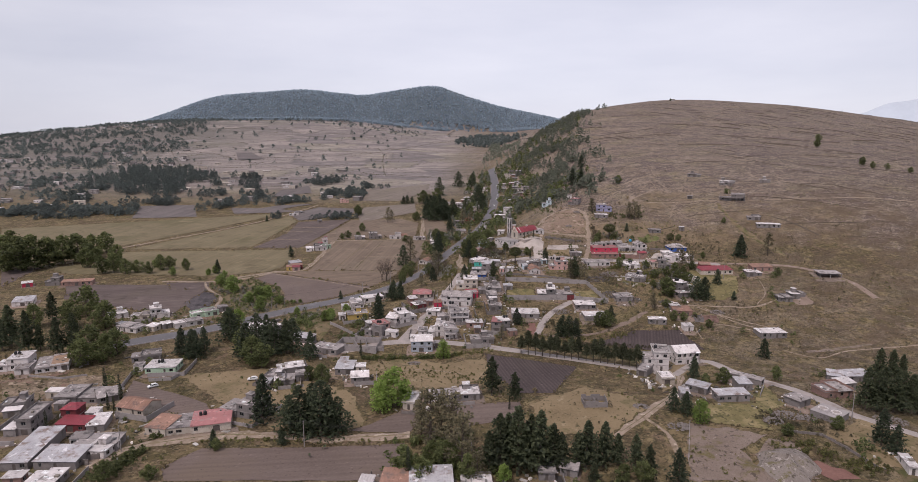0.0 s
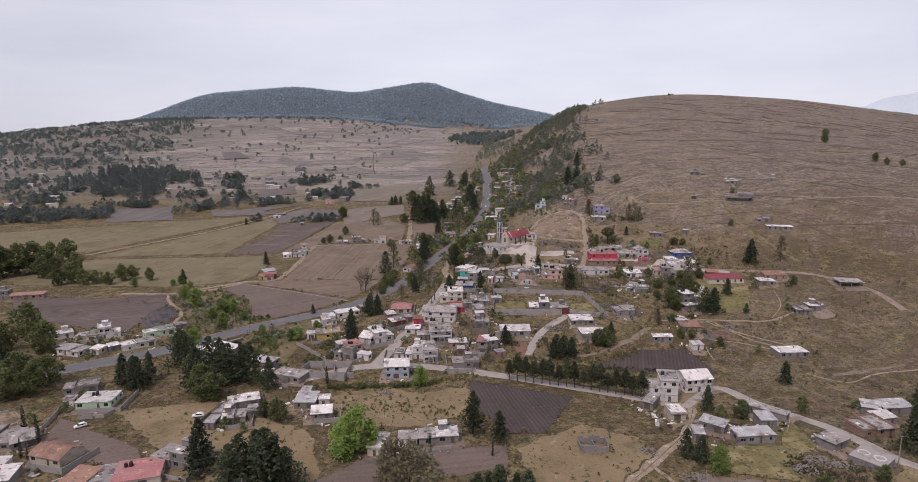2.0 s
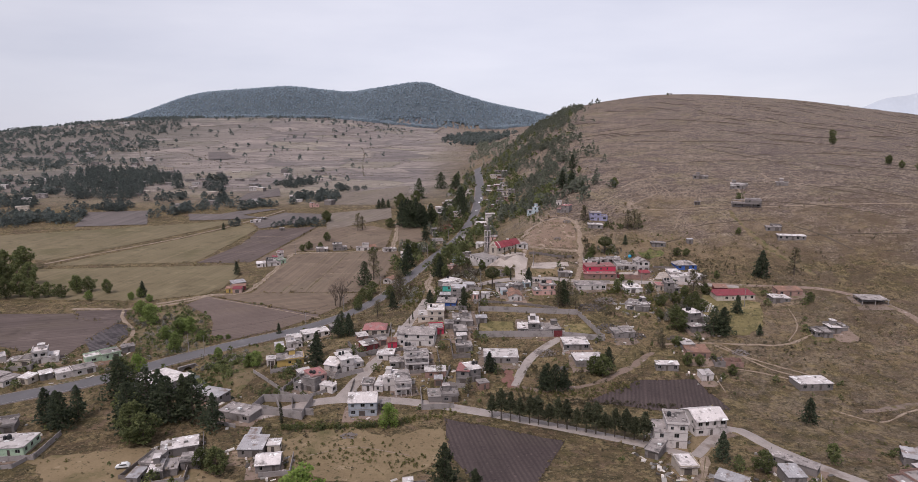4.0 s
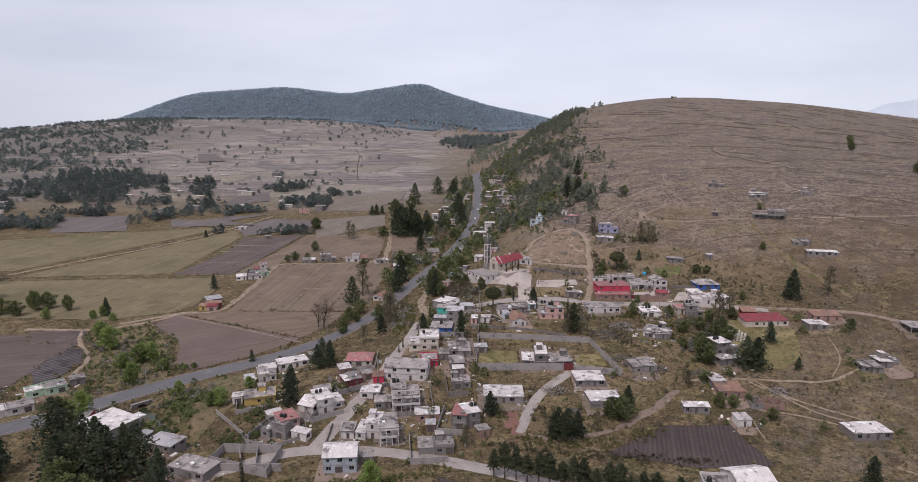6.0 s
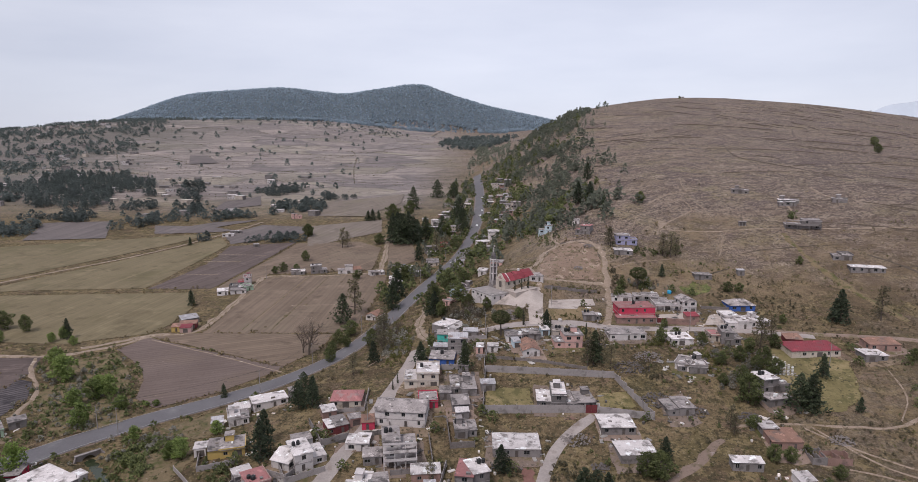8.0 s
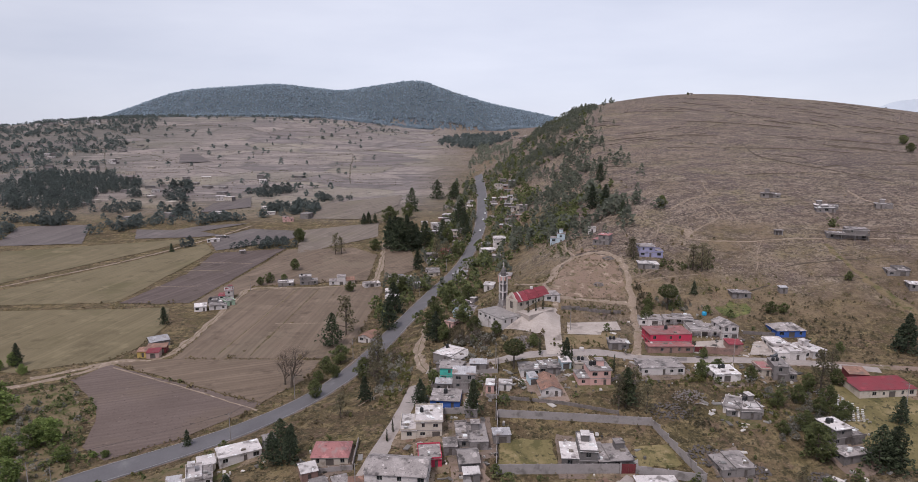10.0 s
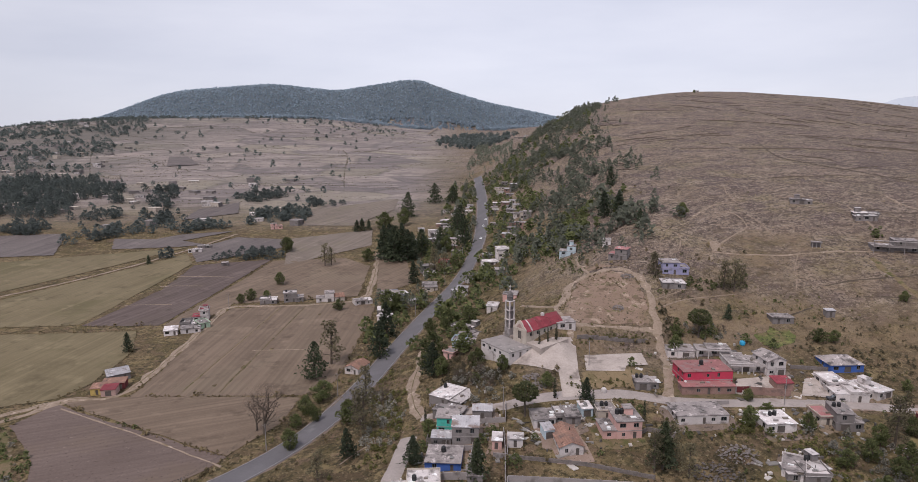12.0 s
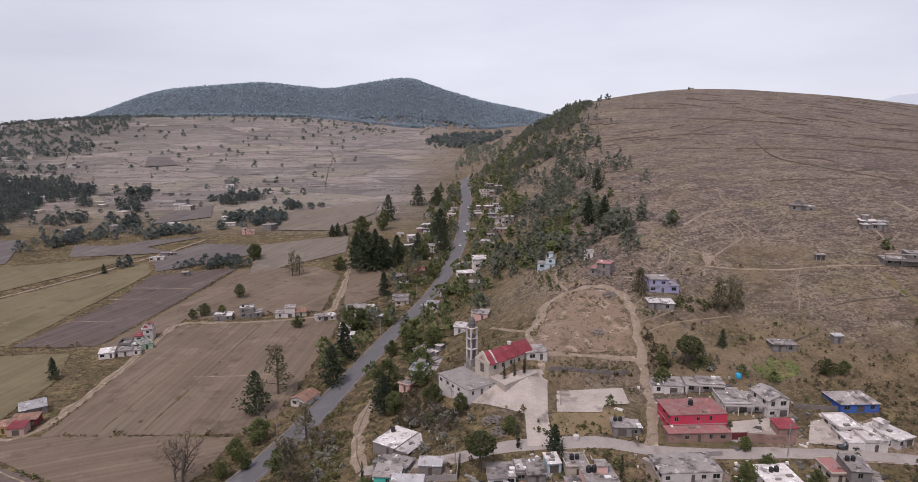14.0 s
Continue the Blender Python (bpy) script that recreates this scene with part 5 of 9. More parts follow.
def ruin(x, y, rot, w, d, material=None):
    """Roofless walls of a building left unfinished, lower in places."""
    rng = random.Random(int(x * 3 + y))
    thing = tagged(new("unfinished_building"), "roofless unfinished block walls standing in dry grass", "building")
    base = z_at(x, y)
    thing.matrix_basis = pose(x, y, base, 0, 0, rot)
    for x0, x1, y0, y1 in ((-w / 2, w / 2, 0, .16), (-w / 2, w / 2, d - .16, d), (-w / 2, -w / 2 + .16, .16, d - .16), (w / 2 - .16, w / 2, .16, d - .16), (-.08, .08, .16, d - .16)):
        along_x = x1 - x0 > y1 - y0
        n = max(2, int(max(x1 - x0, y1 - y0) / 1.6))
        lo, hi = (x0, x1) if along_x else (y0, y1)
        outline = [(hi, -1.0), (lo, -1.0)]
        for i in range(n):
            h = rng.choice((2.3, 2.2, 2.0, 1.5, 2.6)) + i * .001
            outline += [(lo + (hi - lo) * i / n, h), (lo + (hi - lo) * (i + 1) / n, h)]
        bm = bmesh.new()
        prism(bm, outline, (y0, y1) if along_x else (-x1, -x0))
        if not along_x:
            bm.transform(Matrix.Rotation(radians(90), 4, "Z"))
        part("wall", bm, material or wall_material("block"), thing)


# ---- trees ----


def sprays(rng, centres, size, flat=.55):
    """Leaf sprays: a few small bent blades round each centre, as vertices and triangles."""
    verts, faces = [], []
    for c, s in centres:
        for _ in range(2):
            d = Vector((rng.gauss(0, 1), rng.gauss(0, 1), rng.gauss(0, flat))).normalized()
            side = d.cross(Vector((rng.gauss(0, 1), rng.gauss(0, 1), rng.gauss(0, 1)))).normalized()
            r = size * s * rng.uniform(.8, 1.5)
            k = len(verts)
            p = Vector(c)
            verts += [p - d * r * .4 - side * r * .35, p - d * r * .35 + side * r * .4, p + d * r * .75 + side * r * .18, p + d * r * .7 - side * r * .22]
            faces += [(k, k + 1, k + 2, k + 3)]
    return verts, faces


def limb(bm, a, b, r0, r1, n=5):
    a, b = Vector(a), Vector(b)
    q = (b - a).to_track_quat("Z", "Y").to_matrix()
    lo = [bm.verts.new(a + q @ Vector((r0 * math.cos(i * math.tau / n), r0 * math.sin(i * math.tau / n), 0))) for i in range(n)]
    hi = [bm.verts.new(b + q @ Vector((r1 * math.cos(i * math.tau / n), r1 * math.sin(i * math.tau / n), 0))) for i in range(n)]
    for i in range(n):
        bm.faces.new((lo[i], lo[(i + 1) % n], hi[(i + 1) % n], hi[i]))


def tree_meshes(kind, variant):
    """Trunk with limbs, and crown, of a tree one unit high."""
    rng = random.Random(f"{kind}{variant}")
    bm = bmesh.new()
    centres = []
    lean = Vector((rng.uniform(-.03, .03), rng.uniform(-.03, .03), 0))
    if kind in ("fir", "cypress", "cedar", "pine", "roadpine"):
        limb(bm, (0, 0, -.05), lean + Vector((0, 0, .95)), .022, .003, 6)
        wide = {"fir": .33, "cedar": .42, "cypress": .07, "pine": .25, "roadpine": .25}[kind]
        for _ in range(900 if kind != "cypress" else 260):
            t = rng.random() ** .8
            z = {"cypress": .03, "pine": .17, "roadpine": .4}.get(kind, .1) + t * (.8 if kind == "pine" else .58 if kind == "roadpine" else .88)
            whorl = .82 + .18 * math.sin(z * 46 + rng.uniform(-.6, .6)) if kind != "cypress" else 1
            r = wide * (1 - t) ** {"cypress": .45, "pine": .6, "roadpine": .55, "fir": .64, "cedar": .56}.get(kind, .8) * whorl * rng.uniform(.35, 1.08) + .008
            if kind == "cypress":
                r *= min(1, .5 + t * 3)
            a = rng.uniform(0, math.tau)
            bulge = 1 + .22 * math.sin(a * 3 + variant * 2) + (.3 * math.sin(z * 17 + a * 2 + variant) if kind in ("pine", "roadpine") else .34 * math.sin(z * 12 + a * 2 + variant * 1.7) if kind == "cedar" else .24 * math.sin(z * 14 + a * 2 + variant * 2.3)) if kind != "cypress" else 1
            centres.append((lean * z + Vector((r * bulge * math.cos(a), r * bulge * math.sin(a), z - r * .25)), 1.15 - .6 * t))
        for i in range(14 if kind != "cypress" else 0):
            z, a = .14 + i * .055, i * 2.4
            r = wide * .8 * (1 - z)
            limb(bm, (0, 0, z), (r * math.cos(a), r * math.sin(a), z - .03), .007, .002, 4)
        size = .042 if kind != "cypress" else .032
    elif kind == "umbrella":
        limb(bm, (0, 0, -.05), (.02, 0, .5), .035, .025, 7)
        for i in range(9):
            a = i * .7
            e = Vector((.3 * math.cos(a), .3 * math.sin(a), .72))
            limb(bm, (.02, 0, .48), e, .016, .006, 5)
        for _ in range(760):
            g = Vector((rng.gauss(0, 1), rng.gauss(0, 1), rng.gauss(0, 1))).normalized() * rng.uniform(.75, 1.05)
            centres.append((Vector((g.x * .36, g.y * .36, .68 + g.z * (.28 if g.z > 0 else .2))), 1))
        size = .045
    elif kind == "bare":
        def branch(p, d, length, r, depth):
            e = p + d * length
            limb(bm, p, e, r, r * .62, 5 if depth < 3 else 3)
            if depth == 5:
                return
            for _ in range(3 if depth else 4):
                nd = (d + Vector((rng.gauss(0, .55), rng.gauss(0, .55), rng.gauss(.12, .3)))).normalized()
                branch(e if rng.random() < .7 else p + d * length * .7, nd, length * rng.uniform(.6, .82), r * .58, depth + 1)
        branch(Vector((0, 0, -.04)), Vector((.05, 0, 1)).normalized(), .27, .032, 0)
        for _ in range(420):
            g = Vector((rng.gauss(0, 1), rng.gauss(0, 1), rng.gauss(0, 1))).normalized() * rng.uniform(.5, 1.05)
            centres.append((Vector((g.x * .36, g.y * .36, .64 + g.z * .3)), .5))
        size = .026
    else:
        # limbs that end in clumps of sprays
        n, lo, spread_w, clump, per, size = {"roadpine": (12, .38, .19, .075, 20, .045), "leafy": (18, .03, .40, .15, 66, .046), "pine": (26, .13, .2, .07, 30, .042), "gum": (17, .2, .22, .085, 30, .028), "willow": (10, .05, .33, .19, 90, .042), "broad": (18, .03, .40, .14, 56, .045)}[kind]
        trunk_top = .8 if kind in ("pine", "gum", "roadpine") else .5
        limb(bm, (0, 0, -.05), lean + Vector((0, 0, trunk_top)), .026, .009, 6)
        for i in range(n):
            t = i / (n - 1)
            a = i * 2.4 + rng.uniform(-.5, .5)
            if kind in ("pine", "gum", "roadpine"):
                z = lo + t * (.93 - lo)
                r = spread_w * (1.15 - t * (1.05 if kind == "pine" else .75)) * rng.uniform(.45, 1.15)
                c = Vector((r * math.cos(a), r * math.sin(a), z))
                start = lean * z + Vector((0, 0, max(.2, min(trunk_top, z - .1))))
            else:
                u = rng.uniform(0, 1)
                z = lo + .14 + (.95 - lo - .2) * t
                r = spread_w * math.sqrt(max(.05, 1 - (2 * t - .85) ** 2)) * rng.uniform(.4, 1.0)
                c = Vector((r * math.cos(a), r * math.sin(a), z))
                start = lean * .4 + Vector((0, 0, rng.uniform(.2, trunk_top)))
            limb(bm, start, c, .009, .003, 4)
            for _ in range(per):
                g = Vector((rng.gauss(0, 1), rng.gauss(0, 1), rng.gauss(0, .8)))
                g = g.normalized() * clump * rng.uniform(.55, 1.1) * (1.15 - (.6 if kind == "pine" else .3) * t)
                if kind == "willow" and g.z < 0:
                    g.z *= 1.6
                centres.append((c + g, 1))
    v, f = sprays(rng, centres, size)
    trunk = done("trunk", bm, BARK)
    return trunk, mesh("crown", v, f, LEAF[kind])


TREE_WORDS = {"fir": ("dark green conical fir with drooping boughs", "fir tree"), "cedar": ("broad dark green cedar with heavy boughs", "cedar tree"), "roadpine": ("slender pine with a bare lower trunk", "pine tree"), "pine": ("tall ragged dark green pine", "pine tree"), "gum": ("tall olive-grey eucalyptus with a thin crown", "eucalyptus"),
              "willow": ("bright fresh-green leafy willow", "willow tree"), "broad": ("dull green broad-leaved tree with uneven crown", "tree"), "cypress": ("narrow dark column of an Italian cypress", "cypress"),
              "umbrella": ("round-crowned umbrella pine on a bare trunk", "pine tree"), "leafy": ("fresh mid-green leafy tree by the stream", "tree"), "bare": ("leafless grey tree with fine twigs", "bare tree")}
TREES = {}
tree_rng = random.Random(11)


def tree(kind, x, y, tall):
    variant = tree_rng.randrange(4)
    if (kind, variant) not in TREES:
        TREES[kind, variant] = tree_meshes(kind, variant)
    trunk, crown = TREES[kind, variant]
    tall = max(2.0, tall)
    label, category = TREE_WORDS[kind]
    if tall < 3.6 and kind == "broad":
        label, category = "low rounded dull green shrub", "shrub"
    thing = tagged(new("tree"), label, category, "trees of the valley")
    s = tall * tree_rng.uniform(.94, 1.06)
    wide = s * tree_rng.uniform(.88, 1.15) * (1.25 if tall < 4 else 1)
    thing.matrix_basis = pose(x, y, z_at(x, y), 0, 0, tree_rng.uniform(0, 360)) @ Matrix.Diagonal((wide, wide, s, 1))
    part("trunk", trunk, None, thing)
    part("crown", crown, None, thing)


def thicket(pts, wide, n, h0, h1, leaf, blades=30):
    """Bushes that crowd along a line: a ditch, a bank or a verge."""
    rng = np.random.default_rng(int(abs(pts[0][0]) * 10) + n)
    along = np.cumsum([0] + [math.hypot(b[0] - a[0], b[1] - a[1]) for a, b in zip(pts, pts[1:])])
    s = rng.uniform(0, along[-1], n)
    s = s + rng.normal(0, 1.5, n)
    x = np.interp(s, along, [q[0] for q in pts]) + rng.normal(0, wide / 2, n)
    y = np.interp(s, along, [q[1] for q in pts]) + rng.normal(0, wide / 2, n)
    spots = free(np.stack([x, y, h0 + (h1 - h0) * rng.random(n) ** 1.6], -1), False, -.6)
    return scatter("scrub", spots, blades, LEAF[leaf], "bushes and weeds crowding a bank or ditch", "bushes", "round", n)


def scatter(name, spots, blades, material, label, category, shape="cone", seed=1, lay=.6, big=1.0):
    """Far woods or scrub that nobody could count: many small crowns in one mesh. spots: x, y, height."""
    rng = np.random.default_rng(seed)
    spots = np.asarray(spots, float)
    n = len(spots)
    z = height(spots[:, 0], spots[:, 1])
    t = rng.random((n, blades)) ** .8
    if shape == "cone":
        r = .30 * (1 - t) ** .75 * rng.uniform(.4, 1.1, (n, blades)) + .02
        up = .06 + t * .9
    else:
        r = .55 * np.sqrt(np.clip(1 - (2 * t - .8) ** 2, .05, 1)) * rng.uniform(.3, 1, (n, blades))
        up = .02 + t * .9
    a = rng.uniform(0, math.tau, (n, blades))
    tall = spots[:, 2:3]
    fat = tall * rng.uniform(.8, 1.25, (n, 1))
    c = np.stack([spots[:, :1] + fat * r * np.cos(a), spots[:, 1:2] + fat * r * np.sin(a), z[:, None] + tall * up], -1)
    d = rng.normal(size=(n, blades, 3)) * (1, 1, lay)
    d /= np.linalg.norm(d, axis=-1, keepdims=True)
    e = np.cross(d, rng.normal(size=(n, blades, 3)) * ((1, 1, 1) if lay < 1 else (1, 1, .3)))
    e /= np.linalg.norm(e, axis=-1, keepdims=True)
    size = (big * tall * (.155 if shape == "cone" else .26) * math.sqrt(26 / blades))[..., None] * rng.uniform(.7, 1.3, (n, blades, 1))
    v = np.stack([c - d * size * .5 - e * size * .45, c - d * size * .45 + e * size * .5, c + d * size * .8 + e * size * .2, c + d * size * .75 - e * size * .25], 2).reshape(-1, 3)
    me = bpy.data.meshes.new(name)
    k = len(v) // 4
    me.vertices.add(len(v))
    me.vertices.foreach_set("co", v.ravel().astype(np.float32))
    me.loops.add(k * 4)
    me.loops.foreach_set("vertex_index", np.arange(k * 4, dtype=np.int32))
    me.polygons.add(k)
    me.polygons.foreach_set("loop_start", np.arange(0, k * 4, 4, dtype=np.int32))
    me.update()
    me.validate()
    me.materials.append(material)
    return tagged(new(name, me), label, category, kind="stuff")

# ---- the church and its hall ----


def church(x, y, rot, w, d):
    base = 32.25
    thing = tagged(new("church"), "small cream church with a red barrel-like roof and white bands", "church")
    thing.matrix_basis = pose(x, y, base, 0, 0, rot)
    wm = wall_material("cream")
    holes = {0: [(w / 2 - .9, w / 2 + .9, 0, 2.9)], 1: [(2 + i * 3.4, 3 + i * 3.4, 1.3, 2.7) for i in range(4)], 3: [(2 + i * 3.4, 3 + i * 3.4, 1.3, 2.7) for i in range(4)]}
    bm = bmesh.new()
    shell(bm, w, d, -4, 3.5, holes)
    part("wall", bm, wm, thing)
    for side in (1, 3):
        for u0, u1, a0, a1 in holes[side]:
            fm, pm = window_mesh(1.0, 1.4)
            win = part("window", fm, None, thing, "", side_pose(side, (u0 + u1) / 2, a0, w, d))
            part("pane", pm, None, win)
    part("door", door_mesh(1.8, 2.9), None, thing, "brown timber church door", side_pose(0, w / 2, 0, w, d))
    span, rise = w, 3.0
    sec = [(-span / 2 - .3, 3.3), (-span / 4, 3.5 + rise * .64), (0, 3.5 + rise), (span / 4, 3.5 + rise * .64), (span / 2 + .3, 3.3)]
    lower = [(a, b - .18) for a, b in sec[::-1]]
    # three lengths of roof, each a little higher than the one before it
    ends = (.32, d * .36, d * .68, d + .2)
    for k, (v0, v1) in enumerate(zip(ends, ends[1:])):
        bm = bmesh.new()
        prism(bm, [(p, q + k * .22) for p, q in sec + lower], (v0, v1 + .1))
        part("roof", bm, roof_material("redsheet"), thing)
        bm = bmesh.new()
        prism(bm, [(p * 1.01, q + k * .22 + .08) for p, q in sec] + [(p, q + k * .22 + .01) for p, q in sec[::-1]], (v1 - .05, v1 + .16))
        part("roof_band", bm, roof_material("redpaint"), thing)
    bm = bmesh.new()
    prism(bm, [(p * 1.01, q + .09) for p, q in sec] + [(p, q + .012) for p, q in sec[::-1]], (d * .14, d * .14 + .6))
    part("roof_band", bm, wall_material("white"), thing, "white band across the red roof")
    # curved front gable, taller than the roof
    outline = [(-w / 2 - .1, 3.5), (-w / 2 - .1, 4.0), (-w * .3, 4.9), (-w * .2, 6.1), (0, 6.9), (w * .2, 6.1), (w * .3, 4.9), (w / 2 + .1, 4.0), (w / 2 + .1, 3.5)]
    bm = bmesh.new()
    prism(bm, outline, (-.05, .3))
    part("front_gable", bm, wm, thing)
    bm = bmesh.new()
    prism(bm, [(a * .45, 4.1 + (b - 3.5) * .45) for a, b in outline], (-.09, -.052))
    part("gable_panel", bm, wall_material("rosebrick"), thing)
    bm = bmesh.new()
    tube(bm, 0, d * .62, 3.5 + rise + .1, 3.5 + rise + 1.0, .7, .7, 10)
    part("skylight", bm, wall_material("white"), thing)
    # bell tower
    tx, ty = -7.4, 1.8
    tower = part("bell_tower", done_box(tx - 1.35, tx + 1.35, ty - 1.35, ty + 1.35, -5, 1.9, CONCRETE), None, thing, "white openwork bell tower with a dark dome")
    white = wall_material("white")
    for lvl in range(3):
        z = 1.9 + lvl * 3.5
        for sx in (-1, 1):
            for sy in (-1, 1):
                bm = bmesh.new()
                box(bm, tx + sx * 1.1 - .22, tx + sx * 1.1 + .22, ty + sy * 1.1 - .22, ty + sy * 1.1 + .22, z, z + 3.2)
                part("tower_column", bm, white, tower)
        bm = bmesh.new()
        box(bm, tx - 1.4, tx + 1.4, ty - 1.4, ty + 1.4, z + 3.2, z + 3.5)
        part("tower_slab", bm, white, tower)
        bm = bmesh.new()
        box(bm, tx - .85, tx + .85, ty - .85, ty + .85, z, z + (1.1 if lvl == 2 else 3.2))
        part("tower_core", bm, wall_material("charcoal"), tower)
    bm = bmesh.new()
    z = 12.4
    prof = ((0, 1.15), (1.3, 1.15), (1.5, 1.35), (1.7, 1.1), (2.6, .95), (3.3, .5), (3.7, .2))
    rings = [[bm.verts.new((tx + r * math.cos(i * math.tau / 8), ty + r * math.sin(i * math.tau / 8), z + q)) for i in range(8)] for q, r in prof]
    for a, b in zip(rings, rings[1:]):
        for i in range(8):
            bm.faces.new((a[i], a[(i + 1) % 8], b[(i + 1) % 8], b[i]))
    bm.faces.new(rings[0])
    bm.faces.new(rings[-1])
    part("dome", bm, wall_material("charcoal"), tower)
    bm = bmesh.new()
    tube(bm, tx, ty, z + 3.6, z + 4.1, .32, .32, 8)
    box(bm, tx - .08, tx + .08, ty - .08, ty + .08, z + 4.1, z + 5.9)
    box(bm, tx - .55, tx + .55, ty - .08, ty + .08, z + 5.0, z + 5.2)
    part("cross", bm, white, tower)


def done_box(x0, x1, y0, y1, z0, z1, material):
    bm = bmesh.new()
    box(bm, x0, x1, y0, y1, z0, z1)
    return done("block", bm, material)


church(39.2, 440.2, -54, 6.8, 18.4)
house(38.6, 432.3, 34, 10, 16, 1, "white", "cistern", "flat", 0, "broad parish hall with a flat concrete roof", False)
house(57.5, 446.5, 10, 7.0, 7, 1, "white", "slab", "flat", 0, "white annexe behind the church", False)


def terrace(pts, low, top):
    """Raised paved platform on which the church stands, with a kerb round its edge."""
    bm = bmesh.new()
    a = [bm.verts.new((*q, low)) for q in pts]
    b = [bm.verts.new((*q, top)) for q in pts]
    bm.faces.new(b)
    bm.faces.new(a[::-1])
    for i in range(len(pts)):
        j = (i + 1) % len(pts)
        bm.faces.new((a[i], a[j], b[j], b[i]))
    tagged(new("terrace", done("terrace", bm, CONCRETE_YARD)), "raised concrete terrace round the church", "terrace", kind="structure")


terrace(((33.9, 448.8), (43.1, 435.3), (45.6, 431.2), (57.2, 441), (53, 447), (41, 455)), 26, 31.6)

# ---- village houses ----
house(-137.3, 178.9, 4, 8.3, 22, 1, "block", "tin", "lean", 0)
house(-151.3, 199.0, 5, 8.8, 16, 2, "block", "slab", "flat", 0)
house(-125.0, 179.4, -1, 13.2, 9, 1, "block", "tin", "lean", 0)
house(-119.6, 186.1, -7, 13.4, 8, 1, "white", "white", "flat", 0)
house(-117.2, 189.9, 5, 10.6, 9, 1, "block", "slab", "flat", 0)
house(-135.2, 204.3, -3, 10.7, 6, 1, "maroon", "redsheet", "lean", 0, "low maroon house with a red sheet roof")
house(-139.4, 210.7, -0, 5.5, 6, 2, "maroon", "redsheet", "hip", 0, "two-storey maroon house with a red hipped roof")
house(-126.2, 203.7, 13, 5.6, 10, 1, "block", "white", "flat", 0)
house(-121.2, 217.4, -17, 12.2, 9, 1, "cream", "tile", "gable", 0)
house(-89.8, 202.6, 16, 21.1, 13, 1, "cream", "redpaint", "flat", 1, "long cream house with a faded red flat roof")
house(-104.2, 201.0, -13, 7.9, 9, 1, "cream", "tile", "lean", 0)
house(-80.9, 212.9, -19, 15.3, 11, 2, "block", "slab", "flat", 0, "two-storey bare block house with open ground floor")
house(-129.0, 258.1, 5, 12.7, 10, 1, "mint", "white", "plain", 1, "pale green house with a whitewashed flat roof")
house(-147.2, 227.0, 4, 15.8, 14, 1, "block", "slab", "flat", 0)
house(-135.0, 228.6, 35, 7.4, 9, 1, "block", "slab", "gable", 0)
house(-166.3, 220.3, 14, 8.7, 9, 1, "block", "slab", "flat", 0)
house(-194.8, 260.5, 14, 12.7, 10, 2, "white", "white", "flat", 1)
house(-177.0, 260.1, 26, 12.5, 16, 1, "white", "earth", "flat", 0)
house(-187.7, 256.5, 14, 5.5, 8, 1, "white", "slab", "flat", 0)
house(-261.4, 365.0, 21, 10.7, 10, 1, "white", "tin", "lean", 0)
house(-289.3, 411.1, 33, 5.9, 7, 1, "red", "white", "flat", 0)
house(-274.5, 413.4, 10, 9.0, 8, 2, "block", "slab", "flat", 0)
house(-258.6, 415.0, 14, 19.2, 6, 1, "brick", "tile", "lean", 0)
house(-167.4, 340.9, 27, 9.8, 9, 2, "white", "white", "flat", 0)
house(-176.8, 336.4, 13, 10.2, 9, 1, "cream", "slab", "flat", 0)
house(-173.6, 315.7, -18, 12.4, 9, 1, "white", "slab", "flat", 0)
house(-190.2, 340.2, 37, 9.4, 8, 1, "white", "white", "flat", 0)
house(-144.3, 325.0, 40, 14.5, 8, 1, "white", "slab", "flat", 0)
house(-142.2, 342.7, 41, 13.7, 8, 1, "mint", "slab", "flat", 0)
house(-142.0, 272.4, 22, 12.0, 8, 1, "block", "slab", "flat", 0)
house(-71.0, 242.6, 13, 7.6, 8, 1, "block", "white", "flat", 0)
house(-71.8, 256.4, 21, 10.8, 8, 1, "block", "white", "flat", 0)
house(-77.6, 246.5, -10, 4.4, 8, 1, "block", "slab", "flat", 0)
house(-49.0, 254.6, -1, 7.8, 8, 1, "block", "tin", "lean", 0)
house(-40.7, 245.1, 8, 7.1, 7, 1, "block", "white", "gable", 0)
house(-18.8, 217.8, -12, 4.1, 10, 1, "cream", "white", "flat", 0)
house(1.5, 223.1, 5, 12.7, 8, 1, "block", "white", "flat", 1)
house(84.2, 255.1, -9, 10.1, 10, 3, "white", "slab", "flat", 1, "three-storey grey and white house with balconies")
house(83.1, 236.8, 1, 5.2, 7, 1, "cream", "white", "flat", 0)
house(75.7, 247.9, -35, 4.2, 8, 1, "block", "slab", "flat", 0)
house(101.1, 265.1, 9, 11.1, 10, 2, "white", "white", "gable", 0, "white house with a broad shallow gable")
house(90.5, 227.4, -39, 8.0, 5, 1, "block", "tin", "lean", 0)
house(83.9, 220.0, -9, 3.3, 5, 1, "block", "tin", "lean", 0)
house(101.4, 218.6, 5, 12.2, 5, 1, "block", "tin", "lean", 0)
house(110.9, 230.1, 1, 5.2, 6, 1, "block", "tin", "lean", 0)
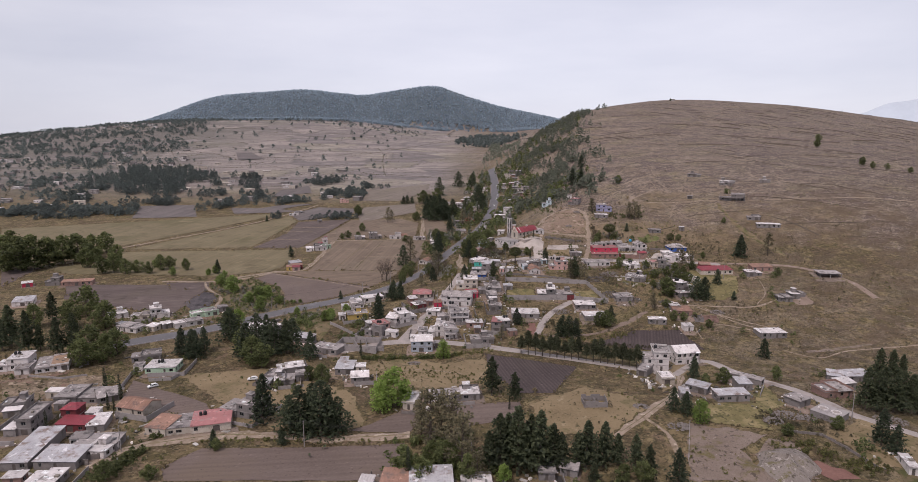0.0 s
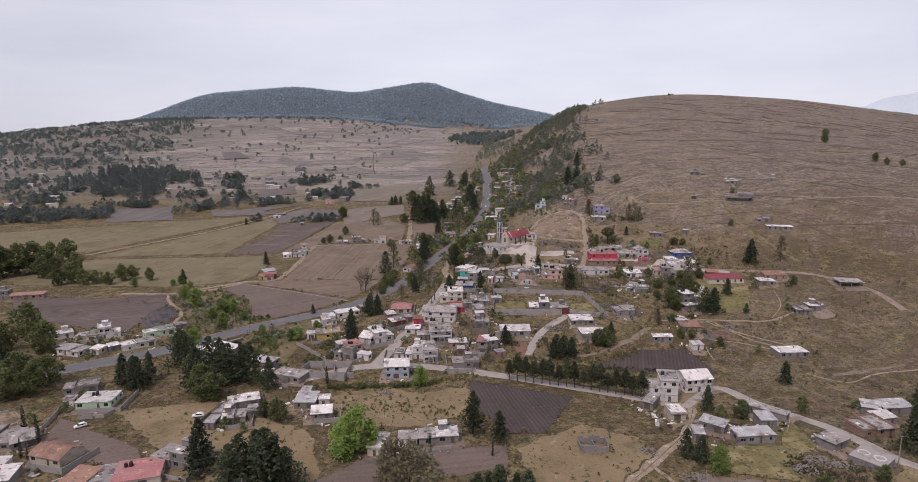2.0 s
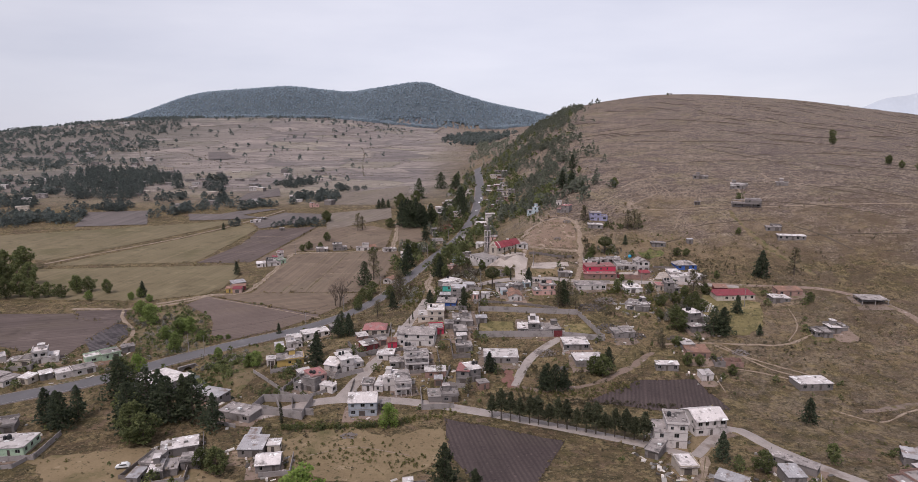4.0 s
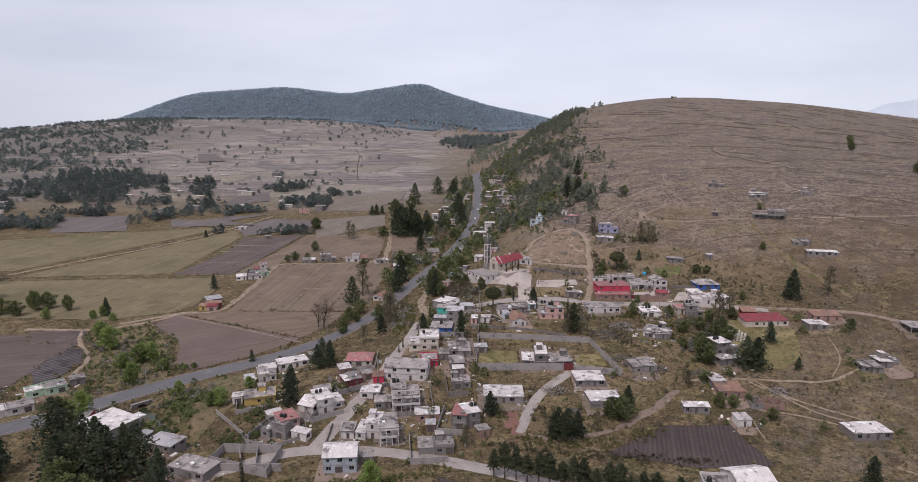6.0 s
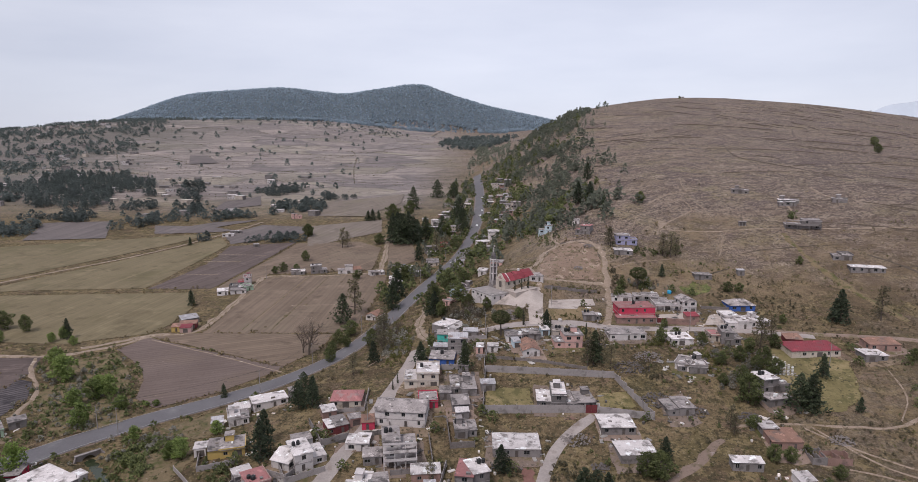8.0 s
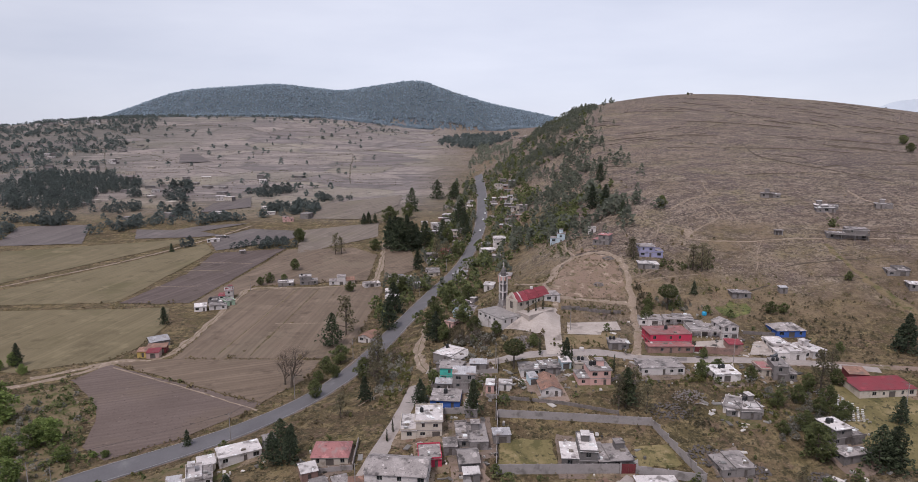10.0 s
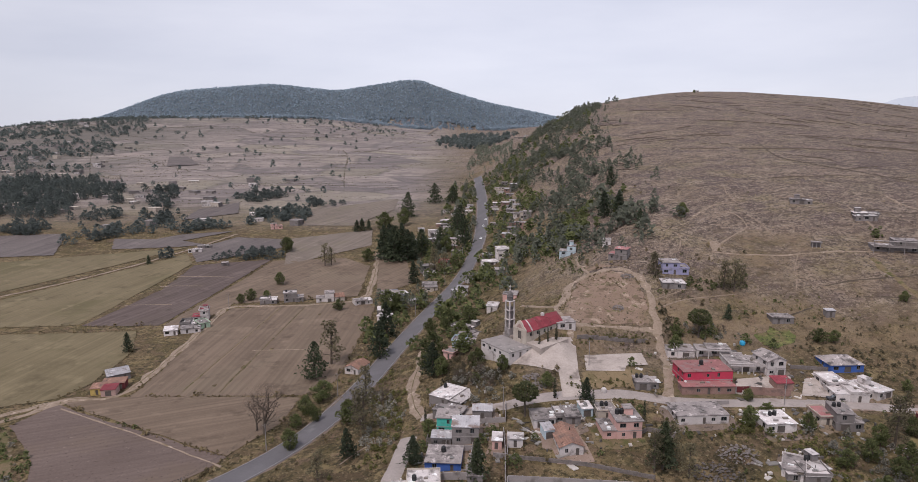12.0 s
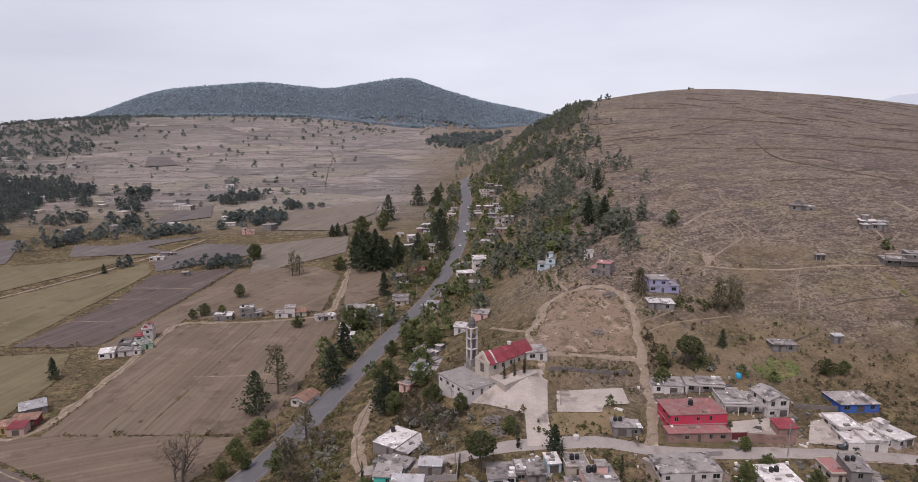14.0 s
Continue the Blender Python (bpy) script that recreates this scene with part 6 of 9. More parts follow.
house(156.5, 300.1, 3, 13.2, 8, 1, "block", "white", "plain", 0, "single-storey block house alone on the dry slope")
house(143.4, 223.5, 10, 11, 9, 1, "brick", "slab", "flat", 0)
house(152.5, 233, 10, 7, 5, 1, "block", "white", "lean", 0)
house(125.4, 214.5, 29, 6.4, 6, 1, "block", "slab", "plain", 0)
house(114.2, 239.6, -42, 13.5, 4, 1, "block", "slab", "plain", 0, "long low block building beside the street")
house(152.7, 242.0, -25, 5.8, 6, 1, "block", "tin", "lean", 0)
house(163.3, 242.9, 5, 11.2, 6, 1, "block", "tin", "lean", 0)
house(135.2, 172.3, -13, 2.5, 8, 1, "white", "white", "flat", 0)
house(190.7, 342.5, -1, 8.4, 7, 1, "block", "white", "flat", 0)
house(159.0, 379.3, 4, 20.3, 9, 1, "cream", "redsheet", "lean", 0, "long school building with a red sheet roof")
house(155.4, 389.1, -10, 6.4, 6, 1, "maroon", "tile", "lean", 0)
house(180.1, 374.5, -1, 8.9, 8, 1, "block", "white", "flat", 0)
house(188.1, 382.1, -2, 12.3, 7, 1, "brick", "tile", "lean", 0)
house(220.7, 365.0, -9, 12.2, 10, 1, "block", "slab", "frame", 0, "unfinished concrete frame under a flat slab")
house(131.8, 355.3, 13, 10.4, 8, 2, "block", "white", "flat", 1)
house(129.7, 348.4, 13, 9.5, 5, 1, "block", "slab", "flat", 0)
house(120.2, 325.6, -2, 9.5, 8, 1, "brick", "tile", "lean", 1)
house(118.1, 332.4, -0, 5.0, 5, 1, "block", "white", "flat", 0)
house(103.5, 316.0, -5, 9.0, 3.5, 1, "block", "white", "lean", 0, "low block shed with a pale sheet roof", False, "shed")
house(117.1, 308.0, 4, 4.8, 4.5, 1, "white", "white", "lean", 0)
house(182.1, 339.9, -3, 7.2, 8, 1, "block", "slab", "flat", 0)
house(69.4, 333.4, -0, 10.9, 9, 1, "block", "white", "plain", 0, "plain block house with a white roof beside the gate")
house(72.2, 319.8, 3, 11.1, 9, 1, "block", "white", "plain", 0)
house(49.7, 346.6, -5, 9.7, 11, 2, "charcoal", "white", "flat", 0, "modern two-storey charcoal house with white roof terraces")
house(59.9, 346.5, 4, 9.7, 11, 1, "charcoal", "slab", "flat", 0)
house(35.3, 322.9, -2, 14.5, 10, 1, "block", "white", "plain", 0, "long unfinished block building with white parapets")
house(18.8, 307.4, -10, 5.2, 9, 2, "block", "redpaint", "plain", 0)
house(23.9, 308.7, 20, 5.0, 8, 2, "block", "white", "flat", 1)
house(-17.5, 283.2, 3, 10.1, 9, 2, "bluegrey", "white", "gable", 0, "two-storey grey-blue house with a white gabled roof")
house(-11.7, 301.4, -5, 7.9, 10, 2, "white", "white", "flat", 1)
house(-4.1, 299.9, 10, 6.3, 10, 2, "white", "slab", "balcony", 0)
house(-18.2, 302.5, -1, 4.3, 6, 1, "white", "slab", "flat", 0)
house(0.1, 319.0, 7, 10.0, 10, 3, "white", "slab", "balcony", 1, "three-storey white house with arched balconies")
house(-1.5, 338.3, -7, 16.6, 10, 2, "white", "slab", "gable", 1, "white two-storey house with a grey shallow roof")
house(-11.6, 336.8, 7, 4.1, 5, 1, "red", "tile", "lean", 0)
house(4.7, 360.2, 1, 12.4, 12, 2, "cream", "white", "flat", 1)
house(7.8, 347.9, 5, 6.3, 8, 1, "red", "slab", "flat", 0)
house(12.9, 395.2, -6, 6.4, 6, 2, "teal", "slab", "plain", 0, "narrow two-storey turquoise house")
house(18.0, 388.2, -4, 7.6, 6, 2, "block", "tin", "lean", 0)
house(11.6, 376.8, -6, 9.8, 9, 1, "blue", "slab", "plain", 1, "low blue house with a grey slab roof")
house(11.9, 415.3, -34, 12.1, 12, 1, "block", "white", "flat", 1)
house(12.6, 405.5, -23, 9.8, 6, 1, "block", "slab", "flat", 0)
house(23.5, 401.0, -5, 5.9, 4, 1, "block", "tin", "lean", 0)
house(26.7, 384.3, -6, 2.7, 5, 1, "pink", "white", "flat", 0)
house(18.7, 346.1, 7, 5.7, 8, 1, "block", "slab", "gable", 0)
house(20.0, 354.5, 3, 9.0, 14, 1, "block", "slab", "flat", 0)
house(20.2, 332.1, 5, 7.0, 8, 1, "block", "slab", "flat", 1)
house(62.9, 386.8, 3, 11.2, 9, 2, "pink", "slab", "flat", 1, "pink two-storey house with a flat roof")
house(41.6, 393.6, 3, 6.7, 8, 1, "white", "slab", "flat", 0)
house(48.9, 394.8, 4, 7.0, 8, 1, "block", "slab", "flat", 0)
house(55.2, 398.8, 5, 3.6, 5, 1, "lightblue", "white", "flat", 0)
house(60.8, 397.2, 3, 5.7, 6, 1, "cream", "slab", "flat", 1)
house(47.0, 380.5, 4, 6.5, 12, 1, "white", "tile", "endgable", 0, "small white house with an orange tiled roof")
house(42.1, 388.1, 11, 2.9, 4, 1, "lightblue", "tin", "lean", 0)
house(88.8, 394.3, 2, 15.3, 9, 1, "white", "slab", "plain", 0)
house(109.8, 389.5, 2, 8.8, 9, 1, "white", "white", "plain", 1)
house(102.7, 370.1, -29, 5.4, 8, 1, "white", "slab", "flat", 0)
house(109.2, 369.6, 12, 7.0, 8, 1, "block", "white", "flat", 1)
house(125.2, 393.0, -0, 4.2, 7, 1, "cream", "redpaint", "flat", 0)
house(129.7, 389.1, -10, 7.6, 9, 2, "block", "slab", "flat", 1)
house(78.0, 413.4, -5, 7.7, 6, 1, "block", "slab", "flat", 1)
house(96.9, 410.6, -0, 17.1, 4.2, 1, "brick", "redpaint", "plain", 0)
house(98.4, 414.9, 2, 16.2, 10, 2, "red", "redpaint", "plain", 1, "bright red two-storey house above a brick terrace")
house(97.4, 436.5, -9, 9.2, 8, 1, "white", "slab", "flat", 0)
house(108.4, 435.3, -9, 11.7, 7, 1, "white", "slab", "balcony", 0)
house(115.1, 423.7, -5, 11.8, 11, 1, "white", "slab", "balcony", 0)
house(124.1, 421.1, 6, 6.6, 9, 2, "white", "slab", "endgable", 0)
house(122.4, 412.0, -0, 5.4, 5, 1, "brick", "redsheet", "lean", 0)
house(149.3, 422.7, 1, 11.6, 9, 1, "blue", "slab", "hip", 1, "royal blue house with a grey shallow roof")
house(140.4, 405.2, -5, 10.1, 11, 1, "white", "white", "flat", 0)
house(139.3, 411.8, -0, 5.8, 8, 1, "white", "white", "flat", 0)
house(150.3, 406.3, 19, 9.3, 11, 1, "white", "white", "flat", 0)
house(417.0, 1262.0, -5, 8.0, 3, 1, "white", "white", "flat", 0, "small pale block hut on the bare summit", False)
house(228.8, 538.7, -22, 11.7, 8, 1, "block", "white", "flat", 0)
house(210.8, 568.3, -25, 11.1, 8, 1, "block", "slab", "flat", 0)
house(216.6, 498.7, -20, 18.4, 9, 2, "block", "slab", "balcony", 0)
house(217.0, 460.2, -15, 8.6, 7, 1, "block", "slab", "flat", 0)
house(221.7, 446.5, -15, 15.4, 6, 1, "block", "white", "plain", 0)
house(226.6, 535.5, -15, 9.9, 6, 1, "block", "white", "flat", 0)
house(258.5, 534.1, -24, 8.1, 6, 1, "block", "white", "flat", 0)
house(113.3, 489.5, -7, 11.6, 9, 2, "lilac", "slab", "flat", 0)
house(108.8, 478.3, -6, 9.5, 8, 1, "block", "white", "flat", 0)
house(75.6, 542.7, -14, 8.4, 8, 2, "lightblue", "slab", "flat", 1)
house(91.4, 505.4, -29, 8.5, 8, 2, "block", "redpaint", "flat", 0)
house(92.8, 530.3, -14, 4.1, 4, 1, "white", "white", "flat", 0)
house(142.7, 452.9, -2, 8.3, 6, 1, "block", "slab", "flat", 0)
house(163.5, 457.0, -1, 3.4, 2.5, 1, "block", "tin", "lean", 0, "", False, "shed")
house(187.6, 511.0, -14, 4.1, 3, 1, "block", "slab", "frame", 0)
house(-126.3, 459.6, 12, 4.6, 5, 1, "yellow", "tile", "lean", 0, "small yellow farmhouse with an old tiled roof")
house(-121.2, 458.4, 10, 5.4, 5, 1, "rosebrick", "redsheet", "lean", 0)
house(-122.4, 464.6, 12, 8.6, 5, 1, "maroon", "tile", "lean", 0)
house(-124.6, 473.9, 34, 8.6, 7, 1, "block", "tin", "lean", 0)
house(-118.7, 533.7, 16, 9.4, 6, 1, "white", "slab", "flat", 0)
house(-113.9, 541.5, 40, 5.0, 8, 1, "mint", "slab", "flat", 0)
house(-122.6, 541.0, 12, 8.0, 7, 1, "block", "cistern", "flat", 1)
house(-127.3, 530.3, 17, 6.4, 6, 1, "white", "white", "lean", 0)
house(-121.0, 553.1, 14, 8.3, 8, 2, "white", "redsheet", "flat", 0)
house(-93.0, 584.5, 10, 9.4, 8, 1, "block", "white", "flat", 0)
house(-78.7, 587.4, 13, 11.3, 8, 2, "block", "white", "flat", 1)
house(-59.8, 586.3, 10, 10.5, 8, 2, "white", "slab", "flat", 0)
house(-51.5, 589.1, 19, 5.7, 7, 1, "cream", "tile", "gable", 0)
house(-36.0, 580.8, 25, 10.6, 6, 1, "white", "slab", "flat", 0)
house(-16.5, 593.0, 21, 13.3, 9, 1, "bluegrey", "slab", "flat", 0)
house(-27.8, 475.6, -25, 6.8, 9, 1, "white", "tile", "endgable", 0, "small white roadside shed with an old tiled roof")
house(-192.1, 728.9, 16, 10.2, 5, 1, "white", "white", "flat", 0)
house(-189.5, 742.2, 6, 10.5, 5, 1, "block", "slab", "flat", 0)
house(-152.0, 682.4, 15, 4.9, 4, 1, "block", "slab", "flat", 0)
house(-148.0, 815.6, 24, 10.1, 6, 2, "pink", "slab", "flat", 0)
house(10.6, 668.2, -33, 11.1, 8, 1, "red", "redpaint", "flat", 0)
house(20.2, 474.9, -40, 11.2, 8, 1, "block", "slab", "flat", 0)
house(13.3, 460.0, -33, 4.6, 5, 1, "pink", "slab", "flat", 0)
house(33.7, 504.4, -14, 4.9, 6, 1, "white", "white", "flat", 0)
house(42.5, 511.3, -14, 6.8, 8, 1, "pink", "slab", "flat", 0)
house(-54.0, 325.8, 16, 10.9, 10, 1, "yellow", "slab", "flat", 1, "yellow house with a grey flat roof")
house(-43.4, 302.1, -23, 9.2, 9, 2, "block", "slab", "flat", 1)
house(-37.5, 305.3, 33, 6.2, 8, 2, "rosebrick", "redpaint", "flat", 0)
house(-35.5, 318.3, -23, 6.3, 9, 1, "white", "white", "gable", 0)
house(-26.0, 318.3, 27, 9.8, 10, 2, "white", "white", "flat", 1)
house(-21.0, 335.4, 26, 6.6, 9, 1, "maroon", "slab", "flat", 0)
house(-57.8, 349.3, 21, 6.7, 8, 1, "white", "white", "flat", 0)
house(-50.4, 362.4, 28, 12.4, 7, 1, "white", "white", "plain", 0)
house(-21.3, 351.6, 1, 10.4, 9, 1, "cream", "redpaint", "hip", 0)
house(-13.9, 326.2, -1, 7.2, 7, 1, "white", "white", "flat", 0)
house(8.0, 312.0, 4, 8.4, 5, 1, "brick", "white", "lean", 0)
house(11.5, 293.1, 5, 11.1, 8, 1, "block", "slab", "flat", 1)
house(-63.1, 281.0, -21, 13.4, 7.5, 1, "block", "slab", "plain", 0, "bare block house with a grey slab roof by a yard wall")
house(-104.0, 304.0, -30, 15.0, 13.0, 2, "block", "white", "plain", 0, "broad roadside building with a whitewashed roof")
house(-78.4, 296.5, -20, 10.3, 7, 1, "block", "tin", "hip", 0)
house(-115.9, 317.7, 10, 6.1, 7, 1, "red", "slab", "flat", 0)
house(93.1, 343.1, 4, 9.3, 9, 1, "block", "slab", "flat", 0)
house(106.0, 367.8, -5, 10.2, 7, 1, "block", "white", "flat", 0)
house(-122.2, 167.9, 3, 9.1, 8, 1, "block", "white", "flat", 0)
house(-7.8, 164.1, 4, 12.5, 10, 1, "white", "tin", "lean", 0)
house(-18.8, 165.1, -5, 8.2, 8, 1, "rosebrick", "tile", "lean", 0)
house(5.2, 163.7, 3, 8.4, 8, 1, "block", "white", "flat", 0)
house(26.0, 171.0, -1, 4.8, 5, 1, "block", "slab", "flat", 0)
house(32.7, 172.9, -20, 5.3, 5, 1, "block", "slab", "gable", 0)
house(19.3, 490.7, -36, 11.3, 8, 1, "block", "white", "flat", 0)
house(19.2, 465.9, -14, 9.0, 7, 1, "lightblue", "slab", "flat", 0)
# small houses along both sides of the highway, further up the valley
strip_rng = random.Random(21)
for side, lo, hi, count in ((-1, 540, 900, 44), (1, 560, 900, 34)):
    for i in range(count):
        y = lo + (hi - lo) * i / count + strip_rng.uniform(-5, 5)
        road_x = float(np.interp(y, (507, 558, 615, 680, 749, 881, 1092), (-9, 4, 22.6, 34, 42, 50, 55)))
        x = road_x + side * strip_rng.uniform(11, 62 if side < 0 else 38)
        turn, w, d, floors = strip_rng.uniform(-14, 20), strip_rng.uniform(5.5, 9.5), strip_rng.uniform(5, 8), strip_rng.choice((1, 1, 1, 2))
        wall, roof = strip_rng.choice(("block", "white", "white", "block", "cream", "block", "brick")), strip_rng.choice(("slab", "white", "slab", "tin"))
        if side > 0 or y > 735 or x > road_x - 36:
            house(x, y, turn, w, d, floors, wall, roof, "flat", 0, "", False)
# hamlets on the far slope
for i, (cx, cy, n) in enumerate(((-330, 900, 14), (-420, 1010, 16), (-560, 1150, 16), (-300, 1050, 8), (-640, 950, 22), (-200, 880, 8), (-700, 1350, 22), (80, 1750, 14), (150, 1850, 12), (-850, 1700, 22), (-900, 1150, 24), (-560, 850, 12))):
    hamlet("far_houses", [(cx + strip_rng.gauss(0, 70), cy + strip_rng.gauss(0, 50)) for _ in range(n)], strip_rng, "pale far-off houses scattered over the slope")

# ---- the culvert and its stream ----


def culvert(x, y, rot, wide, low, top, span, deep):
    """Stone headwall with a round arch, through which the stream leaves the road bank."""
    thing = tagged(new("culvert"), "dark rubble-stone culvert arch under the highway", "culvert")
    thing.matrix_basis = pose(x, y, 0, 0, 0, rot)
    bm = bmesh.new()
    spring = low + 2.0
    ring = [(span / 2 * math.cos(math.pi * i / 10), spring + span / 2 * math.sin(math.pi * i / 10)) for i in range(11)]
    prism(bm, [(wide / 2, low - 1.5), (wide / 2, top), (-wide / 2, top), (-wide / 2, low - 1.5), (-span / 2, low - 1.5)] + ring[::-1] + [(span / 2, low - 1.5)], (0, deep))
    part("headwall", bm, STONE, thing)
    bm = bmesh.new()
    box(bm, -wide / 2 - .1, wide / 2 + .1, -.12, .45, top, top + .3)
    part("coping", bm, CONCRETE, thing)
    # black plate added behind the arch in place of the tunnel's darkness
    bm = bmesh.new()
    box(bm, -span / 2 - .3, span / 2 + .3, deep + .002, deep + .3, low - 1.5, top - .6)
    part("back", bm, BLACK, thing)
    for s in (-1, 1):
        bm = bmesh.new()
        prism(bm, [(0, low - 1.5), (5.0, low - 1.5), (5.0, low + 1.2), (0, top)], (-.25, .25))
        part("wing_wall", bm, STONE, thing, "", pose(s * wide / 2, -.05, 0, 0, 0, -90 + s * 35))


culvert(-102.2, 335.7, 43, 7.5, -.9, 3.7, 4.0, 1.6)
tagged(ribbon("water", ((-102.6, 336), (-96, 329), (-88, 320.5), (-80, 312), (-71, 302.5)), 3.2, STREAM, .12, .3, thick=.1), "dark stream in a weedy gully", "stream", kind="structure")

# ---- walls, ruins and terraces ----
garden_wall(((26.1, 345), (60.5, 344.9)), 3.0)
garden_wall(((65.4, 344.7), (83.2, 341.0), (75.5, 365.2), (28.3, 370.0), (26.1, 345.4)), 2.6)
garden_wall(((61.3, 444.8), (69.7, 446.4), (81.3, 448.6), (89, 449.3)), 1.5, STONE, "dark rubble-stone retaining wall below the bank")
garden_wall(((83.2, 404.0), (101.0, 404.7)), 1.5)
garden_wall(((110.5, 410.6), (122.8, 408.8)), 2.6, wall_material("brick"), "brown stone garden wall along the street")
garden_wall(((-57.7, 284.9), (-35.3, 284.5)), 2.6)
garden_wall(((29.0, 380.3), (50.4, 376.1), (67.1, 370.7)), 1.2, STONE, "low rubble-stone terrace wall")
garden_wall(((-58.5, 288.7), (-39, 281), (-38, 294.5), (-56.7, 295.6), (-58.5, 288.7)), 3.0, CONCRETE, "tall grey block wall of a roofless yard")
garden_wall(((-51.3, 294), (-47.9, 286.1)), 2.4, CONCRETE, "grey block wall of a roofless yard")
garden_wall(((-45.6, 294.6), (-43.1, 283.9)), 2.4, CONCRETE, "grey block wall of a roofless yard")
garden_wall(((-68.1, 320.7), (-59.1, 310.6), (-50.7, 301.9)), 1.6, CONCRETE, "grey retaining wall below a bank")
garden_wall(((119.6, 233.6), (113.4, 223.4)), 1.6, CONCRETE, "grey block wall along the street")
garden_wall(((108.8, 196.3), (120.1, 193.7), (123.8, 185.2), (126.8, 175.4)), 0.9, STONE, "low dry-stone wall along a plot")
garden_wall(((79.5, 202.8), (71, 179.8)), 0.8, CONCRETE, "low pale wall along a plot")
garden_wall(((-183.3, 254.6), (-168, 252.1), (-159.2, 256.1)), 0.9, CONCRETE, "low grey yard wall")
garden_wall(((-136.8, 239.8), (-140.4, 256.1), (-141.8, 270.2)), 1.8, CONCRETE, "grey street wall")
garden_wall(((-129.7, 249.5), (-121.1, 250.7), (-118.3, 259.2)), 1.4, CONCRETE, "grey yard wall")
garden_wall(((27.7, 368.8), (28.9, 382.8), (29.3, 392.9)), 1.8, CONCRETE, "grey block wall between plots")
garden_wall(((78, 387.9), (71.2, 391.3), (66.6, 388)), 1.4, STONE, "low stone wall")
garden_wall(((131.2, 425.4), (143.5, 423.7)), 1.4, STONE, "low stone wall")
ruin(49.5, 213.6, 0, 8.6, 6)


def reservoir(x, y, rot, w, d, h):
    """Square block water reservoir with two round hatches in its flat top."""
    thing = tagged(new("reservoir"), "square grey block water reservoir with two round hatches", "reservoir")
    thing.matrix_basis = pose(x, y, z_at(x, y), 0, 0, rot)
    bm = bmesh.new()
    box(bm, -w / 2, w / 2, 0, d, -2, h)
    part("body", bm, wall_material("block"), thing)
    bm = bmesh.new()
    box(bm, -w / 2 - .12, w / 2 + .12, -.12, d + .12, h, h + .16)
    part("top", bm, CONCRETE, thing)
    for v in (d * .27, d * .74):
        bm = bmesh.new()
        ring = [[bm.verts.new((r * math.cos(i * math.tau / 20), v + r * math.sin(i * math.tau / 20), z)) for i in range(20)] for r, z in ((1.75, h + .1), (1.7, h + .5), (1.3, h + .5), (1.25, h + .1))]
        for a, b in zip(ring, ring[1:]):
            for i in range(20):
                bm.faces.new((a[i], a[(i + 1) % 20], b[(i + 1) % 20], b[i]))
        hatch = part("hatch", bm, wall_material("white"), thing, "round pale hatch kerb")
        bm = bmesh.new()
        tube(bm, 0, v, h + .1, h + .2, 1.24, 1.24, 20)
        part("cover", bm, CONCRETE_ROAD, hatch)


reservoir(132.5, 203.0, 37, 8.6, 9.2, 2.3)
ruin(126.4, 318.6, -8, 4.2, 7)
ruin(132.4, 318.3, 0, 7.6, 5, wall_material("brick"))


def metal_gate(x, y, rot, w, h):
    thing = tagged(new("metal_gate"), "dark red sheet-metal double gate between concrete piers", "gate")
    thing.matrix_basis = pose(x, y, z_at(x, y), 0, 0, rot)
    for s in (-1, 1):
        bm = bmesh.new()
        box(bm, s * w / 4 - w / 4 + .03, s * w / 4 + w / 4 - .03, -.04, .04, .05, h)
        for i in range(5):
            u = s * w / 4 - w / 4 + .2 + i * (w / 2 - .4) / 4
            box(bm, u - .04, u + .04, -.09, -.045, .1, h - .05)
        part("leaf", bm, wall_material("maroon"), thing)
        bm = bmesh.new()
        box(bm, s * (w / 2 + .2) - .2, s * (w / 2 + .2) + .2, -.2, .2, -.5, h + .3)
        part("pier", bm, CONCRETE, thing)


metal_gate(62.9, 344.8, 0, 4.0, 3.0)
metal_gate(108.2, 411.2, 0, 4.2, 2.4)

# ---- poles and wires ----


def utility_pole(x, y, tall=9.5, rot=0):
    thing = tagged(new("utility_pole"), "slim concrete power pole with a crossarm", "utility pole", "power poles")
    base = z_at(x, y)
    thing.matrix_basis = pose(x, y, base, 0, 0, rot)
    if "pole" not in SHARED:
        bm = bmesh.new()
        tube(bm, 0, 0, -.6, 9.5, .16, .09, 8)
        shaft = done("shaft", bm, CONCRETE)
        bm = bmesh.new()
        box(bm, -.9, .9, -.06, .06, 8.95, 9.07)
        arm = done("crossarm", bm, TIMBER)
        bm = bmesh.new()
        tube(bm, 0, 0, 0, .22, .06, .045, 6)
        SHARED["pole"] = shaft, arm, done("insulator", bm, BLACK)
    shaft, arm, cup = SHARED["pole"]
    part("shaft", shaft, None, thing)
    part("crossarm", arm, None, thing)
    for u in (-.8, 0, .8):
        part("insulator", cup, None, thing, "", pose(u, 0, 9.07 if u else 9.5))
    return Vector((x, y, base + 9.25)), rot


